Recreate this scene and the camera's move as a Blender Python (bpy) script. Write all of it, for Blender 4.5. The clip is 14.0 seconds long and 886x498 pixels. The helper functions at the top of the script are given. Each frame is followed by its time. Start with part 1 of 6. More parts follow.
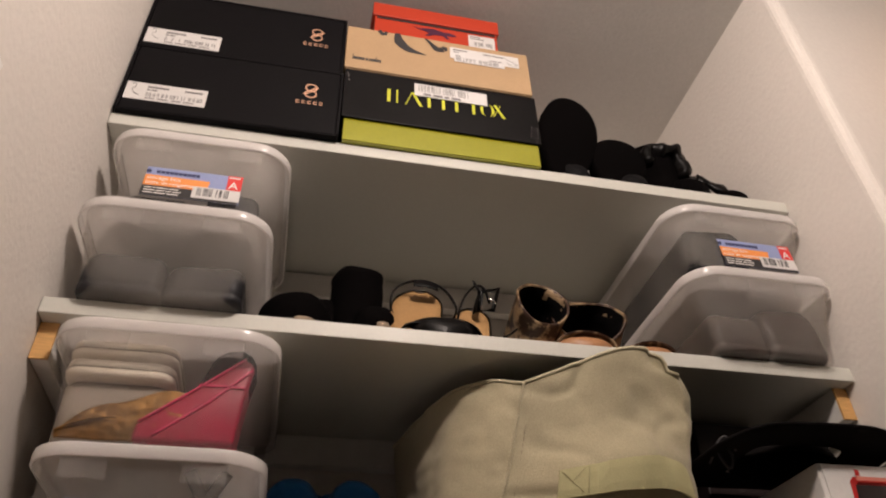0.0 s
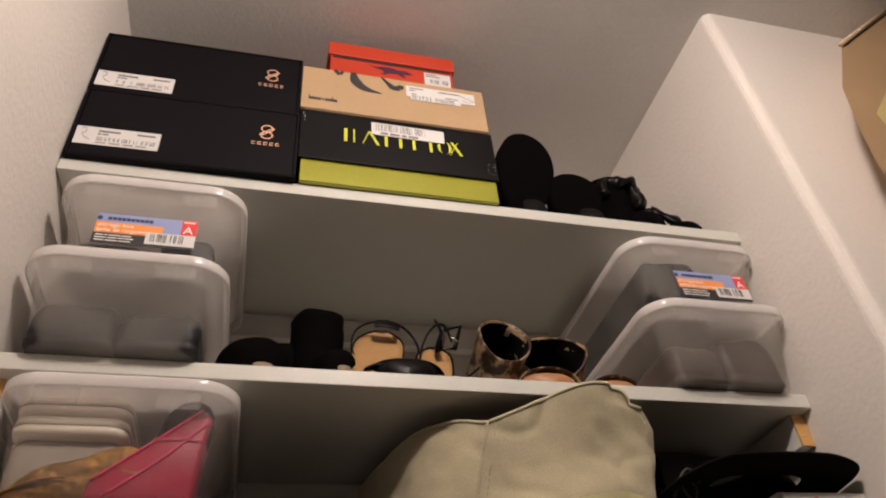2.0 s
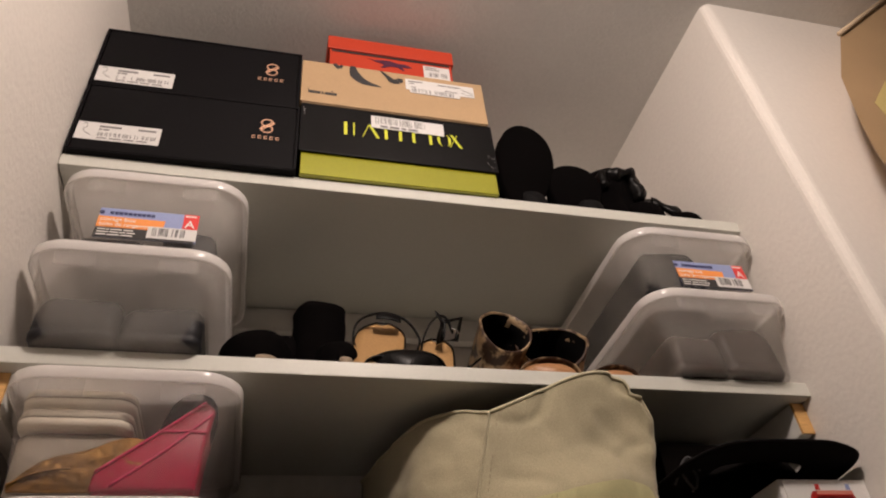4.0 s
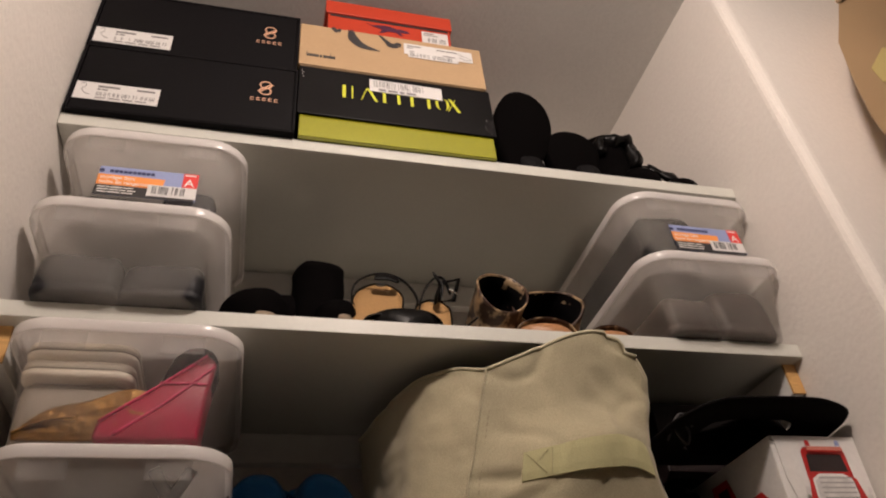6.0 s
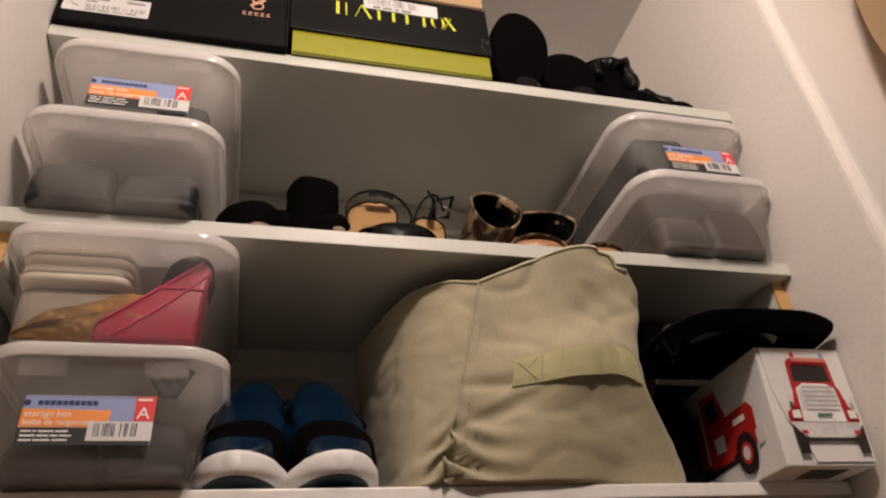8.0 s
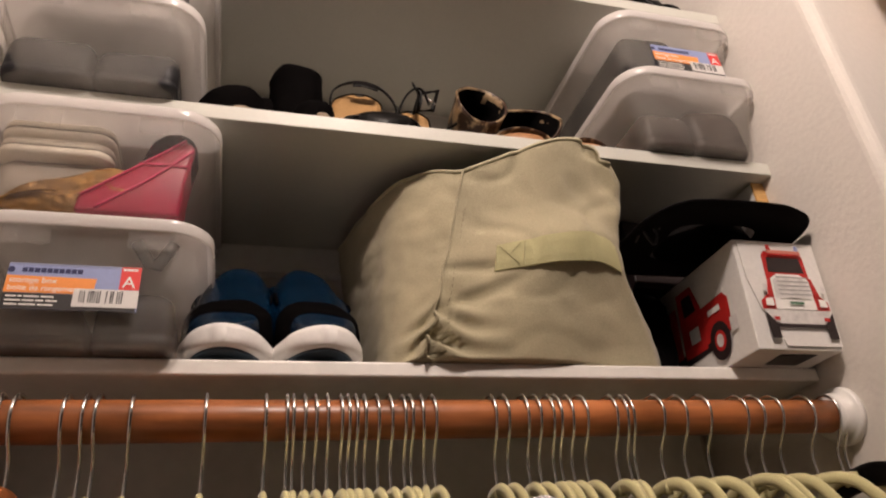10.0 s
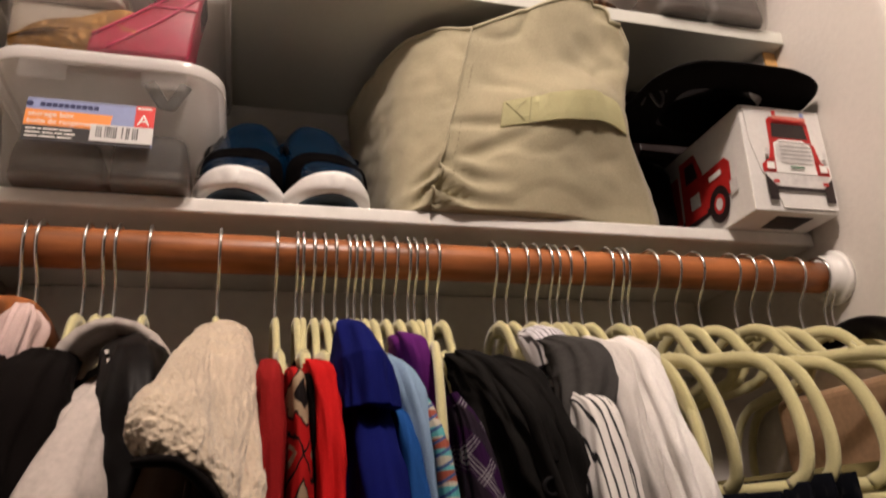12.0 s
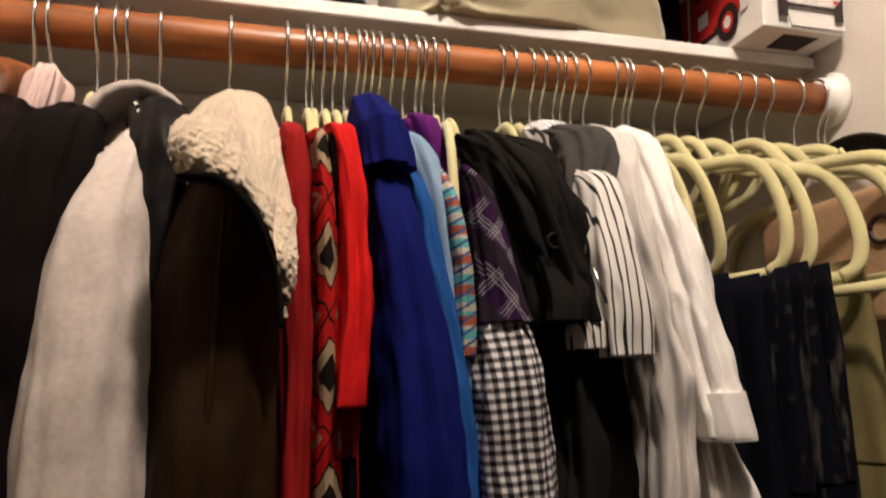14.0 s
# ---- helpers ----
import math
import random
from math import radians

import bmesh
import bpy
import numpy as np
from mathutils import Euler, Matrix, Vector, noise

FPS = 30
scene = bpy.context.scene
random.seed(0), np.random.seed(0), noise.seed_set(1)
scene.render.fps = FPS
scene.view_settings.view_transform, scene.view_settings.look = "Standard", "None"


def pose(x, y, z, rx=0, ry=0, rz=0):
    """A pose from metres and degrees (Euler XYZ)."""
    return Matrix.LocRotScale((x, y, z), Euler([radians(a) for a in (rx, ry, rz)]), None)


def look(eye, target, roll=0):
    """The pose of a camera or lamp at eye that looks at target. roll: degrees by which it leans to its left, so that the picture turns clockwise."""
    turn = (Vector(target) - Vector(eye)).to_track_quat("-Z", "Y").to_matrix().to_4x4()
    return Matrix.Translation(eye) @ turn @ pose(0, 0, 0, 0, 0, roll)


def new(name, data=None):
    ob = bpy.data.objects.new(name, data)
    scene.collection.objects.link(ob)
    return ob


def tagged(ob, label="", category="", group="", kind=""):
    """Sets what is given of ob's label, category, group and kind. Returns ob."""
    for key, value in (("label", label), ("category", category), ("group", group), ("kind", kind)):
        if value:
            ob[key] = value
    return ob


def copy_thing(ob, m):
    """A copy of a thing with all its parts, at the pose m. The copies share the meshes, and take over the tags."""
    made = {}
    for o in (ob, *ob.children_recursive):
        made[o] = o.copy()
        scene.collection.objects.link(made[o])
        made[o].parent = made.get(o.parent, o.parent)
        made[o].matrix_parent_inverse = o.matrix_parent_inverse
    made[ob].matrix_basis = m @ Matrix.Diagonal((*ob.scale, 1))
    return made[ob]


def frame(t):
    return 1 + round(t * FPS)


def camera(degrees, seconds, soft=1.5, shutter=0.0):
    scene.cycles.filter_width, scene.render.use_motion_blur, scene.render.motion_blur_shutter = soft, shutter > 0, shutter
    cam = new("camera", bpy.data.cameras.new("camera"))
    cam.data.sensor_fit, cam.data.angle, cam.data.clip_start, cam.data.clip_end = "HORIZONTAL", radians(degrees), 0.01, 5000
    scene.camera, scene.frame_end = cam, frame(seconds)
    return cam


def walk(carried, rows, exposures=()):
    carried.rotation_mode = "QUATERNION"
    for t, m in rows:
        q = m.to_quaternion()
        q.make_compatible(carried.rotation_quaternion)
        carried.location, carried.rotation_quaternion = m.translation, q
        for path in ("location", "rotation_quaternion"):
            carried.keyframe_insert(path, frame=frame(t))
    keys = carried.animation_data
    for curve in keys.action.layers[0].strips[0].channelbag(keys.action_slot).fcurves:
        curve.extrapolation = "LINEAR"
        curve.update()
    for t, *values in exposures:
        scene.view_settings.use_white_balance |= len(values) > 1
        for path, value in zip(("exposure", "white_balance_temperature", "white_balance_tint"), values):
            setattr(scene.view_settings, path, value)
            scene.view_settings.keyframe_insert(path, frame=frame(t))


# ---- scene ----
cam = camera(64.0, 14.0, 2.0, 0.5)
PATH = [
    (0, (-0.208, 0.843, 1.597), (0.151, 2.38, 2.825), -1.8),
    (0.5, (-0.209, 0.839, 1.602), (0.14, 2.356, 2.858), -2.2),
    (1, (-0.211, 0.837, 1.605), (0.178, 2.33, 2.876), -3.9),
    (1.5, (-0.219, 0.835, 1.606), (0.156, 2.329, 2.882), -3.6),
    (2, (-0.206, 0.835, 1.609), (0.248, 2.3, 2.892), -5.8),
    (4.5, (-0.205, 0.834, 1.598), (0.246, 2.317, 2.862), -6.1),
    (5, (-0.202, 0.84, 1.591), (0.234, 2.334, 2.847), -5.3),
    (5.5, (-0.208, 0.842, 1.588), (0.259, 2.336, 2.833), -6.0),
    (6, (-0.207, 0.844, 1.58), (0.259, 2.352, 2.809), -6.0),
    (6.5, (-0.208, 0.844, 1.568), (0.264, 2.356, 2.79), -6.2),
    (7, (-0.204, 0.852, 1.558), (0.258, 2.393, 2.746), -5.6),
    (7.5, (-0.205, 0.86, 1.547), (0.266, 2.409, 2.721), -5.9),
    (7.7, (-0.202, 0.861, 1.547), (0.275, 2.428, 2.695), -5.8),
    (9.8, (-0.197, 0.877, 1.489), (0.298, 2.54, 2.484), -4.7),
    (10, (-0.2, 0.892, 1.49), (0.342, 2.557, 2.457), -5.5),
    (10.5, (-0.195, 0.896, 1.473), (0.344, 2.58, 2.408), -4.9),
    (11, (-0.2, 0.9, 1.459), (0.335, 2.62, 2.329), -4.5),
    (11.5, (-0.199, 0.899, 1.445), (0.344, 2.638, 2.27), -4.5),
    (12, (-0.197, 0.898, 1.427), (0.329, 2.682, 2.163), -3.6),
    (12.5, (-0.205, 0.899, 1.408), (0.323, 2.71, 2.072), -3.5),
    (13, (-0.206, 0.897, 1.384), (0.32, 2.722, 2.01), -2.8),
    (13.5, (-0.211, 0.897, 1.37), (0.337, 2.754, 1.873), -2.3),
    (14, (-0.217, 0.898, 1.361), (0.35, 2.781, 1.724), -2.0),
]
EXPOSURES = [(0.0, -0.10, 6120, 11), (5.0, -0.17, 6180, 11), (7.5, -0.06, 6200, 12), (10.0, 0.30, 6300, 13), (11.0, 0.42, 6300, 13), (12.5, 0.72, 6240, 10), (14.0, 1.16, 6400, 7)]
walk(cam, [(t, look(eye, target, roll)) for t, eye, target, roll in PATH], EXPOSURES)

# ---- light ----
world = bpy.data.worlds.new("room_air")
scene.world = world
world.use_nodes = True
world.node_tree.nodes["Background"].inputs[0].default_value = (1.0, 0.8, 0.6, 1)
world.node_tree.nodes["Background"].inputs[1].default_value = 0.02


LAMP = (-0.02, 0.74, 2.54)
bulb = bpy.data.lights.new("ceiling_bulb_light", "POINT")
bulb.energy, bulb.color, bulb.shadow_soft_size = 27.5, (1.0, 0.815, 0.685), 0.05
new("ceiling_bulb_light", bulb).location = LAMP

# ---- materials ----


def surface(name, col, rough=0.6, vary=0.10, grain=350, bump=0.3, stain=7, metal=0.0, depth=0.001, spec=0.4, sheen=0.0, stretch=(1, 1, 1), per_object=0.0, coat=0.0):
    m = bpy.data.materials.new(name)
    m.use_nodes = True
    nt = m.node_tree
    nd, ln = nt.nodes, nt.links
    b = nd["Principled BSDF"]
    tc = nd.new("ShaderNodeTexCoord")
    mp = nd.new("ShaderNodeMapping")
    mp.inputs["Scale"].default_value = stretch
    ln.new(tc.outputs["Object"], mp.inputs["Vector"])
    n1 = nd.new("ShaderNodeTexNoise")
    n1.inputs["Scale"].default_value, n1.inputs["Detail"].default_value = grain, 5
    n2 = nd.new("ShaderNodeTexNoise")
    n2.inputs["Scale"].default_value, n2.inputs["Detail"].default_value = stain, 6
    ln.new(mp.outputs[0], n1.inputs["Vector"])
    ln.new(tc.outputs["Object"], n2.inputs["Vector"])
    add = nd.new("ShaderNodeMath")
    add.operation = "ADD"
    ln.new(n1.outputs["Fac"], add.inputs[0])
    ln.new(n2.outputs["Fac"], add.inputs[1])
    mr = nd.new("ShaderNodeMapRange")
    mr.inputs["From Min"].default_value, mr.inputs["From Max"].default_value = 0.7, 1.3
    mr.inputs["To Min"].default_value, mr.inputs["To Max"].default_value = 1 - vary, 1 + vary
    ln.new(add.outputs[0], mr.inputs["Value"])
    vm = nd.new("ShaderNodeVectorMath")
    vm.operation = "SCALE"
    vm.inputs[0].default_value = col[:3]
    ln.new(mr.outputs[0], vm.inputs["Scale"])
    ln.new(vm.outputs[0], b.inputs["Base Color"])
    rr = nd.new("ShaderNodeMapRange")
    rr.inputs["From Min"].default_value, rr.inputs["From Max"].default_value = 0.3, 0.7
    rr.inputs["To Min"].default_value, rr.inputs["To Max"].default_value = max(0.02, rough - 0.08), min(1, rough + 0.08)
    ln.new(n2.outputs["Fac"], rr.inputs["Value"])
    ln.new(rr.outputs[0], b.inputs["Roughness"])
    b.inputs["Metallic"].default_value = metal
    b.inputs["Specular IOR Level"].default_value = spec
    b.inputs["Sheen Weight"].default_value = sheen
    b.inputs["Coat Weight"].default_value = coat
    if bump:
        bp = nd.new("ShaderNodeBump")
        bp.inputs["Strength"].default_value, bp.inputs["Distance"].default_value = bump, depth
        ln.new(n1.outputs["Fac"], bp.inputs["Height"])
        ln.new(bp.outputs[0], b.inputs["Normal"])
    return m


def clear_plastic(name, col, see, rough=0.25):
    """Thin milky polypropylene: part of the light goes straight through."""
    m = bpy.data.materials.new(name)
    m.use_nodes = True
    nd, ln = m.node_tree.nodes, m.node_tree.links
    b = nd["Principled BSDF"]
    b.inputs["Base Color"].default_value = (*col, 1)
    b.inputs["Roughness"].default_value = rough
    tr = nd.new("ShaderNodeBsdfTransparent")
    tr.inputs["Color"].default_value = (0.99, 0.985, 0.98, 1)
    tl = nd.new("ShaderNodeBsdfTranslucent")
    tl.inputs["Color"].default_value = (*col, 1)
    mx0 = nd.new("ShaderNodeMixShader")
    mx0.inputs[0].default_value = 0.35
    ln.new(b.outputs[0], mx0.inputs[1])
    ln.new(tl.outputs[0], mx0.inputs[2])
    ns = nd.new("ShaderNodeTexNoise")
    ns.inputs["Scale"].default_value = 18
    tc = nd.new("ShaderNodeTexCoord")
    ln.new(tc.outputs["Object"], ns.inputs["Vector"])
    mr = nd.new("ShaderNodeMapRange")
    mr.inputs["From Min"].default_value, mr.inputs["From Max"].default_value = 0.3, 0.7
    mr.inputs["To Min"].default_value, mr.inputs["To Max"].default_value = see - 0.05, see + 0.05
    ln.new(ns.outputs["Fac"], mr.inputs["Value"])
    mx = nd.new("ShaderNodeMixShader")
    ln.new(mr.outputs[0], mx.inputs[0])
    ln.new(mx0.outputs[0], mx.inputs[1])
    ln.new(tr.outputs[0], mx.inputs[2])
    ln.new(mx.outputs[0], nd["Material Output"].inputs["Surface"])
    return m


WALL = surface("wall_paint", (0.755, 0.712, 0.66), 0.75, 0.03, 130, 0.42, 3, depth=0.0016, spec=0.25)
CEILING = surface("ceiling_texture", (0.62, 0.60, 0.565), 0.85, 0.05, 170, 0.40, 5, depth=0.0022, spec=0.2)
SHELF = surface("white_laminate", (0.60, 0.60, 0.545), 0.42, 0.03, 240, 0.08, 4, depth=0.0006)
PAINTED = surface("white_gloss_paint", (0.82, 0.80, 0.76), 0.38, 0.05, 60, 0.25, 9, depth=0.001)
PINE = surface("bare_pine", (0.62, 0.36, 0.13), 0.6, 0.22, 60, 0.2, 6, stretch=(1, 1, 9))
# dark colour for the unseen room walls, so little light bounces back
ROOM = surface("unseen_room_dark", (0.13, 0.11, 0.095), 0.8, 0.05, 75, 0.4, 3, depth=0.002, spec=0.2)
# floor out of view; its dark colour keeps shelf undersides dim
FLOOR = surface("unseen_floor_dark", (0.045, 0.036, 0.03), 0.95, 0.2, 500, 0.6, 8)
ROD = surface("stained_wood", (0.33, 0.112, 0.036), 0.36, 0.6, 70, 0.16, 11, stretch=(0.12, 1, 1))
BLACKCARD = surface("black_card", (0.0045, 0.004, 0.005), 0.55, 0.3, 300, 0.1, 10, spec=0.09)
BLACKGLOSS = surface("black_coated_card", (0.005, 0.0045, 0.005), 0.4, 0.3, 200, 0.1, 10, spec=0.12)
KRAFT = surface("kraft_card", (0.44, 0.295, 0.16), 0.6, 0.09, 260, 0.12, 12, stretch=(1, 1, 6))
LIME = surface("lime_foil_card", (0.36, 0.36, 0.012), 0.2, 0.06, 200, 0.05, 9, spec=0.9, metal=0.35, coat=0.6)
REDCARD = surface("red_card", (0.50, 0.046, 0.016), 0.5, 0.07, 260, 0.1, 10)
PAPER = surface("label_paper", (0.66, 0.645, 0.63), 0.55, 0.04, 300, 0.05, 20)
INK = surface("dark_ink", (0.03, 0.028, 0.03), 0.55, 0.2, 300, 0.0, 20)
GREYINK = surface("grey_ink", (0.20, 0.19, 0.19), 0.55, 0.2, 300, 0.0, 20)
GOLD = surface("rose_gold_foil", (0.80, 0.46, 0.30), 0.4, 0.1, 300, 0.0, 20, metal=0.35)
LIMEINK = surface("lime_ink", (0.60, 0.62, 0.03), 0.5, 0.08, 300, 0.0, 20)
BIN = clear_plastic("milky_plastic", (0.97, 0.935, 0.875), 0.875, 0.16)
BINCLEAR = clear_plastic("clear_plastic", (0.94, 0.90, 0.89), 0.93, 0.2)
LID = clear_plastic("milky_lid_plastic", (0.92, 0.89, 0.87), 0.14, 0.2)
TAB = clear_plastic("latch_plastic", (0.85, 0.82, 0.80), 0.90, 0.15)
BLUELAB = surface("blue_label_ink", (0.28, 0.33, 0.56), 0.5, 0.06, 300, 0.0, 20)
NAVYINK = surface("navy_ink", (0.03, 0.035, 0.11), 0.5, 0.1, 300, 0.0, 20)
ORANGELAB = surface("orange_label_ink", (0.86, 0.31, 0.075), 0.5, 0.06, 300, 0.0, 20)
REDLAB = surface("red_label_ink", (0.72, 0.05, 0.045), 0.5, 0.06, 300, 0.0, 20)
WHITEINK = surface("white_ink", (0.85, 0.83, 0.80), 0.5, 0.03, 300, 0.0, 20)
STEEL = surface("chromed_wire", (0.72, 0.71, 0.70), 0.25, 0.06, 200, 0.0, 20, metal=1.0)
VELVET = surface("cream_velvet", (0.60, 0.55, 0.285), 0.85, 0.10, 700, 0.35, 14, sheen=0.4)
WHITEPLASTIC = surface("white_plastic", (0.82, 0.80, 0.77), 0.35, 0.03, 200, 0.05, 8)

# ---- shaping helpers ----


def part(name, bm, material, parent=None, label="", smooth=False):
    me = bpy.data.meshes.new(name)
    bmesh.ops.recalc_face_normals(bm, faces=bm.faces)
    bm.to_mesh(me)
    bm.free()
    me.materials.append(material)
    if smooth:
        me.polygons.foreach_set("use_smooth", [True] * len(me.polygons))
        me.update()
    ob = new(name, me)
    ob.parent = parent
    if label:
        ob["label"] = label
    if name in ("print", "small_print", "scuffs", "stencil_mark", "dark_mark", "barcode"):
        ob["kind"] = "stuff"
    return ob


def thing(name, place, label, category, group="", turn=0.0, lean=0.0, roll=0.0):
    ob = new(name)
    ob.empty_display_size = 0.03
    ob.matrix_basis = pose(*place, lean, roll, turn)
    return tagged(ob, label, category, group)


def box(bm, x0, x1, y0, y1, z0, z1, bevel=0.0, seg=2):
    r = bmesh.ops.create_cube(bm, size=1.0)
    for v in r["verts"]:
        v.co = Vector((x0 + (v.co.x + 0.5) * (x1 - x0), y0 + (v.co.y + 0.5) * (y1 - y0), z0 + (v.co.z + 0.5) * (z1 - z0)))
    if bevel:
        edges = list({e for v in r["verts"] for e in v.link_edges})
        bmesh.ops.bevel(bm, geom=edges, offset=bevel, segments=seg, affect="EDGES", profile=0.5)
    return bm


def solid(*a, **k):
    return box(bmesh.new(), *a, **k)


def loft(bm, rings, close=True, cap0=True, cap1=True):
    rows = [[bm.verts.new(p) for p in r] for r in rings]
    n = len(rows[0])
    for a, b in zip(rows, rows[1:]):
        for i in range(n if close else n - 1):
            j = (i + 1) % n
            bm.faces.new((a[i], a[j], b[j], b[i]))
    if cap0:
        bm.faces.new(rows[0][::-1])
    if cap1:
        bm.faces.new(rows[-1])
    return bm


def rrect(w, d, r, z, yc=0.0, n=6, xc=0.0):
    """A rounded rectangle in the plane z, its centre at xc, yc."""
    out = []
    for sx, sy, a0 in ((1, 1, 0), (-1, 1, 90), (-1, -1, 180), (1, -1, 270)):
        for k in range(n + 1):
            a = radians(a0 + 90 * k / n)
            out.append(Vector((xc + sx * (w / 2 - r) + r * math.cos(a), yc + sy * (d / 2 - r) + r * math.sin(a), z)))
    return out


def oval(cx, cy, cz, rx, ry, n=24, power=2.0):
    out = []
    for k in range(n):
        a = 2 * math.pi * k / n
        c, s = math.cos(a), math.sin(a)
        out.append(Vector((cx + rx * math.copysign(abs(c) ** (2 / power), c), cy + ry * math.copysign(abs(s) ** (2 / power), s), cz)))
    return out


def glide(points, steps=6):
    """A smooth line through the points (Catmull-Rom)."""
    pts = [Vector(p) for p in points]
    pts = [pts[0] * 2 - pts[1]] + pts + [pts[-1] * 2 - pts[-2]]
    out = []
    for a, b, c, d in zip(pts, pts[1:], pts[2:], pts[3:]):
        for k in range(steps):
            t = k / steps
            out.append(0.5 * (2 * b + (c - a) * t + (2 * a - 5 * b + 4 * c - d) * t * t + (3 * b - a - 3 * c + d) * t ** 3))
    return out + [pts[-2]]


def sweep(bm, line, wide, thick=None, side=(1, 0, 0), n=8, power=2.0, cap=True, wob=0.0, wobscale=30.0):
    """An oval section carried along a line. wide: half width along side (a number or one per point); thick: half width across it."""
    line = [Vector(p) for p in line]
    m = len(line)
    ws = wide if isinstance(wide, (list, tuple)) else [wide] * m
    ts = thick if isinstance(thick, (list, tuple)) else [thick or w for w in ws] if thick is None else [thick] * m
    rings = []
    side = Vector(side)
    for i, p in enumerate(line):
        tan = (line[min(i + 1, m - 1)] - line[max(i - 1, 0)]).normalized()
        s = (side - tan * side.dot(tan)).normalized()
        o = tan.cross(s)
        ring = []
        for k in range(n):
            a = 2 * math.pi * k / n
            c, q = math.cos(a), math.sin(a)
            c = math.copysign(abs(c) ** (2 / power), c)
            q = math.copysign(abs(q) ** (2 / power), q)
            v = p + s * (ws[i] * c) + o * (ts[i] * q)
            if wob:
                d = (s * c + o * q).normalized()
                v = v + d * wob * noise.noise(v * wobscale)
            ring.append(v)
        rings.append(ring)
    return loft(bm, rings, True, cap, cap)


def stretch_list(values, count):
    """Values spread evenly over count places, with straight steps between."""
    out = []
    for i in range(count):
        f = i * (len(values) - 1) / max(1, count - 1)
        k = min(int(f), len(values) - 2)
        out.append(values[k] + (values[k + 1] - values[k]) * (f - k))
    return out


def poly(bm, pts, y, thick=0.0004):
    """A flat printed shape: its outline in x, z, standing at y and facing -y."""
    f = [bm.verts.new((x, y, z)) for x, z in pts]
    b = [bm.verts.new((x, y + thick, z)) for x, z in pts]
    bm.faces.new(f)
    bm.faces.new(b[::-1])
    for i in range(len(f)):
        j = (i + 1) % len(f)
        bm.faces.new((f[i], b[i], b[j], f[j]))
    return bm


def lettering(name, words, size, material, parent, m, label=""):
    """Words in the built-in font as a mesh; m: where its first letter's foot stands."""
    cu = bpy.data.curves.new(name, "FONT")
    cu.body, cu.size, cu.extrude = words, size, 0.0001
    tmp = bpy.data.objects.new(name, cu)
    scene.collection.objects.link(tmp)
    me = bpy.data.meshes.new_from_object(tmp.evaluated_get(bpy.context.evaluated_depsgraph_get()))
    bpy.data.objects.remove(tmp)
    bpy.data.curves.remove(cu)
    me.materials.clear()
    me.materials.append(material)
    ob = new(name, me)
    ob.parent = parent
    ob.matrix_basis = m
    if label:
        ob["label"] = label
    return ob


# ---- the closet ----
XL, XR, YB, CEIL = -0.475, 0.475, 1.805, 2.68
ZT, ZM, ZS = 2.289, 2.017, 1.741
YT, YF, YS = 1.509, 1.518, 1.556
EDGE = 1.37


def setting(name, bm, material, label):
    ob = part(name, bm, material)
    return tagged(ob, label, "wall" if name.startswith("wall") else name.split("_")[0], "", "structure")


# the floor is unseen and darkened to limit bounce
setting("floor", solid(-2.6, 3.0, -3.6, 2.0, -0.05, 0), FLOOR, "unseen floor, kept dark to limit light bounced upward")
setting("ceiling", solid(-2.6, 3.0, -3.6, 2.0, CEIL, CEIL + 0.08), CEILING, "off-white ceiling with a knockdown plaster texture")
setting("wall_back", solid(XL, XR + 0.0, YB, YB + 0.1, 0, CEIL), WALL, "off-white textured closet back wall")
setting("wall_left", solid(-2.5, XL, 1.12, YB + 0.1, 0, CEIL), WALL, "off-white textured wall beside the shelves")
bm = solid(XR, 2.9, EDGE, YB + 0.1, 0, CEIL)
es = [e for e in bm.edges if all(abs(v.co.x - XR) < 1e-4 and abs(v.co.y - EDGE) < 1e-4 for v in e.verts)]
bmesh.ops.bevel(bm, geom=es, offset=0.016, segments=5, affect="EDGES", profile=0.5)
setting("wall_right", bm, WALL, "off-white textured wall with a rounded corner bead")
# three unseen walls added around the room, dark to hold down bounce
setting("wall_side", solid(2.9, 3.0, -3.5, EDGE, 0, CEIL), ROOM, "unseen side wall, kept dark to limit bounced light")
setting("wall_far", solid(-2.6, -2.5, -3.5, 1.12, 0, CEIL), ROOM, "unseen far wall, kept dark to limit bounced light")
setting("wall_behind", solid(-2.6, 3.0, -3.6, -3.5, 0, CEIL), ROOM, "unseen wall behind, kept dark to limit bounced light")

# bare bulb holder above the viewer
lampthing = thing("ceiling_lamp", (LAMP[0], LAMP[1], CEIL), "white ceiling bulb holder", "lamp")
part("holder", loft(bmesh.new(), [oval(0, 0, -z, r, r, 32) for z, r in ((0.0, 0.05), (0.012, 0.05), (0.02, 0.028), (0.075, 0.022))]), WHITEPLASTIC, lampthing)


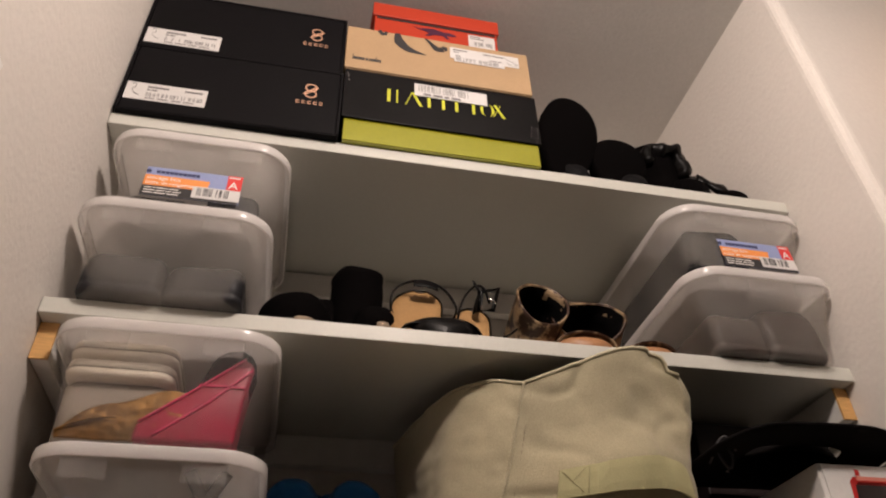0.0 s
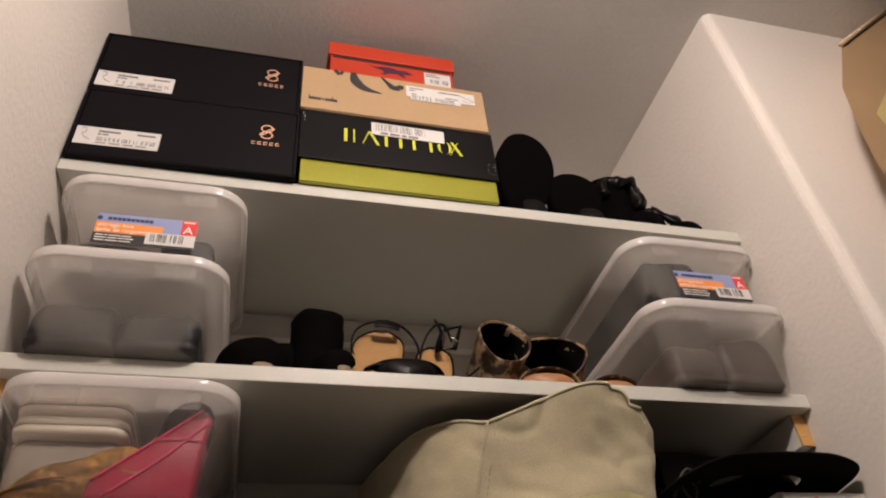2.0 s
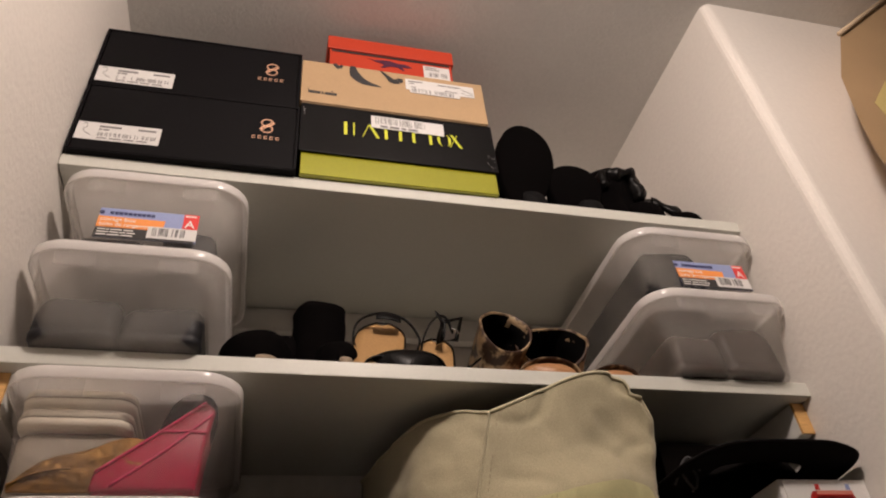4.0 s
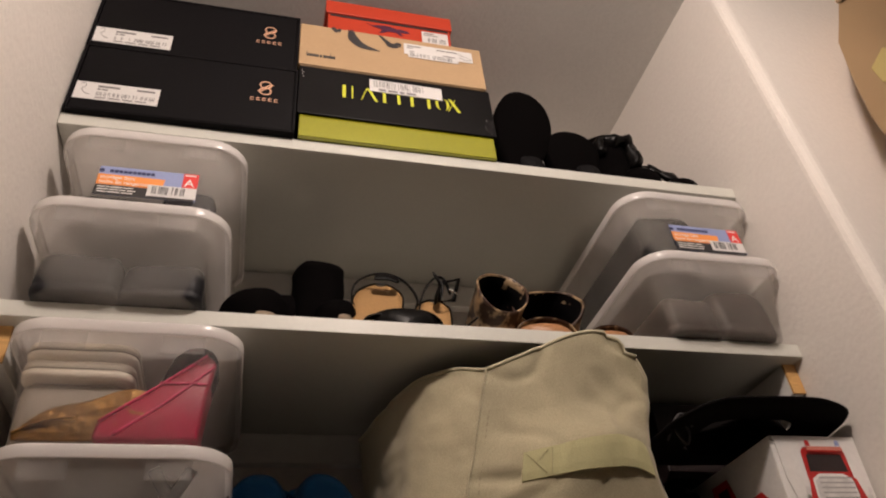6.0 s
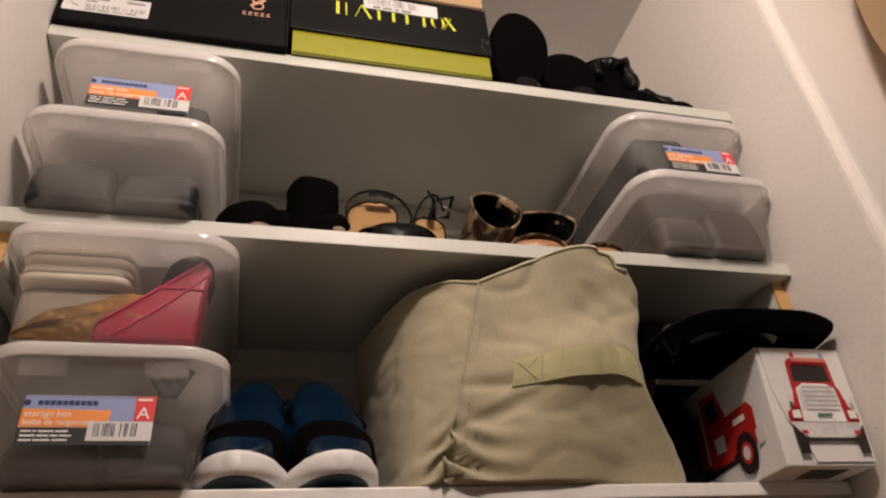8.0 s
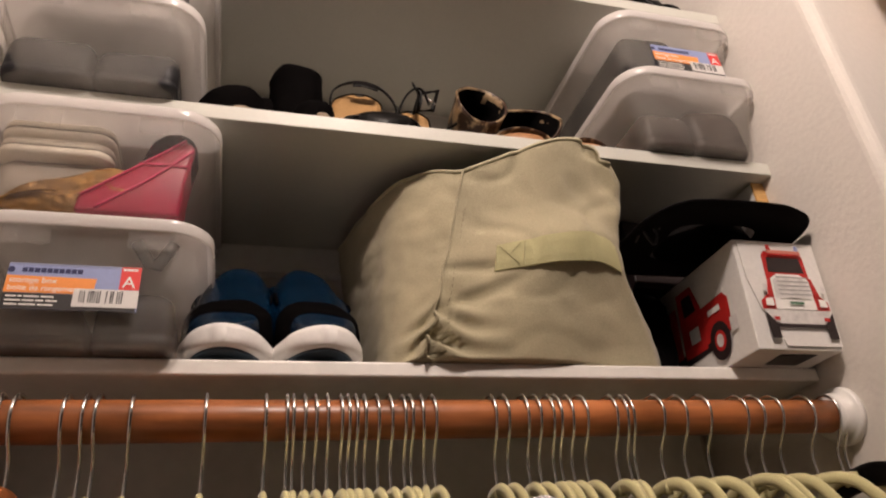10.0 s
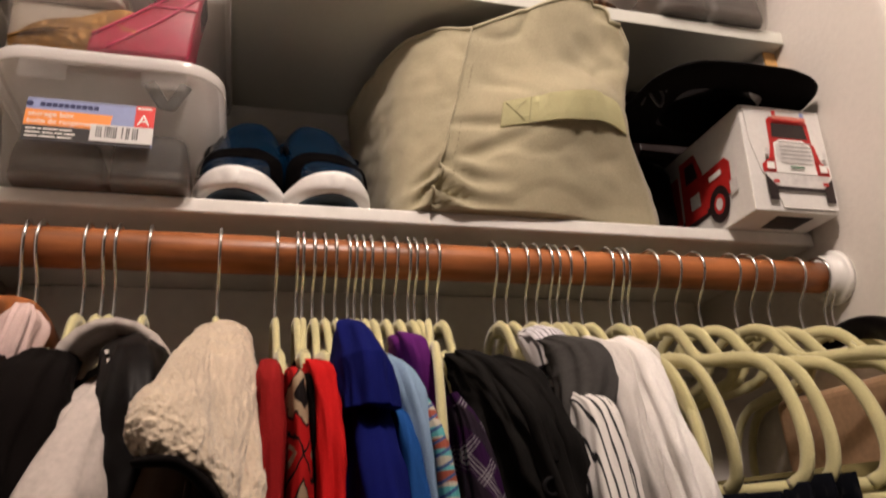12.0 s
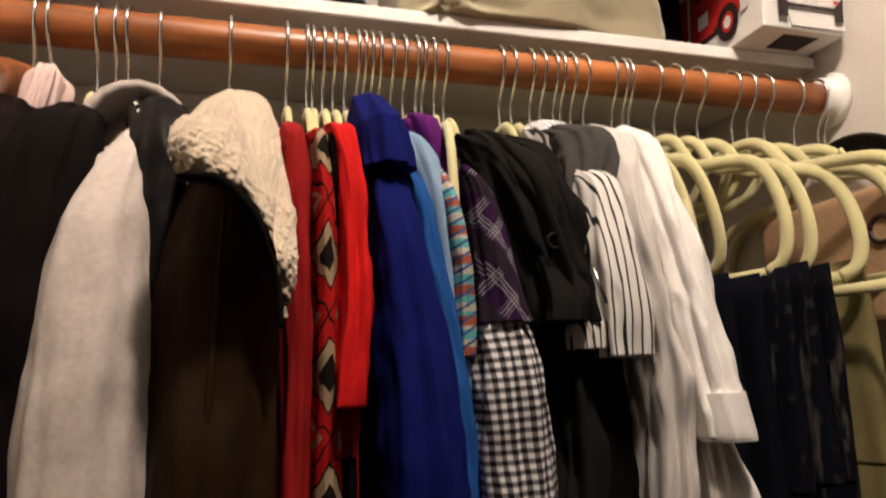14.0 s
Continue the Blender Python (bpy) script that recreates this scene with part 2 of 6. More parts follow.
def shelf(zt, yf, thick, name, label, material, sides=True):
    ob = thing(name, (0, yf, zt), label, "shelf", "closet shelves")
    part("board", solid(XL + 0.001, XR - 0.001, 0, YB - yf - 0.001, -thick, 0, 0.0012), material, ob)
    part("back_cleat", solid(XL + 0.02, XR - 0.02, YB - yf - 0.019, YB - yf - 0.001, -thick - 0.042, -thick - 0.0005, 0.001), PAINTED, ob, "white painted cleat against the back wall")
    for s, x in (("left", XL), ("right", XR)) if sides else ():
        a, b = (x + 0.001, x + 0.019) if s == "left" else (x - 0.019, x - 0.001)
        c = part("side_cleat", solid(a, b, 0.022, YB - yf - 0.02, -thick - 0.042, -thick - 0.0005, 0.001), PAINTED, ob, "white cleat with a bare wood end")
        part("cut_end", solid(a, b, 0.0195, 0.0225, -thick - 0.042, -thick - 0.0005), PINE, c, "bare yellow pine end grain")
    return ob


shelf(ZT, YT, 0.019, "top_shelf", "white laminate shelf loaded with shoe boxes", SHELF, False)
shelf(ZM, YF, 0.019, "middle_shelf", "white laminate shelf with bins and shoes", SHELF)
low = thing("rod_shelf", (0, YS, ZS), "white painted shelf above the hanging rod", "shelf", "closet shelves")
part("board", solid(XL + 0.001, XR - 0.001, 0, YB - YS - 0.001, -0.016, 0, 0.0025, 3), PAINTED, low)
part("back_cleat", solid(XL + 0.02, XR - 0.02, YB - YS - 0.02, YB - YS - 0.001, -0.13, -0.0165, 0.002), PAINTED, low, "white painted board along the back wall")

# ---- hanging rod ----
RODY, RODZ, RODR = 1.543, 1.678, 0.0185
rod = thing("closet_rod", (0, RODY, RODZ), "reddish-brown stained wooden closet rod", "rod")
bm = bmesh.new()
loft(bm, [[Vector((x, RODR * math.cos(a), RODR * math.sin(a))) for a in [2 * math.pi * k / 40 for k in range(40)]] for x in [XL + 0.012 + i * (XR - XL - 0.024) / 24 for i in range(25)]])
part("pole", bm, ROD, rod, smooth=True)
for x, d in ((XL, 1), (XR, -1)):
    bm = bmesh.new()
    loft(bm, [[Vector((x + d * e, r * math.cos(a), r * math.sin(a))) for a in [2 * math.pi * k / 40 for k in range(40)]] for e, r in ((0.0005, 0.033), (0.006, 0.033), (0.008, 0.031), (0.009, 0.0265), (0.02, 0.0255), (0.022, 0.024))])
    part("rod_socket", bm, WHITEPLASTIC, rod, "round white plastic rod socket", smooth=True)

# ---- shoe boxes on the top shelf ----


def bars(bm, x0, x1, z0, z1, y, seed, count=26):
    """A barcode: upright bars of uneven width."""
    rnd = random.Random(seed)
    w = (x1 - x0) / count
    for k in range(count):
        if rnd.random() < 0.72:
            a = x0 + k * w
            poly(bm, [(a, z0), (a + w * rnd.uniform(0.3, 0.75), z0), (a + w * rnd.uniform(0.3, 0.75), z1), (a, z1)], y)
    return bm


def line_bars(bm, x0, z0, h, widths, y, gap=0.0014):
    """A row of short bars, as wide as unreadable words."""
    x = x0
    for w in widths:
        poly(bm, [(x, z0), (x + w, z0), (x + w, z0 + h), (x, z0 + h)], y)
        x += w + gap
    return bm


def rim_tray(bm, w, d, h, t):
    """A card tray lying on its side: open frame round a recessed face."""
    box(bm, -w / 2, w / 2, 0.004, d, 0.0, h, 0.001)
    box(bm, -w / 2, w / 2, 0, 0.004, 0, t * 0.5, 0.0004)
    box(bm, -w / 2, w / 2, 0, 0.004, h - t, h, 0.0006)
    box(bm, -w / 2, -w / 2 + t, 0, 0.004, t, h - t, 0.0006)
    box(bm, w / 2 - t, w / 2, 0, 0.004, t, h - t, 0.0006)
    return bm


def drawer_box(place, turn, seed, label, low=0.0):
    w, d, h = 0.279, 0.255, 0.130
    ob = thing("shoe_box", place, label, "shoe box", "shoe boxes on the top shelf", turn)
    part("sleeve", rim_tray(bmesh.new(), w, d, h, 0.0035), BLACKCARD, ob)
    face = part("drawer_front", solid(-w / 2 + 0.005, w / 2 - 0.005, 0.0006, 0.0035, 0.003, h - 0.0042, 0.0006), BLACKCARD, ob)
    part("thumb_notch", poly(bmesh.new(), [(-0.014 + 0.028 * k / 10, h - 0.0045 - 0.005 * math.sin(math.pi * k / 10)) for k in range(11)], 0.0003), BLACKGLOSS, face, "half-round thumb notch")
    lab = part("label", solid(-0.134, -0.034, 0.0001, 0.0007, 0.0205, 0.0525), PAPER, ob, "white paper size label")
    bm = bmesh.new()
    line_bars(bm, -0.108, 0.044, 0.0035, [0.026], -0.0002)
    line_bars(bm, -0.062, 0.044, 0.0032, [0.022], -0.0002)
    line_bars(bm, -0.108, 0.039, 0.0025, [0.004, 0.007], -0.0002)
    bars(bm, -0.108, -0.038, 0.028, 0.035, -0.0002, seed, 40)
    line_bars(bm, -0.108, 0.0237, 0.0018, [0.012, 0.014, 0.012, 0.013], -0.0002, 0.003)
    part("print", bm, GREYINK, lab)
    bm = bmesh.new()
    sweep(bm, glide([(-0.128, -0.0002, 0.048), (-0.124, -0.0002, 0.05), (-0.122, -0.0002, 0.044), (-0.126, -0.0002, 0.038), (-0.121, -0.0002, 0.031), (-0.116, -0.0002, 0.029)], 4), 0.0004, n=5)
    part("shoe_sketch", bm, GREYINK, lab)
    lab.matrix_basis = pose(0, 0, -low)
    # monogram of two loops over a row of small marks
    bm = bmesh.new()
    cx = 0.097
    for cz in (0.0885, 0.0755):
        sweep(bm, [(cx + 0.0075 * math.cos(a), 0.0002, cz + 0.0068 * math.sin(a)) for a in [2 * math.pi * k / 28 for k in range(29)]], 0.0003, 0.0011, side=(0, 1, 0), n=6)
    for dx in (-0.002, 0.002):
        sweep(bm, [(cx - 0.008 + dx, 0.0002, 0.0745), (cx + 0.008 + dx, 0.0002, 0.0895)], -0.0002, 0.0009, side=(0, 1, 0), n=5)
    for k in range(5):
        x = cx - 0.0185 + k * 0.0078
        poly(bm, [(x, 0.0555), (x + 0.0048, 0.0555), (x + 0.0048, 0.0568), (x + 0.0012, 0.0568), (x + 0.0012, 0.0600), (x + 0.0048, 0.0600), (x + 0.0048, 0.0612), (x, 0.0612)], 0.0002)
    part("foil_mark", bm, GOLD, ob, "rose-gold foil mark")
    return ob


drawer_box((-0.331, 1.499, ZT), -0.6, 3, "black shoe box with rose-gold foil mark, on the shelf")
drawer_box((-0.333, 1.503, ZT + 0.1325), -0.4, 4, "black shoe box stacked on an identical box", 0.011)


def lidded_box(name, place, turn, w, d, h, lid_h, over, body_mat, lid_mat, label):
    ob = thing(name, place, label, "shoe box", "shoe boxes on the top shelf", turn)
    part("base", solid(-w / 2, w / 2, 0, d, 0, h - 0.001, 0.0012), body_mat, ob)
    lid = bmesh.new()
    box(lid, -w / 2 - over, w / 2 + over, -over, d + over, h - lid_h, h, 0.0012)
    return ob, part("lid", lid, lid_mat, ob)


# lime base under a deep black lid
fox, foxlid = lidded_box("shoe_box", (-0.048, 1.502, ZT), 0.4, 0.277, 0.26, 0.141, 0.100, 0.004, LIME, BLACKGLOSS, "black-lidded shoe box with a lime-green base")
sticker = part("sticker", solid(-0.042, 0.066, -0.0056, -0.0041, 0.104, 0.130, 0.0), PAPER, foxlid, "white barcode sticker")
bm = bars(bmesh.new(), -0.036, 0.038, 0.1135, 0.1275, -0.0059, 8, 60)
line_bars(bm, -0.029, 0.1060, 0.0045, [0.011, 0.014, 0.007, 0.014], -0.0059, 0.003)
part("print", bm, GREYINK, sticker)
# thin stencilled strokes in a row
bm = bmesh.new()
z0, z1 = 0.083, 0.110
for x, lean, w in ((-0.081, 0, 0.0046), (-0.068, 0, 0.0022), (-0.0505, 0.009, 0.0014), (-0.0405, -0.012, 0.0042), (-0.023, 0, 0.0044), (-0.002, 0, 0.0044), (0.0175, 0, 0.0044), (0.0425, 0, 0.0044), (0.079, 0.012, 0.0014), (0.0815, -0.013, 0.0046)):
    poly(bm, [(x - lean / 2, z0), (x - lean / 2 + w, z0), (x + lean / 2 + w, z1), (x + lean / 2, z1)], -0.0045)
# a split ring after the upright strokes
for x, zc, rx, rz, a0, a1 in ((0.0655, 0.0965, 0.0105, 0.0135, 110, 250), (0.0655, 0.0965, 0.0105, 0.0135, -70, 70)):
    arc = [radians(a0 + (a1 - a0) * k / 10) for k in range(11)]
    poly(bm, [(x + rx * math.cos(a), zc + rz * math.sin(a)) for a in arc] + [(x + (rx - 0.0042 * math.sin(math.pi * (k + 0.4) / 10.8)) * math.cos(a), zc + rz * 0.96 * math.sin(a)) for k, a in list(enumerate(arc))[::-1]], -0.0045)
part("stencil_mark", bm, LIMEINK, foxlid, "lime-green stencilled mark")
bm = bmesh.new()
rnd = random.Random(5)
for k in range(16):
    x, z = rnd.uniform(0.128, 0.139), rnd.uniform(0.045, 0.075)
    s = rnd.uniform(0.0004, 0.0012)
    poly(bm, [(x, z), (x + s * 0.5, z), (x + s * 0.6, z + s), (x, z + s * 1.4)], -0.0044)
for k in range(5):
    x, z = -0.139 + rnd.uniform(0, 0.003), rnd.uniform(0.115, 0.138)
    poly(bm, [(x, z), (x + 0.0008, z), (x + 0.0006, z + 0.002), (x, z + 0.0016)], -0.0044)
part("scuffs", bm, PAPER, foxlid, "white scuffed corners")

# kraft box with a brush-stroke mark
kraft, kraftlid = lidded_box("shoe_box", (-0.051, 1.497, ZT + 0.1415), 0.2, 0.279, 0.25, 0.098, 0.097, 0.002, KRAFT, KRAFT, "brown kraft-card shoe box with a dark brush mark")
bm = bmesh.new()
line = glide([(-0.066, -0.0024, 0.0985), (-0.062, -0.0024, 0.078), (-0.048, -0.0024, 0.063), (-0.022, -0.0024, 0.056)], 8)
sweep(bm, line, stretch_list([0.004, 0.0085, 0.0065, 0.0008], len(line)), 0.0002, side=(1, 0, 0.6), n=8)
line = glide([(-0.022, -0.0024, 0.097), (-0.01, -0.0024, 0.082), (-0.004, -0.0024, 0.075), (0.006, -0.0024, 0.077), (0.008, -0.0024, 0.084)], 6)
sweep(bm, line, stretch_list([0.0015, 0.005, 0.006, 0.004], len(line)), 0.0002, side=(1, 0, 0.6), n=8)
line = glide([(-0.094, -0.0024, 0.0985), (-0.087, -0.0024, 0.09), (-0.082, -0.0024, 0.0975)], 6)
sweep(bm, line, stretch_list([0.003, 0.004, 0.002], len(line)), 0.0002, side=(1, 0, 0.6), n=6)
part("brush_mark", bm, INK, kraftlid, "dark brown brush-stroke mark")
bm = line_bars(bmesh.new(), -0.131, 0.021, 0.0055, [0.018, 0.003, 0.018], -0.0024)
for x in (-0.131, -0.097):
    poly(bm, [(x, 0.0265), (x + 0.0012, 0.0265), (x + 0.0012, 0.0315), (x, 0.0315)], -0.0024)
part("small_mark", bm, INK, kraftlid)
lab = part("label", solid(0.016, 0.126, -0.0027, -0.0021, 0.060, 0.086), PAPER, kraftlid, "white paper size label")
part("sticker", solid(0.022, 0.102, -0.0031, -0.0028, 0.0525, 0.0705), PAPER, kraftlid, "white barcode sticker")
bm = bars(bmesh.new(), 0.025, 0.094, 0.0545, 0.0635, -0.0034, 12, 40)
line_bars(bm, 0.024, 0.0655, 0.002, [0.008], -0.0034)
line_bars(bm, 0.078, 0.0655, 0.002, [0.012, 0.006], -0.0034)
line_bars(bm, 0.021, 0.0795, 0.0024, [0.022], -0.0030)
line_bars(bm, 0.068, 0.0785, 0.0024, [0.014, 0.018], -0.0030)
line_bars(bm, 0.021, 0.0745, 0.0018, [0.009], -0.0030)
part("print", bm, GREYINK, lab)
bm = bmesh.new()
sweep(bm, glide([(0.102, -0.003, 0.081), (0.108, -0.003, 0.075), (0.118, -0.003, 0.071), (0.124, -0.003, 0.066), (0.112, -0.003, 0.065), (0.105, -0.003, 0.069)], 4), 0.0003, n=4)
part("shoe_sketch", bm, GREYINK, lab)

# red box at the top of the pile
redb, redlid = lidded_box("shoe_box", (-0.047, 1.527, ZT + 0.2405), 0.0, 0.206, 0.22, 0.118, 0.034, 0.0035, REDCARD, REDCARD, "small bright red shoe box with a fitted lid")
part("dark_band", solid(-0.0995, 0.0995, -0.0006, 0.0, 0.079, 0.0838), INK, redb, "dark line under the lid")
bm = bmesh.new()
prof = [(-0.040, 0.073), (-0.030, 0.069), (-0.018, 0.072), (-0.004, 0.073), (0.010, 0.068), (0.020, 0.069), (0.029, 0.066), (0.033, 0.061), (0.024, 0.060), (0.016, 0.060), (0.021, 0.052), (0.017, 0.051), (0.009, 0.058), (-0.004, 0.058), (-0.014, 0.052), (-0.020, 0.053), (-0.013, 0.060), (-0.020, 0.064), (-0.030, 0.0665)]
poly(bm, prof, -0.0008)
part("printed_shape", bm, surface("purple_ink", (0.075, 0.018, 0.05), 0.5, 0.1, 300, 0, 20), redb, "dark purple printed shape")
lab = part("label", solid(0.053, 0.098, -0.0009, -0.0004, 0.030, 0.0735), PAPER, redb, "white paper size label")
bm = bars(bmesh.new(), 0.063, 0.094, 0.046, 0.0565, -0.0012, 21, 14)
line_bars(bm, 0.056, 0.068, 0.002, [0.018], -0.0012)
line_bars(bm, 0.056, 0.063, 0.0018, [0.024], -0.0012)
part("print", bm, GREYINK, lab)

# ---- storage bins ----


def bin_shell(w0, w1, d0, d1, h, t=0.0014):
    """A tapered tub with a step below its rim and inner faces."""
    bm = bmesh.new()
    yc = d1 / 2
    prof = [(0.0, w0 - 0.008, d0 - 0.008, 0.026), (0.003, w0, d0, 0.03), (h * 0.60, w0 + (w1 - w0) * 0.55, d0 + (d1 - d0) * 0.55, 0.032), (h * 0.66, w0 + (w1 - w0) * 0.9, d0 + (d1 - d0) * 0.9, 0.034), (h * 0.93, w1, d1, 0.036), (h * 0.945, w1 + 0.006, d1 + 0.006, 0.039), (h, w1 + 0.006, d1 + 0.006, 0.039)]
    rings = [rrect(w, d, r, z, yc) for z, w, d, r in prof]
    inner = [rrect(w - 2 * t, d - 2 * t, r - t, z + (t if k == 0 else 0), yc) for k, (z, w, d, r) in enumerate(prof)][::-1]
    return loft(bm, rings + inner, True, True, True)


def bin_lid(w, d, h):
    bm = bmesh.new()
    yc = d / 2
    prof = [(-0.0098, w + 0.0100, d + 0.0100, 0.0405), (-0.0100, w + 0.0132, d + 0.0132, 0.042), (-0.0094, w + 0.0140, d + 0.0140, 0.0425), (0.0012, w + 0.0146, d + 0.0146, 0.043), (0.0026, w + 0.0140, d + 0.0140, 0.0428), (0.0032, w + 0.0122, d + 0.0122, 0.042), (0.0034, w + 0.002, d + 0.002, 0.037), (0.0012, w - 0.004, d - 0.004, 0.034), (0.0008, w - 0.02, d - 0.02, 0.03)]
    return loft(bm, [rrect(ww, dd, r, h + z, yc) for z, ww, dd, r in prof], True, False, True)


def bin_label(parent, xc, z0, y, lean):
    """The printed label on a tub's short end, about 11 by 4.6 cm."""
    w, h = 0.108, 0.046
    me = bpy.data.meshes.new("label")
    b = solid(-w / 2, w / 2, 0, 0.0004, 0, h)
    b.to_mesh(me)
    b.free()
    me.materials.append(BLUELAB)
    lab = new("label", me)
    lab.parent = parent
    lab.matrix_basis = pose(xc, y, z0, lean, 0, 0)
    lab["label"] = "blue, orange and black printed label"
    part("orange_band", poly(bmesh.new(), [(-w / 2, 0.016), (0.016, 0.016), (0.018, 0.032), (-w / 2, 0.033)], -0.0003), ORANGELAB, lab)
    part("black_band", poly(bmesh.new(), [(-w / 2, 0.0), (w / 2 - 0.001, 0.0), (w / 2 - 0.001, 0.006), (0.004, 0.0155), (-w / 2, 0.0155)], -0.0003), INK, lab)
    part("red_square", poly(bmesh.new(), [(0.037, 0.022), (w / 2, 0.022), (w / 2, 0.046), (0.037, 0.046)], -0.0003), REDLAB, lab)
    lettering("letter", "A", 0.0165, WHITEINK, lab, pose(0.0392, -0.0006, 0.0242, 90, 0, 0))
    bc = part("barcode_panel", poly(bmesh.new(), [(0.001, 0.0035), (w / 2, 0.0035), (w / 2, 0.0215), (0.001, 0.0215)], -0.0006), PAPER, lab)
    part("barcode", bars(bmesh.new(), 0.006, 0.049, 0.0075, 0.0195, -0.0009, 31, 24), INK, bc)
    bm = line_bars(bmesh.new(), -0.043, 0.0365, 0.0045, [0.0042] * 10, -0.0003, 0.0007)
    poly(bm, [(-0.0515 + 0.003 * math.cos(a), 0.0388 + 0.003 * math.sin(a)) for a in [k * math.pi / 6 for k in range(12)]], -0.0003)
    part("dark_mark", bm, NAVYINK, lab)
    lettering("letter", "storage box", 0.0078, WHITEINK, lab, pose(-0.0515, -0.0005, 0.0258, 90, 0, 0))
    lettering("letter", "boîte de rangement", 0.0072, WHITEINK, lab, pose(-0.0515, -0.0005, 0.0182, 90, 0, 0))
    bm = bmesh.new()
    for k, ws in enumerate(([0.008, 0.003, 0.012, 0.01], [0.012, 0.009, 0.006, 0.009], [0.01, 0.013, 0.012])):
        line_bars(bm, -0.051, 0.0115 - k * 0.004, 0.0014, ws, -0.0006)
    line_bars(bm, 0.0385, 0.0415, 0.0022, [0.0028] * 4, -0.0006, 0.0004)
    part("small_print", bm, WHITEINK, lab)
    return lab


def storage_bin(place, turn, h, label, tub=None, with_label=True, labx=0.0, w1=0.192, labz=None):
    ob = thing("storage_bin", place, label, "storage bin", "plastic storage bins", turn)
    w0, d0, d1 = w1 - 0.024, 0.262, 0.292
    part("tub", bin_shell(w0, w1, d0, d1, h), tub or BIN, ob, smooth=True)
    part("lid", bin_lid(w1 + 0.006, d1, h), LID, ob, "milky white snap-on lid", smooth=True)
    for x in (-1, 1):
        bm = bmesh.new()
        xa = x * w1 * 0.27
        box(bm, xa - 0.02, xa + 0.02, -0.0040, -0.0030, h - 0.029, h - 0.0105, 0.0004, 2)
        part("latch_tab", bm, TAB, ob)
    if with_label:
        bin_label(ob, labx, labz or h * 0.20, 0.0040, -3.5)
    return ob


HB = 0.106
storage_bin((-0.361, 1.483, ZM), 0.0, HB, "milky plastic storage bin holding dark shoes", with_label=False)
storage_bin((-0.352, 1.485, ZM + HB + 0.0055), 0.0, HB, "milky plastic storage bin stacked on another bin", labz=0.0152)
storage_bin((0.369, 1.483, ZM), 0.0, HB, "milky plastic storage bin with dark shoes inside", with_label=False, w1=0.195)
storage_bin((0.369, 1.490, ZM + HB + 0.0055), 0.0, HB, "milky plastic bin stacked beneath the top shelf", labx=0.011, w1=0.194, labz=0.0152)
storage_bin((-0.334, 1.510, ZS), 0.0, 0.1155, "milky plastic storage bin beside teal sneakers", labx=-0.008, labz=0.0266)
storage_bin((-0.338, 1.490, ZS + 0.121), 0.0, 0.1125, "clear plastic bin holding purses and pouches", tub=BINCLEAR, with_label=False, w1=0.2)

# ---- soft materials ----
SUEDE = surface("black_suede", (0.0026, 0.0021, 0.0022), 0.95, 0.3, 500, 0.3, 20, spec=0.03)
LEATHER = surface("black_leather", (0.003, 0.0025, 0.0025), 0.38, 0.3, 160, 0.4, 14, depth=0.0008, spec=0.14)
SOLETAN = surface("tan_insole", (0.42, 0.245, 0.10), 0.5, 0.12, 300, 0.15, 12)
SOLEDARK = surface("dark_rubber", (0.006, 0.0055, 0.006), 0.7, 0.2, 300, 0.2, 12, spec=0.1)
CANVAS = surface("natural_canvas", (0.44, 0.392, 0.258), 0.9, 0.20, 1000, 0.7, 11, depth=0.0009, sheen=0.2, stretch=(1, 1, 0.6))
WEBBING = surface("cream_webbing", (0.58, 0.55, 0.30), 0.85, 0.10, 800, 0.6, 20, depth=0.0008)
BOXWHITE = surface("white_coated_card", (0.76, 0.74, 0.71), 0.42, 0.05, 200, 0.06, 14)
TRUCKRED = surface("printed_red", (0.46, 0.020, 0.017), 0.42, 0.12, 200, 0.0, 30)
# dark print, and also the shade put on the rear carton
TRUCKDARK = surface("printed_dark_and_shade", (0.022, 0.014, 0.014), 0.42, 0.3, 200, 0.0, 30)
TRUCKGREY = surface("printed_chrome", (0.66, 0.64, 0.62), 0.42, 0.2, 120, 0.0, 40)
TEAL = surface("teal_mesh_fabric", (0.0008, 0.011, 0.030), 0.2, 0.5, 420, 0.5, 20, depth=0.0008)
OUTSOLE = surface("blue_grey_outsole", (0.055, 0.085, 0.115), 0.6, 0.15, 260, 0.5, 18)
FOAM = surface("white_foam_sole", (0.80, 0.78, 0.76), 0.55, 0.05, 260, 0.15, 12)
PINK = surface("hot_pink_vinyl", (0.36, 0.006, 0.045), 0.4, 0.1, 200, 0.15, 14)
PIPING = surface("bright_pink_vinyl", (0.60, 0.022, 0.11), 0.35, 0.1, 200, 0.1, 14)
CREAM = surface("cream_leatherette", (0.80, 0.74, 0.62), 0.5, 0.06, 260, 0.2, 14)
GOLDLAME = surface("gold_lame", (0.30, 0.16, 0.045), 0.4, 0.35, 140, 0.6, 18, metal=0.7, depth=0.002)
GREYSHOE = surface("grey_shoe", (0.006, 0.006, 0.009), 0.6, 0.3, 200, 0.2, 10)
BROWNSHOE = surface("brown_shoe", (0.030, 0.015, 0.010), 0.55, 0.25, 200, 0.2, 10)
NAVYSHOE = surface("navy_shoe", (0.004, 0.0055, 0.012), 0.55, 0.25, 200, 0.2, 10)


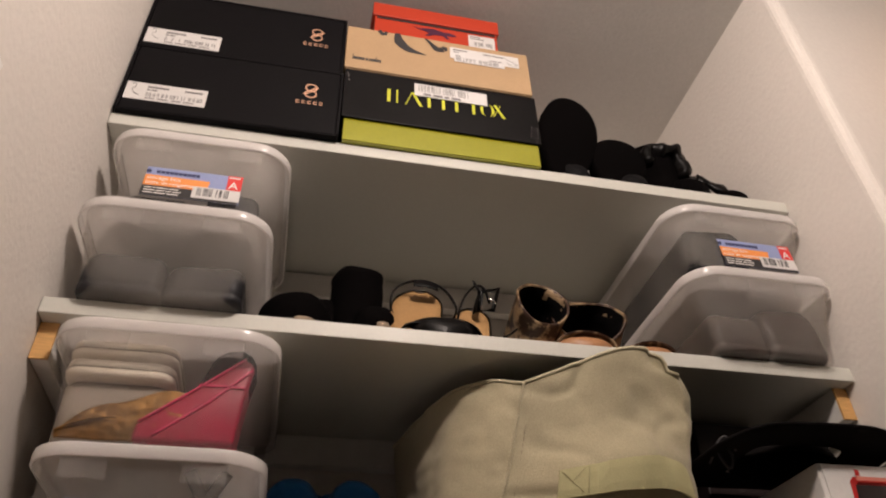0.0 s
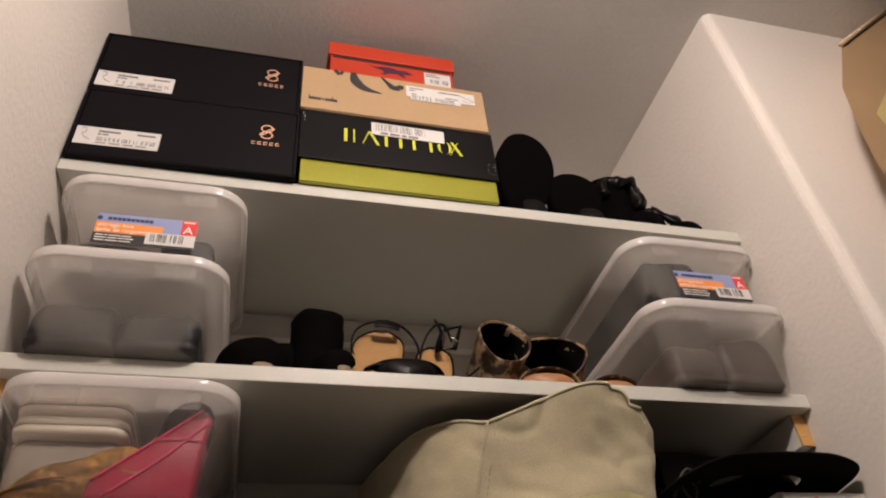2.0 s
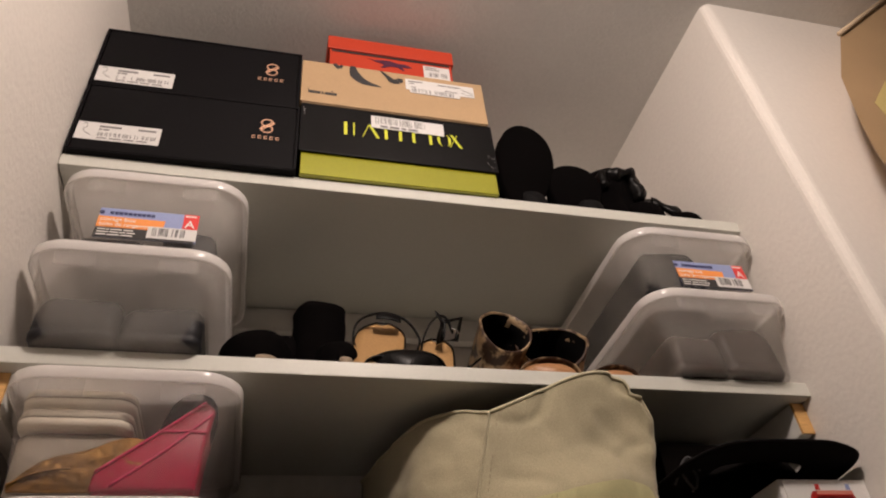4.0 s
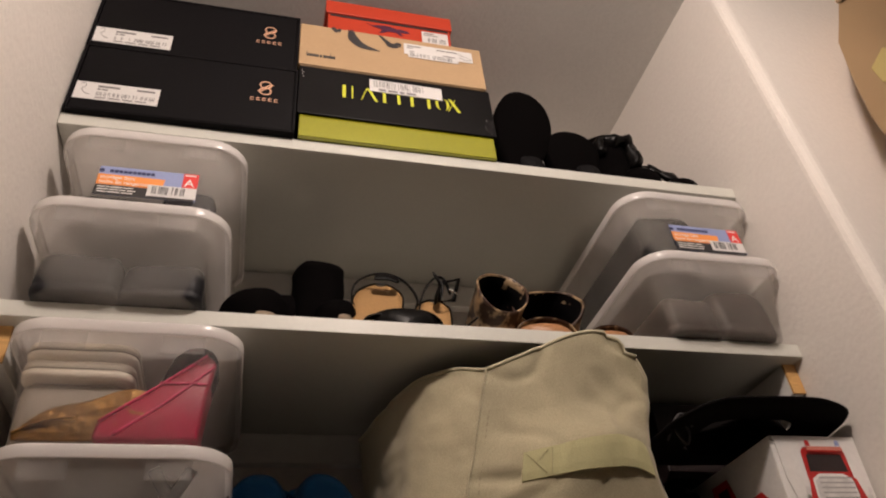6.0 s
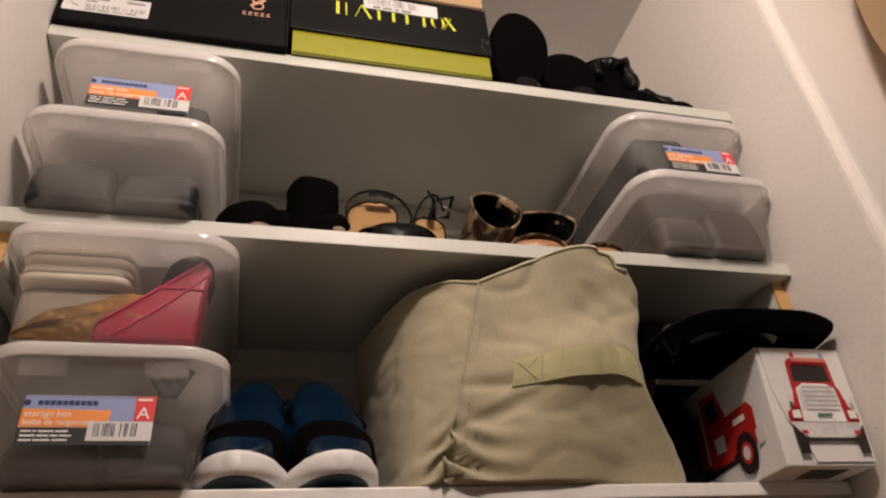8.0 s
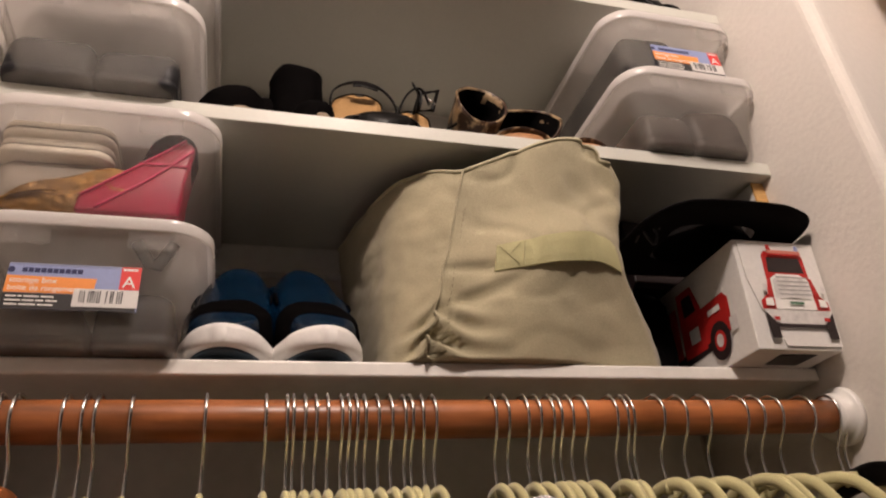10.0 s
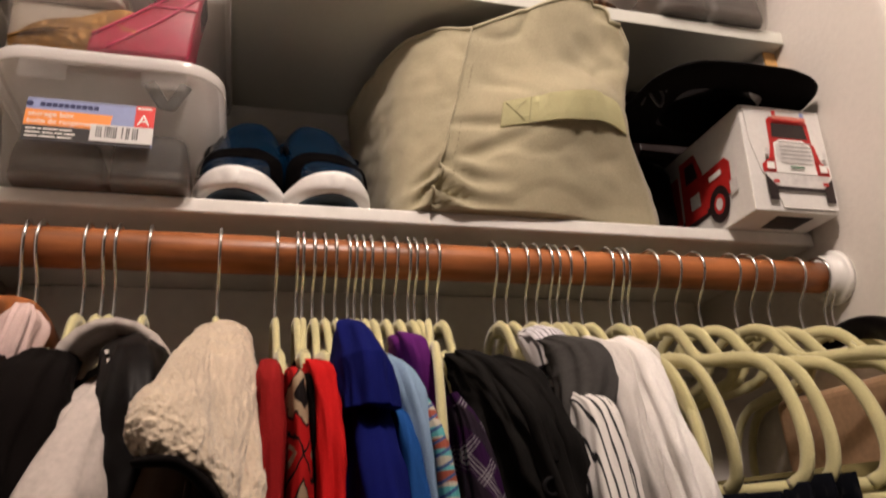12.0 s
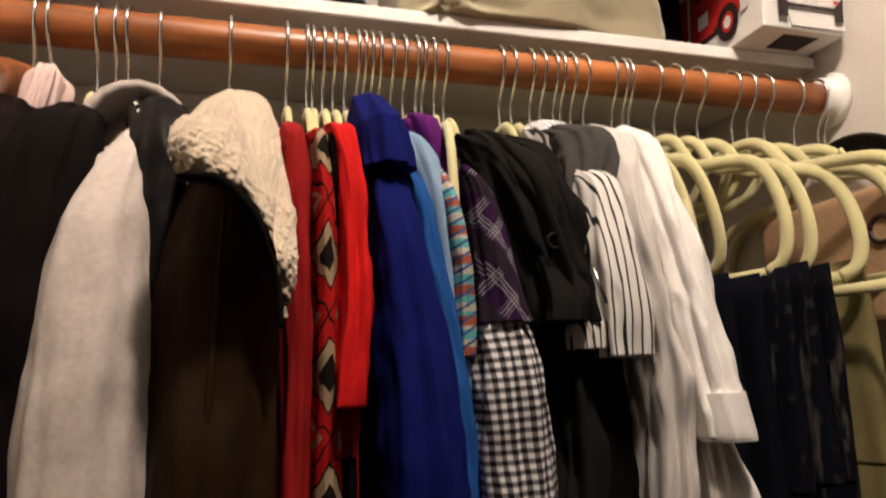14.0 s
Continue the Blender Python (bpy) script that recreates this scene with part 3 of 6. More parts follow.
def snake_print():
    """Reptile print: pale scales broken by brown blotches."""
    m = surface("snake_print_leather", (0.5, 0.38, 0.24), 0.42, 0.2, 300, 0.2, 12)
    nd, ln = m.node_tree.nodes, m.node_tree.links
    tc = nd.new("ShaderNodeTexCoord")
    vo = nd.new("ShaderNodeTexVoronoi")
    vo.inputs["Scale"].default_value = 190
    ns = nd.new("ShaderNodeTexNoise")
    ns.inputs["Scale"].default_value, ns.inputs["Detail"].default_value = 55, 3
    ln.new(tc.outputs["Object"], vo.inputs["Vector"])
    ln.new(tc.outputs["Object"], ns.inputs["Vector"])
    cr = nd.new("ShaderNodeValToRGB")
    cr.color_ramp.elements[0].position, cr.color_ramp.elements[0].color = 0.44, (0.05, 0.022, 0.011, 1)
    cr.color_ramp.elements[1].position, cr.color_ramp.elements[1].color = 0.56, (0.46, 0.32, 0.18, 1)
    ln.new(ns.outputs["Fac"], cr.inputs["Fac"])
    mx = nd.new("ShaderNodeMix")
    mx.data_type, mx.blend_type = "RGBA", "MULTIPLY"
    mx.inputs["Factor"].default_value = 0.35
    ln.new(cr.outputs["Color"], mx.inputs["A"])
    ln.new(vo.outputs["Distance"], mx.inputs["B"])
    ln.new(mx.outputs["Result"], nd["Principled BSDF"].inputs["Base Color"])
    return m


SNAKE = snake_print()


def shoe_mesh(length, width, height, toe=0.6, tip=0.0, heel_h=None, seed=0, n=22, rows=18, lump=0.0):
    """A closed shoe: heel at y 0, toe at y length. toe: how flat the front is; tip: how far the toe springs up."""
    bm = bmesh.new()
    rings = []
    for i in range(rows + 1):
        f = i / rows
        e = max(0.04, (1 - abs(2 * f - 1) ** 5) ** 0.5)
        w = width / 2 * e * (0.82 + 0.3 * math.sin(math.pi * min(1, f * 1.15)) ** 2)
        top = height * (1 - toe * (3 * f * f - 2 * f ** 3)) * (0.35 + 0.65 * e)
        base = tip * max(0, (f - 0.7) / 0.3) ** 2
        ring = []
        for k in range(n):
            a = 2 * math.pi * k / n
            c, s = math.cos(a), math.sin(a)
            x = w * math.copysign(abs(c) ** 0.8, c)
            z = base + top * (0.5 + 0.5 * math.copysign(abs(s) ** 0.7, s))
            v = Vector((x, f * length, z))
            if lump:
                v += Vector((1, 0.4, 1)) * lump * noise.noise(v * 22 + Vector((seed, seed * 2.1, 0)))
                v.z = max(v.z, base)
            ring.append(v)
        rings.append(ring)
    return loft(bm, rings)


WORNSOLE = surface("worn_sole", (0.30, 0.23, 0.16), 0.7, 0.2, 200, 0.2, 12)

# ---- what lies inside the bins ----


def slumped(w, d, h, seed, skew=0.0):
    """A shoe lying on its side: a broad rounded heap with dents and a sole line."""
    bm = bmesh.new()
    rings = []
    for z, k in ((0.0, 0.93), (0.05, 0.99), (0.16, 1.0), (0.20, 0.965), (0.24, 0.985), (0.42, 0.985), (0.6, 0.975), (0.78, 0.94), (0.90, 0.86), (0.97, 0.7), (1.0, 0.4)):
        r = rrect(w * k, d * (0.6 + 0.4 * k), min(w, d) * 0.17 * k, 0.0, d / 2, 8)
        out = []
        for v in r:
            q = noise.noise(Vector((v.x * 24 + seed * 3.1, v.y * 16, z * 1.6)))
            out.append(Vector((v.x * (1 + 0.05 * q) + skew * z * w, v.y + 0.006 * q * z, z * h * (1 + 0.20 * q * z))))
        rings.append(out)
    return loft(bm, rings)


def stowed(name, label, category, place, turn, material, w, d, h, seed, skew=0.0):
    ob = part(name, slumped(w, d, h, seed, skew), material, smooth=True)
    ob.matrix_basis = pose(*place, 0, 0, turn)
    return tagged(ob, label, category, "things kept in the bins")


B0 = 0.0022
ZN = ZM + HB + 0.009
stowed("shoe", "dark grey shoe lying inside a milky bin", "shoe", (-0.3175, 1.500, ZM + B0), 0, GREYSHOE, 0.084, 0.24, 0.050, 1)
stowed("shoe", "dark grey shoe lying inside a milky bin", "shoe", (-0.401, 1.500, ZM + B0), 0, GREYSHOE, 0.086, 0.24, 0.055, 2, 0.0)
stowed("shoe", "navy shoe inside the stacked bin", "shoe", (-0.304, 1.508, ZN), 2, NAVYSHOE, 0.062, 0.22, 0.054, 3, -0.05)
stowed("shoe", "navy shoe inside the stacked bin", "shoe", (-0.390, 1.506, ZN), 0, NAVYSHOE, 0.082, 0.21, 0.030, 4)
stowed("shoe", "brown shoe seen through milky plastic", "shoe", (0.325, 1.506, ZM + B0), 0, BROWNSHOE, 0.074, 0.24, 0.060, 5)
stowed("shoe", "brown shoe seen through milky plastic", "shoe", (0.402, 1.503, ZM + B0), 0, BROWNSHOE, 0.084, 0.24, 0.074, 6, -0.04)
stowed("boot", "black boot lying inside the stacked bin", "boot", (0.330, 1.506, ZN), 0, SOLEDARK, 0.094, 0.25, 0.088, 7, 0.08)
stowed("boot", "black boot lying inside the stacked bin", "boot", (0.414, 1.540, ZN), 0, SOLEDARK, 0.062, 0.20, 0.060, 8)
stowed("shoe", "brown and grey shoe in the lower bin", "shoe", (-0.372, 1.534, ZS + B0), 0, BROWNSHOE, 0.080, 0.23, 0.046, 9)
stowed("shoe", "brown and grey shoe in the lower bin", "shoe", (-0.292, 1.534, ZS + B0), 0, GREYSHOE, 0.070, 0.23, 0.058, 10)
bm = bmesh.new()
sweep(bm, [(-0.018, 0, 0.010), (-0.003, 0.001, -0.014), (0.002, 0.001, -0.016), (0.016, 0, 0.010)], 0.0022, 0.006, side=(0, 1, 0), n=8)
strap = part("shoe_strap", bm, GREYSHOE, smooth=True)
strap.matrix_basis = pose(-0.279, 1.523, ZS + 0.093)
tagged(strap, "dark shoe strap pressed against the bin", "strap", "things kept in the bins")

ZU = ZS + 0.121 + 0.0025
for k, z in enumerate((0.0645, 0.0850)):
    ob = thing("zip_pouch", (-0.380, 1.514, ZU + z), "cream zip pouch stacked inside the clear bin", "pouch", "things kept in the bins")
    bm = bmesh.new()
    loft(bm, [rrect(w, d, 0.018, zz, 0.085) for zz, w, d in ((0, 0.093, 0.165), (0.002, 0.101, 0.173), (0.0082, 0.103, 0.175), (0.0086, 0.1005, 0.1725), (0.0104, 0.1005, 0.1725), (0.0108, 0.103, 0.175), (0.0175, 0.101, 0.173), (0.0198, 0.092, 0.16))])
    part("body", bm, CREAM, ob, smooth=True)
    line = [p + Vector((0, 0, 0)) for p in rrect(0.1025, 0.1745, 0.018, 0.0095, 0.085)]
    bm = bmesh.new()
    sweep(bm, line + [line[0]], 0.0007, n=5, side=(0, 0, 1))
    part("zipper", bm, surface("pouch_zip", (0.40, 0.36, 0.29), 0.5, 0.2, 900, 0.6, 30), ob)
ob = thing("wallet_case", (-0.380, 1.524, ZU + 0.001), "taupe flat case beneath the pouches", "case", "things kept in the bins")
bm = bmesh.new()
loft(bm, [rrect(w, d, 0.014, zz, 0.085) for zz, w, d in ((0, 0.09, 0.165), (0.004, 0.098, 0.17), (0.058, 0.100, 0.17), (0.0630, 0.092, 0.165))])
part("body", bm, surface("taupe_leather", (0.33, 0.29, 0.24), 0.6, 0.1, 200, 0.2, 12), ob, smooth=True)
ob = thing("gold_purse", (-0.374, 1.507, ZU), "crumpled metallic gold purse inside the clear bin", "purse", "things kept in the bins")
bm = bmesh.new()
rings = []
for i in range(37):
    f = i / 36
    top = 0.006 + 0.046 * math.sin(0.5 * math.pi * min(1.0, f * 1.25)) ** 0.8 + 0.004 * math.sin(9 * f)
    r = []
    for k in range(28):
        a = 2 * math.pi * k / 28
        u = 0.5 + 0.5 * math.sin(a)
        crease = 0.0030 * math.sin(34 * u - 9 * f + 2.5 * noise.noise(Vector((f * 6, u * 4, 0)))) + 0.003 * noise.noise(Vector((f * 16, u * 14, 2)))
        r.append(Vector((-0.046 + f * 0.108, 0.0085 + (0.0040 + crease * 0.8) * math.cos(a), 0.002 + (top - 0.002) * u)))
    rings.append(r)
loft(bm, rings)
part("body", bm, GOLDLAME, ob, smooth=True)
bm = bmesh.new()
sweep(bm, glide([(-0.046, 0.002, 0.006), (-0.030, 0.001, 0.015), (-0.014, 0.001, 0.020), (0.004, 0.001, 0.022)], 5), 0.0014, n=6)
part("handle", bm, GOLDLAME, ob, smooth=True)
ob = thing("pink_clutch", (-0.302, 1.5095, ZU), "hot pink vinyl clutch with a black corner", "clutch", "things kept in the bins")


def slab(out, y0, y1, bevel):
    """An outline in x, z given depth and rounded edges."""
    bm = bmesh.new()
    f = bm.faces.new([bm.verts.new((x, y0, z)) for x, z in out])
    for v in bmesh.ops.extrude_face_region(bm, geom=[f])["geom"]:
        if isinstance(v, bmesh.types.BMVert):
            v.co.y = y1
    bmesh.ops.bevel(bm, geom=list(bm.edges), offset=bevel, segments=3, affect="EDGES", profile=0.5)
    return bm


part("body", slab([(-0.052, 0.002), (0.040, 0.002), (0.044, 0.050), (0.050, 0.086), (0.040, 0.094), (-0.050, 0.020)], 0.0, 0.05, 0.004), PINK, ob, smooth=True)
for line in ([(-0.048, -0.0006, 0.019), (0.0, -0.0006, 0.058), (0.040, -0.0006, 0.092)], [(-0.034, -0.0006, 0.006), (0.010, -0.0006, 0.042), (0.048, -0.0006, 0.080)], [(-0.001, -0.0006, 0.060), (0.022, -0.0006, 0.0605), (0.044, -0.0006, 0.060)]):
    bm = bmesh.new()
    sweep(bm, glide(line, 6), 0.0017, n=6)
    part("piping", bm, PIPING, ob, "brighter pink piping", smooth=True)
part("flap", slab([(-0.004, 0.060), (0.0455, 0.060), (0.052, 0.090), (0.045, 0.102), (0.034, 0.107), (0.020, 0.105), (0.008, 0.094)], 0.006, 0.045, 0.004), SOLEDARK, ob, "black rounded corner flap", smooth=True)

# ---- black shoes on the top shelf ----
GT = "black shoes on the top shelf"


def wedge(place, turn, h, w, lean, label):
    """A platform shoe stood on end, its sole towards the room."""
    ob = thing("platform_shoe", place, label, "shoe", GT, turn, 0, lean)
    bm = bmesh.new()
    rings = []
    for t, s in ((0.0, 0.90), (0.004, 0.985), (0.018, 1.0), (0.026, 0.93)):
        r = []
        for k in range(36):
            a = 2 * math.pi * k / 36
            x, z = w / 2 * s * math.cos(a), h / 2 * s * math.sin(a)
            x *= 1 + 0.24 * math.sin(a)
            r.append(Vector((x, t, h / 2 + z)))
        rings.append(r)
    loft(bm, rings)
    part("sole", bm, SUEDE, ob, smooth=True)
    bm = bmesh.new()
    line = glide([(0, 0.03, h * 0.12), (0, 0.075, h * 0.22), (0, 0.09, h * 0.5), (0, 0.05, h * 0.78)], 6)
    sweep(bm, line, stretch_list([w * 0.3, w * 0.42, w * 0.36, w * 0.2], len(line)), stretch_list([0.02, 0.045, 0.04, 0.02], len(line)), n=18, wob=0.006)
    part("upper", bm, LEATHER, ob, smooth=True)
    return ob


wedge((0.136, 1.530, ZT), 6, 0.208, 0.094, 12, "black suede platform shoe stood on its end")
wedge((0.228, 1.536, ZT), -4, 0.122, 0.086, 5, "black suede shoe with its sole facing out")
for x, y, w, h, s in ((0.158, 1.520, 0.060, 0.052, 1), (0.250, 1.519, 0.056, 0.044, 2)):
    ob = part("shoe_toe", shoe_mesh(0.12, w, h, toe=-0.1, seed=s, lump=0.004), SOLEDARK, smooth=True)
    ob.name = "flat_shoe"
    ob.matrix_basis = pose(x, y, ZT)
    tagged(ob, "small black leather flat shoe on the shelf", "shoe", GT)


def bootie(place, turn, w, h, d, lean, material, inner, label, group, seed, flare=0.0, shaft=True, cut=0.35):
    """A low boot seen at its open top: foot, shaft with a hollow, lining."""
    ob = thing("ankle_boot", place, label, "boot", group, turn, lean)
    bm = bmesh.new()
    outer, inn = [], []
    rows = 12
    for i in range(rows + 1):
        f = i / rows
        rx = w / 2 * (0.94 + flare * f * f)
        ry = d / 2 * (1.0 - 0.1 * f)
        ro, ri = [], []
        for k in range(28):
            a = 2 * math.pi * k / 28
            edge = h * (1 - cut * f * max(0, -math.sin(a)) ** 1.5) * f
            v = Vector((rx * math.cos(a), d / 2 + ry * math.sin(a), edge))
            q = 0.004 * noise.noise(v * 40 + Vector((seed, 0, 0)))
            ro.append(v + Vector((q, q, 0)))
            ri.append(Vector((v.x * 0.93 + q, d / 2 + (v.y - d / 2) * 0.93 + q, max(0.004, edge))))
        outer.append(ro)
        inn.append(ri)
    loft(bm, outer + inn[::-1], True, True, True)
    part("shaft", bm, material, ob, smooth=True)
    bm = bmesh.new()
    loft(bm, [[Vector((v.x * 0.915, d / 2 + (v.y - d / 2) * 0.915, max(0.006, v.z - 0.002))) for v in r] for r in outer[2:]], True, True, False)
    part("lining", bm, inner, ob, smooth=True)
    return ob


bootie((0.320, 1.540, ZT + 0.001), 8, 0.070, 0.132, 0.075, 0, SUEDE, SOLEDARK, "slouched black leather ankle boot", GT, 3, 0.1, cut=0.02)
bm = bmesh.new()
sweep(bm, glide([(-0.036, 0.016, 0.088), (-0.024, 0.010, 0.118), (-0.004, 0.008, 0.112), (0.012, 0.008, 0.120), (0.024, 0.012, 0.108), (0.026, 0.016, 0.070)], 5), 0.013, 0.010, n=10, wob=0.010, wobscale=70, side=(0, 1, 0))
ob = part("shoe_strap", bm, LEATHER, smooth=True)
ob.matrix_basis = pose(0.322, 1.538, ZT)
tagged(ob, "crumpled black leather boot cuff", "strap", GT)
bm = bmesh.new()
sweep(bm, glide([(-0.02, 0.02, 0.060), (0.0, 0.01, 0.098), (0.022, 0.008, 0.100), (0.045, 0.012, 0.104)], 5), 0.007, 0.003, n=8, side=(0, 1, 1), wob=0.003, wobscale=60)
ob = part("shoe_strap", bm, LEATHER, smooth=True)
ob.matrix_basis = pose(0.176, 1.545, ZT)
tagged(ob, "black leather strap of a platform shoe", "strap", GT)
for x, y, w, h, s, l in ((0.352, 1.524, 0.076, 0.060, 4, 0.11), (0.418, 1.524, 0.070, 0.046, 5, 0.12), (0.196, 1.560, 0.080, 0.085, 6, 0.14)):
    ob = part("flat_shoe", shoe_mesh(l, w, h, toe=0.1, seed=s, lump=0.006), SUEDE, smooth=True)
    ob.matrix_basis = pose(x, y, ZT, 0, 0, 3)
    tagged(ob, "black suede flat shoe lying on the shelf", "shoe", GT)
bm = bmesh.new()
sweep(bm, glide([(-0.03, 0, 0.03), (-0.012, 0.01, 0.056), (0.01, 0.01, 0.05), (0.034, 0, 0.028)], 6), 0.009, 0.006, n=8, wob=0.006, wobscale=60)
ob = part("shoe_strap", bm, LEATHER, smooth=True)
ob.matrix_basis = pose(0.382, 1.55, ZT + 0.022)
tagged(ob, "black leather strap of a shoe", "strap", GT)
for x, l in ((0.372, 0.14),):
    ob = part("flat_shoe", shoe_mesh(l, 0.08, 0.075, toe=0.2, seed=9, lump=0.006), LEATHER, smooth=True)
    ob.matrix_basis = pose(x, 1.56, ZT)
    tagged(ob, "black leather flat shoe behind the others", "shoe", GT)

# ---- shoes on the middle shelf ----
GM = "shoes on the middle shelf"
for x, y, w, h, l, s in ((-0.219, 1.527, 0.090, 0.060, 0.2, 11), (-0.130, 1.524, 0.062, 0.046, 0.2, 12)):
    ob = thing("ankle_boot", (x, y, ZM), "black suede boot with a pale worn toe", "boot", GM)
    part("foot", shoe_mesh(l, w, h, toe=0.0, seed=s, lump=0.006), SUEDE, ob, smooth=True)
    part("toe_sole", shoe_mesh(0.05, w * 0.36, 0.012, toe=-0.2, seed=s), WORNSOLE, ob, "pale worn sole edge", smooth=True).matrix_basis = pose(0.008, -0.003, 0.0005)
bootie((-0.150, 1.548, ZM + 0.001), -4, 0.068, 0.108, 0.08, 0, SUEDE, SOLEDARK, "black suede boot shaft standing upright", GM, 6, 0.05, cut=0.05)
bm = shoe_mesh(0.12, 0.06, 0.078, toe=0.2, seed=13, lump=0.006)
ob = part("flat_shoe", bm, SUEDE, smooth=True)
ob.matrix_basis = pose(-0.186, 1.565, ZM)
tagged(ob, "black suede shoe between the boots", "shoe", GM)


def strap(name, pts, ob, wide=0.0035, thick=0.0012, mat=None, side=(0, 1, 0.3)):
    bm = bmesh.new()
    sweep(bm, glide(pts, 7), wide, thick, side=side, n=8)
    return part(name, bm, mat or LEATHER, ob, smooth=True)


def sandal(place, label, foot, cup, half, straps, band):
    """A heeled sandal facing the room: sloped insole from foot to heel cup, heel behind, thin straps. Points stand from place."""
    ob = thing("sandal", place, label, "sandal", GM)
    foot, cup = Vector(foot), Vector(cup)
    rings = []
    for i in range(19):
        f = i / 18
        c = foot.lerp(cup, f)
        w = half * (0.86 + 0.2 * math.sin(math.pi * (0.15 + 0.7 * f))) * max(0.08, 1 - max(0, (f - 0.62) / 0.38) ** 2.2) ** 0.5
        sag = 0.004 * math.sin(math.pi * f)
        rings.append([c + Vector((x * w, sag + y, z)) for x, y, z in ((-1, 0, 0.0012), (-0.6, 0.001, -0.0008), (0, 0.0015, -0.0015), (0.6, 0.001, -0.0008), (1, 0, 0.0012), (1, 0.004, -0.002), (-1, 0.004, -0.002))])
    part("insole", loft(bmesh.new(), rings), SOLETAN, ob, "tan leather insole", smooth=True)
    edge = [r[0] for r in rings] + [r[4] for r in rings[::-1]]
    bm = bmesh.new()
    sweep(bm, edge, 0.0013, n=6, side=(0, 1, 0))
    part("edge", bm, LEATHER, ob, smooth=True)
    bm = bmesh.new()
    sweep(bm, [(cup.x, cup.y + 0.012, 0.0), (cup.x, cup.y + 0.010, cup.z * 0.5), (cup.x, cup.y + 0.003, cup.z - 0.012)], [0.006, 0.009, half * 0.6], 0.007, n=12)
    part("heel", bm, LEATHER, ob, smooth=True)
    for name, pts, wide in straps:
        strap(name, pts, ob, wide, 0.0014, side=(0, 0.4, 1) if wide > 0.006 else (0, 1, 0.3))
    x0, x1, h = band
    rings = []
    for i in range(13):
        a = math.pi * i / 12
        p = Vector(((x0 + x1) / 2 - (x1 - x0) / 2 * math.cos(a), -0.036, 0.003 + h * math.sin(a) ** 0.8))
        rings.append([p, p + Vector((0, 0.012, 0.004)), p + Vector((0, 0.022, 0.003)), p + Vector((0, 0.022, 0.0005)), p + Vector((0, 0.012, 0.0015)), p + Vector((0, 0.001, -0.002))])
    part("toe_band", loft(bmesh.new(), rings), LEATHER, ob, "black patent toe band", smooth=True)
    return ob


sandal((0, 1.57, ZM), "black strappy sandal with a tan insole", (-0.084, -0.035, 0.010), (-0.066, 0.022, 0.103), 0.030, (
    ("ankle_strap", [(-0.104, -0.006, 0.045), (-0.107, 0.0, 0.065), (-0.103, 0.0, 0.086), (-0.087, 0.0, 0.100), (-0.062, 0.0, 0.105), (-0.038, 0.0, 0.094), (-0.024, 0.0, 0.070), (-0.028, -0.004, 0.050)], 0.0032),
    ("buckle_strap", [(-0.078, -0.002, 0.099), (-0.064, -0.004, 0.098), (-0.047, -0.002, 0.095)], 0.008),
), (-0.100, -0.055, 0.018))
buck = sandal((0, 1.57, ZM), "black strappy sandal with a square buckle", (-0.012, -0.030, 0.010), (0.002, 0.018, 0.080), 0.022, (
    ("ankle_strap", [(-0.024, -0.004, 0.045), (-0.019, 0.0, 0.068), (-0.010, 0.0, 0.090), (0.003, 0.0, 0.105), (0.014, 0.0, 0.103), (0.020, -0.002, 0.080)], 0.0032),
    ("strap_end", [(0.002, -0.003, 0.108), (0.006, -0.004, 0.090), (0.002, -0.004, 0.064)], 0.0095),
), (-0.072, -0.002, 0.027))
part("vamp", shoe_mesh(0.07, 0.084, 0.033, toe=-0.05, seed=3), LEATHER, buck, "black patent closed toe", smooth=True).matrix_basis = pose(-0.046, -0.044, 0.0)
pin = bmesh.new()
sweep(pin, [(0.008, -0.007, 0.092), (0.032, -0.007, 0.100), (0.022, -0.007, 0.066), (0.002, -0.007, 0.062), (0.008, -0.007, 0.092)], 0.003, n=8)
fr = part("buckle", pin, LEATHER, buck, "square black buckle", smooth=True)
pin = bmesh.new()
sweep(pin, [(0.016, -0.011, 0.080), (0.020, -0.011, 0.078), (0.027, -0.010, 0.074)], 0.0014, n=6)
part("prong", pin, STEEL, fr, "silver prong", smooth=True)
bm = bmesh.new()
sweep(bm, glide([(0.0, 0, 0.003), (0.010, 0, 0.010), (0.022, 0.002, 0.021)], 6), 0.003, 0.0012, side=(0, 1, 0), n=8)
ob = part("loose_strap", bm, LEATHER, smooth=True)
ob.matrix_basis = pose(0.018, 1.53, ZM)
tagged(ob, "black patent strap at the shelf edge", "strap", GM)
bootie((0.080, 1.625, ZM + 0.003), 4, 0.064, 0.100, 0.082, 68, SNAKE, SOLEDARK, "snake-print ankle boot standing open", GM, 8, 0.18, cut=0.12)
bootie((0.168, 1.64, ZM + 0.003), -8, 0.096, 0.092, 0.084, 62, SNAKE, SOLEDARK, "snake-print ankle boot slumped open", GM, 9, 0.12, cut=0.25)
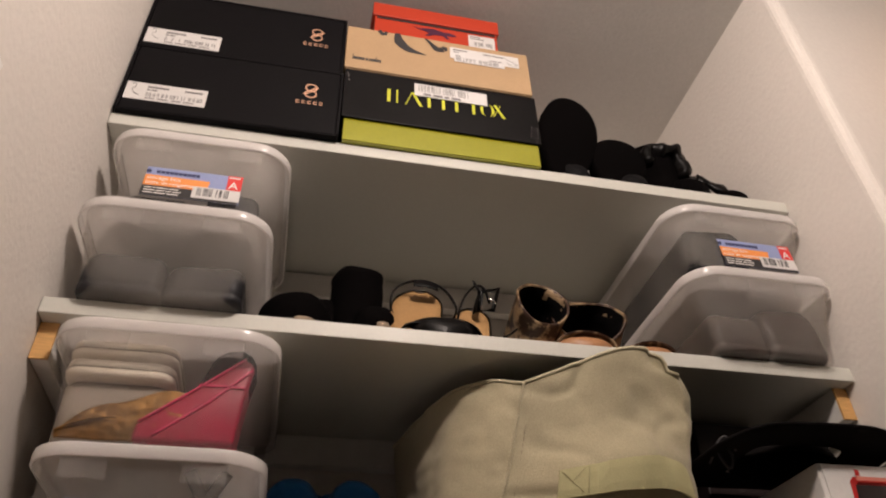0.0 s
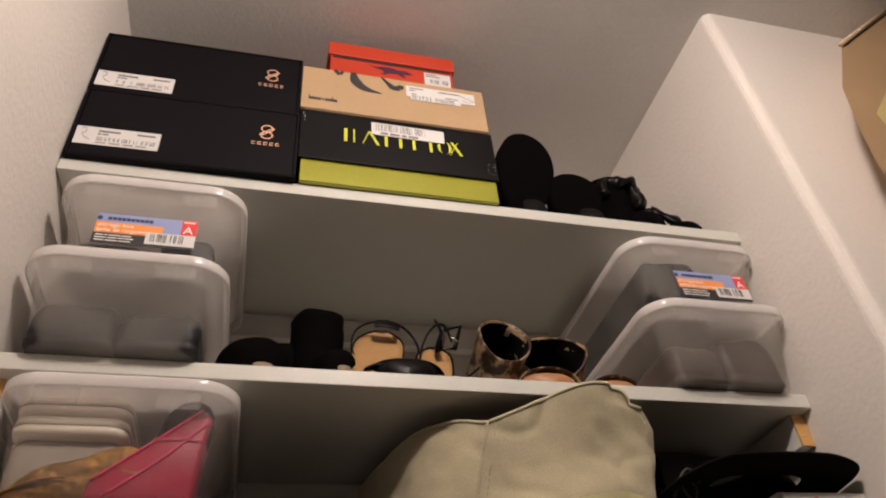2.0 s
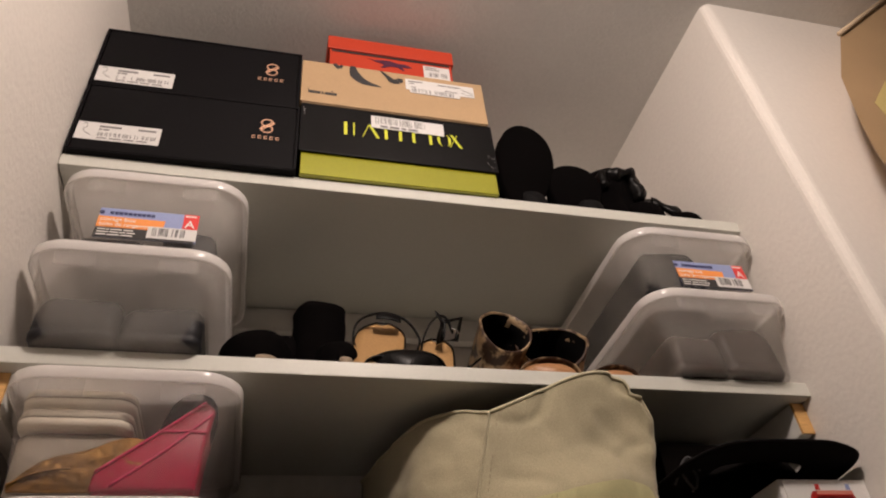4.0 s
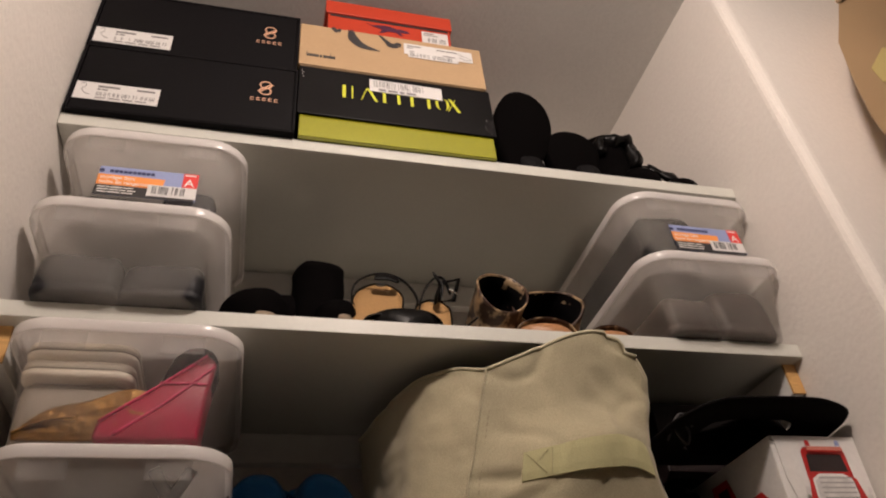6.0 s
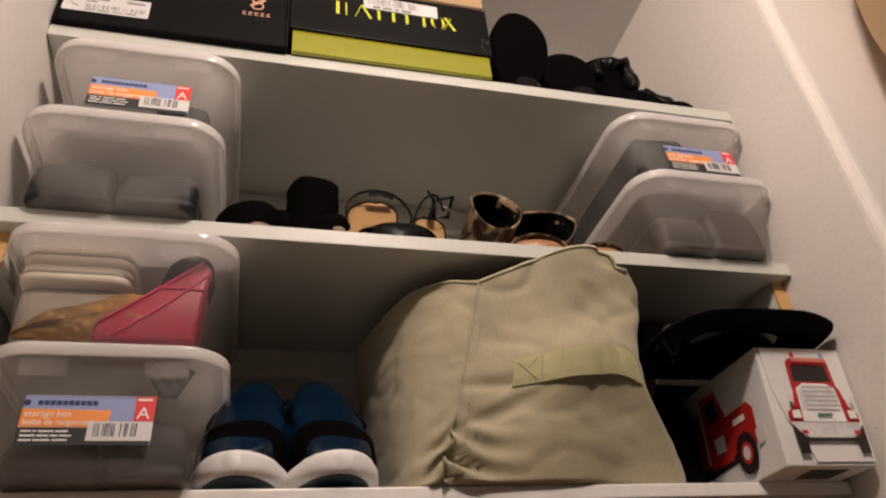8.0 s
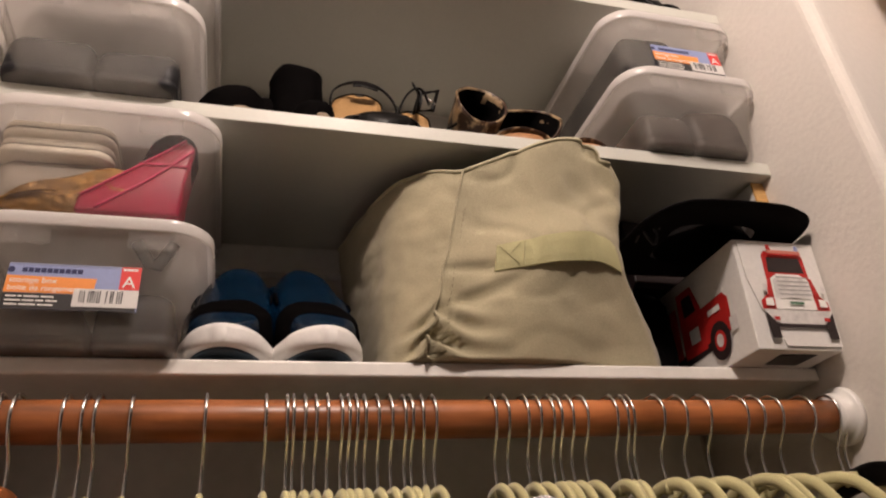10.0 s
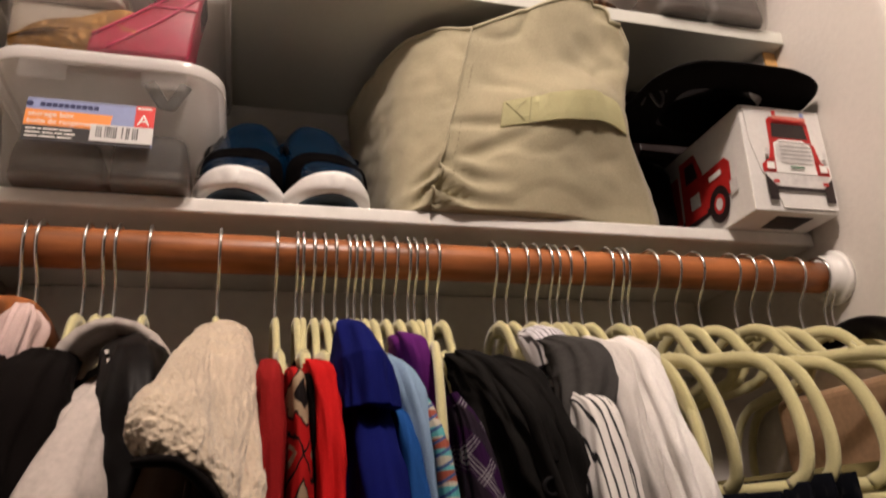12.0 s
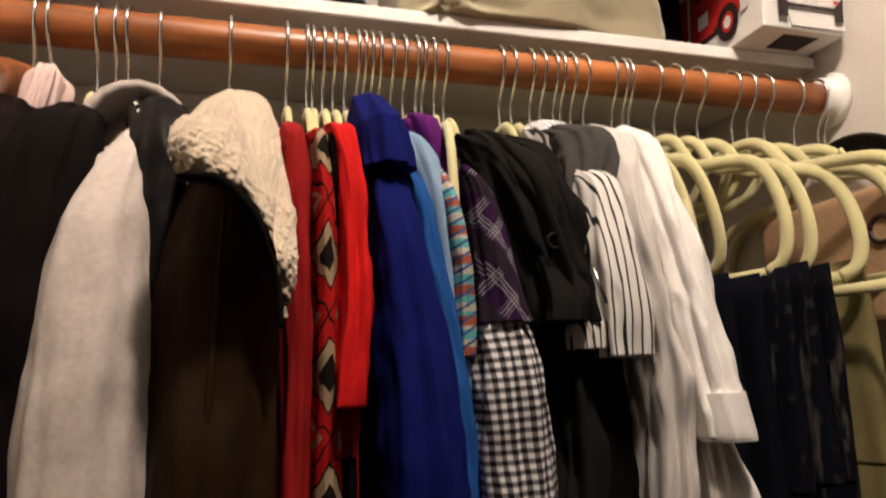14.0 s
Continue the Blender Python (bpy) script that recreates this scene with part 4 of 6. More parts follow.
for x, w, h, s in ((0.132, 0.086, 0.024, 14), (0.218, 0.068, 0.019, 15)):
    ob = thing("loafer", (x, 1.527, ZM), "snake-print shoe with a tan leather toe", "shoe", GM)
    part("toe", shoe_mesh(0.1, w, h, toe=-0.05, seed=s, lump=0.003), surface("tan_leather", (0.40, 0.20, 0.09), 0.45, 0.15, 200, 0.2, 12), ob, smooth=True)
    line = [(-w * 0.52, 0.03, 0.002), (-w * 0.36, 0.02, h * 0.9), (0, 0.016, h * 1.18), (w * 0.36, 0.02, h * 0.9), (w * 0.52, 0.03, 0.002)]
    strap("trim", line, ob, 0.012, 0.002, SNAKE, side=(0, 1, 0))

# ---- canvas basket ----
basket = thing("canvas_basket", (0, 0, ZS), "slumped natural canvas storage basket with a seam", "basket")
CORN0 = [(-0.016, 1.542), (0.264, 1.578), (0.200, 1.785), (-0.062, 1.735)]
CORN1 = [(0.040, 1.526), (0.228, 1.500), (0.215, 1.785), (-0.076, 1.735)]
TOPZ = [0.226, 0.236, 0.241, 0.227]
RIM = (0.226, 0.231, 0.237, 0.244, 0.251, 0.258, 0.264, 0.2675, 0.2670, 0.259, 0.236)
EDGEX = (0.273, 0.270, 0.262, 0.249, 0.236, 0.229, 0.227, 0.229, 0.232, 0.232, 0.220)


def along(values, t):
    """A value at t (0 to 1) between evenly spaced ones."""
    q = min(max(t, 0.0), 1.0) * (len(values) - 1)
    i = min(int(q), len(values) - 2)
    return values[i] + (values[i + 1] - values[i]) * (q - i)


def basket_ring(f, inset=0.0):
    out = []
    N = 32
    for e in range(4):
        a0, b0, a1, b1 = CORN0[e], CORN0[(e + 1) % 4], CORN1[e], CORN1[(e + 1) % 4]
        for k in range(N):
            s = k / N
            ss = s
            x = (a0[0] + (b0[0] - a0[0]) * ss) * (1 - f) + (a1[0] + (b1[0] - a1[0]) * ss) * f
            y = (a0[1] + (b0[1] - a0[1]) * ss) * (1 - f) + (a1[1] + (b1[1] - a1[1]) * ss) * f
            zt = TOPZ[e] + (TOPZ[(e + 1) % 4] - TOPZ[e]) * ss
            straight = CORN0[1][0] * (1 - f) + CORN1[1][0] * f
            if e == 0:
                zt = along(RIM, s)
                y -= 0.016 * math.sin(math.pi * s) * max(0.6 * f, math.sin(math.pi * min(1, f + 0.15)))
                # the front bellies out at the handle and hangs back below it
                y -= 0.017 * math.exp(-((s - 0.68) / 0.34) ** 2) * math.exp(-((f - 0.50) / 0.15) ** 2)
                # a slack hollow above the handle and a shallow fold from the seam
                y += 0.003 * math.exp(-((s - 0.80) / 0.28) ** 2) * math.exp(-((f - 0.76 - 0.45 * (s - 0.8)) / 0.07) ** 2)
                y += 0.002 * math.exp(-((s - 0.90) / 0.12) ** 2) * math.exp(-((f - 0.86 + 0.5 * (s - 0.9)) / 0.035) ** 2)
                y += 0.005 * math.exp(-((f - 0.44 + 0.10 * s) / 0.025) ** 2) * math.exp(-((s - 0.15) / 0.2) ** 2)
                y += 0.006 * math.exp(-((f - 0.24 - 0.30 * s) / 0.035) ** 2) * math.exp(-((s - 0.16) / 0.16) ** 2)
                x += (along(EDGEX, f) - straight) * s ** 4
            if e == 3:
                x -= 0.016 * math.sin(math.pi * s)
                y -= 0.034 * math.sin(math.pi * s)
                zt += 0.011 * math.sin(math.pi * s ** 1.6)
            if e == 1:
                x += (along(EDGEX, f) - straight) * (1 - s) ** 4
                zt = 0.236
            z = zt * f
            # folds bunching at the foot of the near corner
            d = min(s if e == 0 else 9, 1 - s if e == 3 else 9)
            if d < 0.5:
                g = math.exp(-(d / 0.18) ** 2) * math.exp(-((f - 0.10) / 0.14) ** 2)
                y += 0.010 * g * math.sin(58 * f + 16 * d + 3 * math.sin(9 * d)) + 0.006 * g
                x += 0.004 * g * math.sin(38 * f + 1.0)
            w = 0.004 * noise.noise(Vector((x * 11, y * 11, z * 9))) + 0.0015 * noise.noise(Vector((x * 38 + z * 20, y * 38, z * 34))) + 0.0009 * noise.noise(Vector((x * 95 + z * 60, y * 95, z * 45)))
            crease = max(0.0, math.sin(math.pi * min(1, max(0, (f - 0.5) / 0.5)))) * (s if e == 0 else 0.3)
            w -= 0.008 * crease * abs(noise.noise(Vector((x * 26 + z * 14, z * 22 - x * 9, 3.0))))
            w -= 0.0040 * (1 - abs(noise.noise(Vector((x * 13 - z * 9, y * 13 + 4.0, z * 16 + x * 7))))) ** 9 * (0.35 + 0.65 * f) * (1 + 1.6 * f * (s if e == 0 else 0.0))
            cx, cy = 0.08, 1.65
            v = Vector((x - cx, y - cy, 0))
            L = v.length
            v = v / L * (L + w - inset)
            out.append(Vector((cx + v.x, cy + v.y, max(0.0008, z - (0.0 if not inset else 0.001)))))
    return out


bm = bmesh.new()
lev = [i / 56 for i in range(57)]
loft(bm, [basket_ring(f) for f in lev] + [basket_ring(f, 0.003) for f in lev[::-1][:-1]], True, True, True)
part("body", bm, CANVAS, basket, smooth=True)
rim = basket_ring(1.0)
bm = bmesh.new()
sweep(bm, rim + [rim[0]], 0.0022, n=8, side=(0, 0, 1))
part("rim_piping", bm, surface("pale_binding", (0.53, 0.485, 0.335), 0.85, 0.1, 700, 0.4, 20), basket, "cream bound rim", smooth=True)
bm = bmesh.new()
sweep(bm, [basket_ring(f)[0] + Vector((-0.0006, -0.0012, 0)) for f in lev], 0.0016, n=6)
part("corner_seam", bm, CANVAS, basket, smooth=True)
bm = bmesh.new()
front = [basket_ring(f)[1] for f in [0.02 + 0.96 * i / 60 for i in range(61)]]
for a, b in list(zip(front, front[1:]))[::2]:
    sweep(bm, [a + Vector((0.004, -0.0006, 0)), b + Vector((0.004, -0.0006, 0))], 0.0005, n=4)
part("stitching", bm, surface("seam_thread", (0.30, 0.26, 0.18), 0.9, 0.1, 300, 0, 20), basket, "stitched seam")["kind"] = "stuff"


def basket_front(s, f):
    r = basket_ring(f)
    k = s * 32
    i = int(k)
    return r[i] + (r[min(i + 1, 32)] - r[i]) * (k - i)


bm = bmesh.new()
rings = []
for i in range(17):
    s = 0.235 + 0.70 * i / 16
    lift = 0.002 + (0.0045 * math.sin(math.pi * (i - 3) / 13) ** 0.7 if 3 < i < 16 else 0.0)
    rise = 0.014 * max(0.0, (s - 0.6) / 0.3)
    a, b = basket_front(s, 0.398 + rise), basket_front(s, 0.515 + rise)
    a, b = a + Vector((0, -lift, 0)), b + Vector((0, -lift, 0))
    rings.append([a, a * 0.75 + b * 0.25 + Vector((0, -0.0008, 0)), a * 0.25 + b * 0.75 + Vector((0, -0.0008, 0)), b, b + Vector((0, 0.0016, 0)), a + Vector((0, 0.0016, 0))])
loft(bm, rings)
handle = part("handle", bm, WEBBING, basket, "cream webbing handle")
bm = bmesh.new()
for p, q in (((0.245, 0.410), (0.345, 0.505)), ((0.245, 0.505), (0.345, 0.410)), ((0.365, 0.404), (0.365, 0.509))):
    a, b = basket_front(*p), basket_front(*q)
    sweep(bm, [a + Vector((0, -0.0034, 0)), b + Vector((0, -0.0034, 0))], 0.0005, n=4)
part("cross_stitch", bm, surface("handle_thread", (0.46, 0.42, 0.24), 0.9, 0.1, 300, 0, 20), handle)

# ---- toy truck box ----
TLEAN = 0.066


def leaned(ob, sx=1.0, sz=1.0, oz=0.0):
    """The squashed carton leans to one side: shift each point with its height."""
    for v in ob.data.vertices:
        v.co.x += TLEAN * (v.co.z * sz + oz - 0.07) / sx
    return ob


truck = thing("toy_box", (0.4125, 1.501, ZS), "white toy box printed with a red truck", "box")
W2 = 0.0572
leaned(part("carton", solid(-W2, W2, 0.0, 0.285, 0.0, 0.140, 0.0015), BOXWHITE, truck))
bm = poly(bmesh.new(), [(-W2 + 0.004, 0.1385), (W2 - 0.001, 0.1385), (W2 - 0.001, 0.004), (-0.020, 0.004), (-0.026, 0.024), (-0.036, 0.044), (-W2 + 0.016, 0.049), (-W2 + 0.006, 0.090)], -0.0022, 0.0016)
leaned(part("end_flap", bm, BOXWHITE, truck, "creased white end flap"))


def print_on(name, pts, mat, y, parent, m=None):
    ob = part(name, poly(bmesh.new(), pts, y, 0.0002), mat, parent)
    if m is not None:
        ob.matrix_basis = m
    if parent.name.startswith("truck_picture"):
        leaned(ob, 1.22, 1.10)
    return ob


pic = new("truck_picture")
pic.parent = truck
pic.matrix_basis = pose(0.006, -0.0026, 0.001) @ Matrix.Diagonal((1.22, 1.0, 1.10, 1.0))
pic["label"] = "printed red truck, seen from its front"
q = 0.0
for nm, pts, mt in (
    ("cab", [(-0.025, 0.078), (0.025, 0.078), (0.024, 0.108), (0.020, 0.113), (-0.020, 0.113), (-0.024, 0.108)], TRUCKRED),
    ("windscreen", [(-0.021, 0.087), (0.021, 0.087), (0.019, 0.105), (-0.019, 0.105)], TRUCKDARK),
    ("bumper", [(-0.036, 0.026), (0.036, 0.026), (0.037, 0.044), (-0.037, 0.044)], TRUCKGREY),
    ("wing", [(-0.038, 0.043), (-0.022, 0.043), (-0.020, 0.062), (-0.030, 0.060), (-0.038, 0.052)], TRUCKRED),
    ("wing", [(0.038, 0.043), (0.022, 0.043), (0.020, 0.062), (0.030, 0.060), (0.038, 0.052)], TRUCKRED),
    ("radiator_shell", [(-0.0235, 0.043), (0.0235, 0.043), (0.0215, 0.079), (0.013, 0.0845), (-0.013, 0.0845), (-0.0215, 0.079)], WHITEINK),
    ("grille", [(-0.021, 0.056), (0.021, 0.056), (0.0195, 0.077), (0.012, 0.082), (-0.012, 0.082), (-0.0195, 0.077)], TRUCKGREY),
    ("bonnet_side", [(-0.0300, 0.058), (-0.0235, 0.058), (-0.0220, 0.079), (-0.0250, 0.080)], TRUCKRED),
    ("bonnet_side", [(0.0300, 0.058), (0.0235, 0.058), (0.0220, 0.079), (0.0250, 0.080)], TRUCKRED),
    ("bumper_shadow", [(-0.030, 0.022), (0.030, 0.022), (0.033, 0.0262), (-0.033, 0.0262)], TRUCKDARK),
    ("tyre", [(-0.037, 0.010), (-0.027, 0.010), (-0.027, 0.026), (-0.038, 0.040)], TRUCKDARK),
    ("tyre", [(0.037, 0.010), (0.027, 0.010), (0.027, 0.026), (0.038, 0.040)], TRUCKDARK),
    ("headlight", [(-0.035, 0.046), (-0.026, 0.046), (-0.026, 0.055), (-0.034, 0.054)], WHITEINK),
    ("headlight", [(0.035, 0.046), (0.026, 0.046), (0.026, 0.055), (0.034, 0.054)], WHITEINK),
    ("badge", [(-0.008, 0.0485), (0.008, 0.0485), (0.008, 0.0510), (-0.008, 0.0510)], surface("green_ink", (0.03, 0.13, 0.06), 0.5, 0.1, 300, 0, 20)),
    ("marker_light", [(-0.019, 0.113), (-0.014, 0.113), (-0.0145, 0.119), (-0.0185, 0.119)], TRUCKRED),
    ("marker_light", [(0.014, 0.113), (0.019, 0.113), (0.0185, 0.119), (0.0145, 0.119)], BLUELAB),
    ("tow_light", [(-0.031, 0.029), (-0.025, 0.029), (-0.025, 0.033), (-0.031, 0.033)], TRUCKRED),
    ("tow_light", [(0.025, 0.029), (0.031, 0.029), (0.031, 0.033), (0.025, 0.033)], TRUCKRED),
    ("roof_bar", [(-0.020, 0.108), (0.020, 0.108), (0.019, 0.112), (-0.019, 0.112)], surface("pink_ink", (0.6, 0.2, 0.15), 0.5, 0.1, 300, 0, 20)),
    ("mirror", [(-0.035, 0.062), (-0.031, 0.062), (-0.031, 0.070), (-0.035, 0.070)], TRUCKGREY),
    ("mirror", [(0.031, 0.062), (0.035, 0.062), (0.035, 0.070), (0.031, 0.070)], TRUCKGREY),
):
    q -= 0.00025
    print_on(nm, pts, mt, q, pic)
bm = bmesh.new()
for k in range(5):
    z = 0.058 + k * 0.005
    poly(bm, [(-0.018, z), (0.018, z), (0.018, z + 0.0014), (-0.018, z + 0.0014)], q - 0.0003, 0.0002)
leaned(part("grille_bar", bm, surface("grey_print", (0.36, 0.35, 0.34), 0.45, 0.1, 200, 0.0, 30), pic), 1.22, 1.10)
bm = poly(bmesh.new(), [(-0.030, 0.0), (0.020, 0.0), (0.018, 0.034), (-0.026, 0.034)], -0.0005, 0.0003)
ob = part("bottom_print", bm, TRUCKDARK, truck, "dark print under the box")
ob.matrix_basis = pose(0.006, 0.012, -0.0009, -90, 0, 0)
side = new("side_picture")
side.parent = truck
side.matrix_basis = pose(-W2 - 0.0006 - TLEAN * 0.07, 0.0, 0.0, 0, math.degrees(math.atan(TLEAN)), 0) @ pose(0, 0, 0, 0, 0, -90)
side["label"] = "printed red truck, seen from its side"
q = 0.0
for nm, pts, mt in (
    ("chassis", [(-0.24, 0.012), (-0.045, 0.018), (-0.045, 0.030), (-0.24, 0.026)], TRUCKDARK),
    ("bonnet", [(-0.085, 0.026), (-0.032, 0.026), (-0.030, 0.060), (-0.038, 0.068), (-0.085, 0.066)], TRUCKRED),
    ("cab", [(-0.130, 0.022), (-0.083, 0.022), (-0.083, 0.070), (-0.095, 0.098), (-0.128, 0.098)], TRUCKRED),
    ("window", [(-0.118, 0.068), (-0.092, 0.068), (-0.098, 0.090), (-0.118, 0.090)], TRUCKDARK),
    ("body", [(-0.240, 0.030), (-0.134, 0.026), (-0.134, 0.085), (-0.240, 0.080)], TRUCKRED),
    ("bumper", [(-0.034, 0.022), (-0.020, 0.024), (-0.020, 0.038), (-0.034, 0.038)], TRUCKGREY),
    ("badge", [(-0.070, 0.052), (-0.046, 0.052), (-0.046, 0.058), (-0.070, 0.058)], WHITEINK),
    ("panel", [(-0.112, 0.034), (-0.092, 0.034), (-0.092, 0.050), (-0.112, 0.050)], TRUCKGREY),
):
    q -= 0.00025
    print_on(nm, [(x, 0.008 + z * 1.18) for x, z in pts], mt, q, side)
for x in (-0.056, -0.175):
    for r, mt in ((0.024, TRUCKDARK), (0.013, TRUCKRED), (0.008, TRUCKGREY)):
        q -= 0.00025
        print_on("wheel", [(x + r * 0.8 * math.cos(a), 0.033 + r * math.sin(a)) for a in [2 * math.pi * k / 24 for k in range(24)]], mt, q, side)

# ---- black hat and what lies behind the truck box ----
HATFELT = surface("black_felt", (0.0065, 0.0055, 0.0055), 0.9, 0.3, 420, 0.4, 16, spec=0.05)
hat = thing("sun_hat", (0.353, 1.545, ZS + 0.1415), "black felt hat with a wide stiff brim", "hat")
NEARZ = (0.000, 0.012, 0.018, 0.0205, 0.0215, 0.0220, 0.0215, 0.0195, 0.0160)


def brim_ring(k, dz):
    r = []
    for i in range(72):
        a = 2 * math.pi * i / 72
        c, q = math.cos(a), math.sin(a)
        x = 0.1212 * k * math.copysign(abs(c) ** 0.50, c)
        y = 0.086 * k * math.copysign(abs(q) ** 0.42, q)
        near = max(0.0, -y / 0.086)
        lift = along(NEARZ, (x + 0.1212) / 0.2424)
        z = 0.004 + (lift - 0.002) * (0.45 + 0.55 * near) + dz + 0.0015 * noise.noise(Vector((x * 24, y * 24, 1.0)))
        r.append(Vector((x, y, max(z, 0.0012))))
    return r


bm = loft(bmesh.new(), [brim_ring(0.50, 0.0), brim_ring(0.80, 0.0), brim_ring(0.97, 0.0005), brim_ring(1.0, 0.002), brim_ring(0.985, 0.0042), brim_ring(0.80, 0.0034), brim_ring(0.50, 0.0034)], True, False, False)
part("brim", bm, HATFELT, hat, smooth=True)
bm = bmesh.new()
loft(bm, [oval(0, 0, z, rx, ry, 28) for z, rx, ry in ((0.010, 0.066, 0.046), (0.022, 0.060, 0.043), (0.038, 0.056, 0.040), (0.046, 0.046, 0.032), (0.048, 0.025, 0.016))], True, False, True)
part("crown", bm, HATFELT, hat, smooth=True)
bm = bmesh.new()
sweep(bm, glide([(-0.108, -0.020, 0.000), (-0.100, -0.034, 0.016), (-0.088, -0.036, 0.006), (-0.094, -0.034, -0.010), (-0.104, -0.034, 0.012), (-0.094, -0.040, 0.024), (-0.082, -0.036, 0.010)], 6), 0.0016, n=6)
part("cord", bm, surface("grey_cord", (0.05, 0.047, 0.05), 0.7, 0.2, 400, 0.3, 20), hat, "thin grey cord", smooth=True)
# a white carton in shade; the shade is put into its dark colour
carton = thing("toy_box", (0.362, 1.640, ZS + 0.1412), "toy box lying behind the hat, coloured dark for shade", "box", "", 2)
part("carton", solid(-0.052, 0.052, 0, 0.155, 0, 0.105, 0.0015), TRUCKDARK, carton)
red = poly(bmesh.new(), [(-0.140, 0.010), (-0.030, 0.010), (-0.028, 0.046), (-0.060, 0.054), (-0.074, 0.082), (-0.120, 0.082), (-0.140, 0.060)], 0.0)
part("side_print", red, TRUCKRED, carton, "red printed truck").matrix_basis = pose(-0.0526, 0, 0, 0, 0, -90)
bag = part("fabric_bag", shoe_mesh(0.17, 0.105, 0.135, toe=0.15, seed=21, lump=0.012), SUEDE, smooth=True)
bag.matrix_basis = pose(0.298, 1.602, ZS)
tagged(bag, "black fabric bag slumped behind the toy box", "bag")

# ---- teal sneakers ----


def sneaker(place, turn, label):
    ob = thing("sneaker", place, label, "sneaker", "teal sneakers", turn)
    L, N = 0.235, 24

    def halfw(f):
        return 0.0470 * (1 - 0.13 * math.sin(math.pi * min(1, max(0, (f - 0.3) / 0.6)))) * max(0.02, 1 - (1 - min(1, f / 0.26)) ** 2.1) ** 0.5 * max(0.1, 1 - max(0, (f - 0.86) / 0.14) ** 2.5) ** 0.5

    def spring(f):
        return 0.009 * max(0, 1 - f / 0.34) ** 1.5
    fs = [0.0, 0.003, 0.008, 0.016, 0.027, 0.04, 0.055, 0.075] + [0.1 + 0.9 * i / 24 for i in range(25)]
    bm = bmesh.new()
    loft(bm, [[Vector((halfw(f) * x, f * L, spring(f) + z)) for x, z in ((-0.96, 0.004), (-1.04, 0.010), (-1.03, 0.018), (-0.93, 0.0235), (0.93, 0.0235), (1.03, 0.018), (1.04, 0.010), (0.96, 0.004), (0.8, 0.0035), (-0.8, 0.0035))] for f in fs])
    part("midsole", bm, FOAM, ob, "thick white foam midsole", smooth=True)
    bm = bmesh.new()
    loft(bm, [[Vector((halfw(f) * 0.86 * x, 0.008 + f * (L - 0.012), spring(f) + z)) for x, z in ((-1, 0.0055), (1, 0.0055), (0.96, 0.0), (-0.96, 0.0))] for f in fs])
    part("outsole", bm, OUTSOLE, ob, "blue-grey rubber outsole")

    def upper_ring(f, off=0.0):
        g = min(1, max(0, (f - 0.02) / 0.48))
        top = 0.026 + 0.112 * (0.35 * g + 0.65 * (3 * g * g - 2 * g ** 3))
        w = halfw(f) * (0.95 + 0.13 * g) + off
        r = []
        for k in range(24):
            a = math.pi * k / 23
            x = w * math.copysign(abs(math.cos(a)) ** (0.6 + 0.25 * g), math.cos(a)) * (1 - 0.04 * g * math.sin(a))
            z = spring(f) + 0.018 + (top - 0.004 + off) * math.sin(a) ** (0.45 + 0.2 * g) * min(1, 0.35 + f * 8)
            v = Vector((x, 0.004 + f * (L - 0.008), z))
            r.append(v + Vector((0.5, 0, 1)) * 0.003 * noise.noise(v * 40))
        return r

    bm = loft(bmesh.new(), [upper_ring(f) for f in fs], True, True, True)
    part("upper", bm, TEAL, ob, smooth=True)
    bm = loft(bmesh.new(), [upper_ring(f, o) for f, o in ((0.085, 0.0002), (0.10, 0.0010), (0.12, 0.0014), (0.14, 0.0014), (0.16, 0.0014), (0.18, 0.0010), (0.195, 0.0002))], True, True, True)
    part("toe_overlay", bm, SUEDE, ob, "black mesh toe overlay", smooth=True)
    for sd in (5, 18):
        pts = [upper_ring(0.25 + 0.025 * k, 0.0008)[sd] for k in range(6)]
        strap("eyestay", pts, ob, 0.003, 0.0012, SUEDE, side=(0.3, 0, 1))
    bm = bmesh.new()
    sweep(bm, glide([(0.0, 0.135, 0.126), (0.0, 0.150, 0.138), (0.0, 0.162, 0.142)], 5), stretch_list([0.030, 0.034, 0.024], 11), 0.009, n=12)
    part("tongue", bm, TEAL, ob, smooth=True)
    return ob


sneaker((-0.217, 1.545, ZS), -8, "teal sneaker with a thick white sole")
sneaker((-0.112, 1.543, ZS), 9, "teal sneaker with a thick white sole")

# ---- tan paper bag hung high on the side wall ----
bagt = thing("paper_bag", (0.0, 1.30, 0.0), "tan paper bag hung high on the wall", "bag")
out = [(0.622, 2.516), (0.806, 2.676), (1.10, 2.676), (1.10, 2.05), (0.548, 2.05), (0.530, 2.19), (0.528, 2.23), (0.537, 2.29), (0.547, 2.337), (0.561, 2.396), (0.590, 2.452)]
back = [Vector((x + 0.13, 0.068, min(z + 0.13, 2.677))) for x, z in out]
part("side", loft(bmesh.new(), [[Vector((x, 0.0, z)) for x, z in out], back]), KRAFT, bagt)
bm = bmesh.new()
sweep(bm, [(0.620, -0.002, 2.517), (0.70, -0.002, 2.587), (0.803, -0.002, 2.676)], 0.0045, n=8)
part("rim", bm, surface("pale_kraft", (0.58, 0.44, 0.29), 0.6, 0.08, 260, 0.1, 12), bagt, "pale folded rim", smooth=True)
part("sticker", poly(bmesh.new(), [(0.588, 2.342), (0.592, 2.314), (0.70, 2.30), (0.72, 2.40), (0.640, 2.402)], -0.0012), surface("yellow_paper", (0.62, 0.50, 0.20), 0.6, 0.06, 200, 0.05, 12), bagt, "yellow paper sticker")
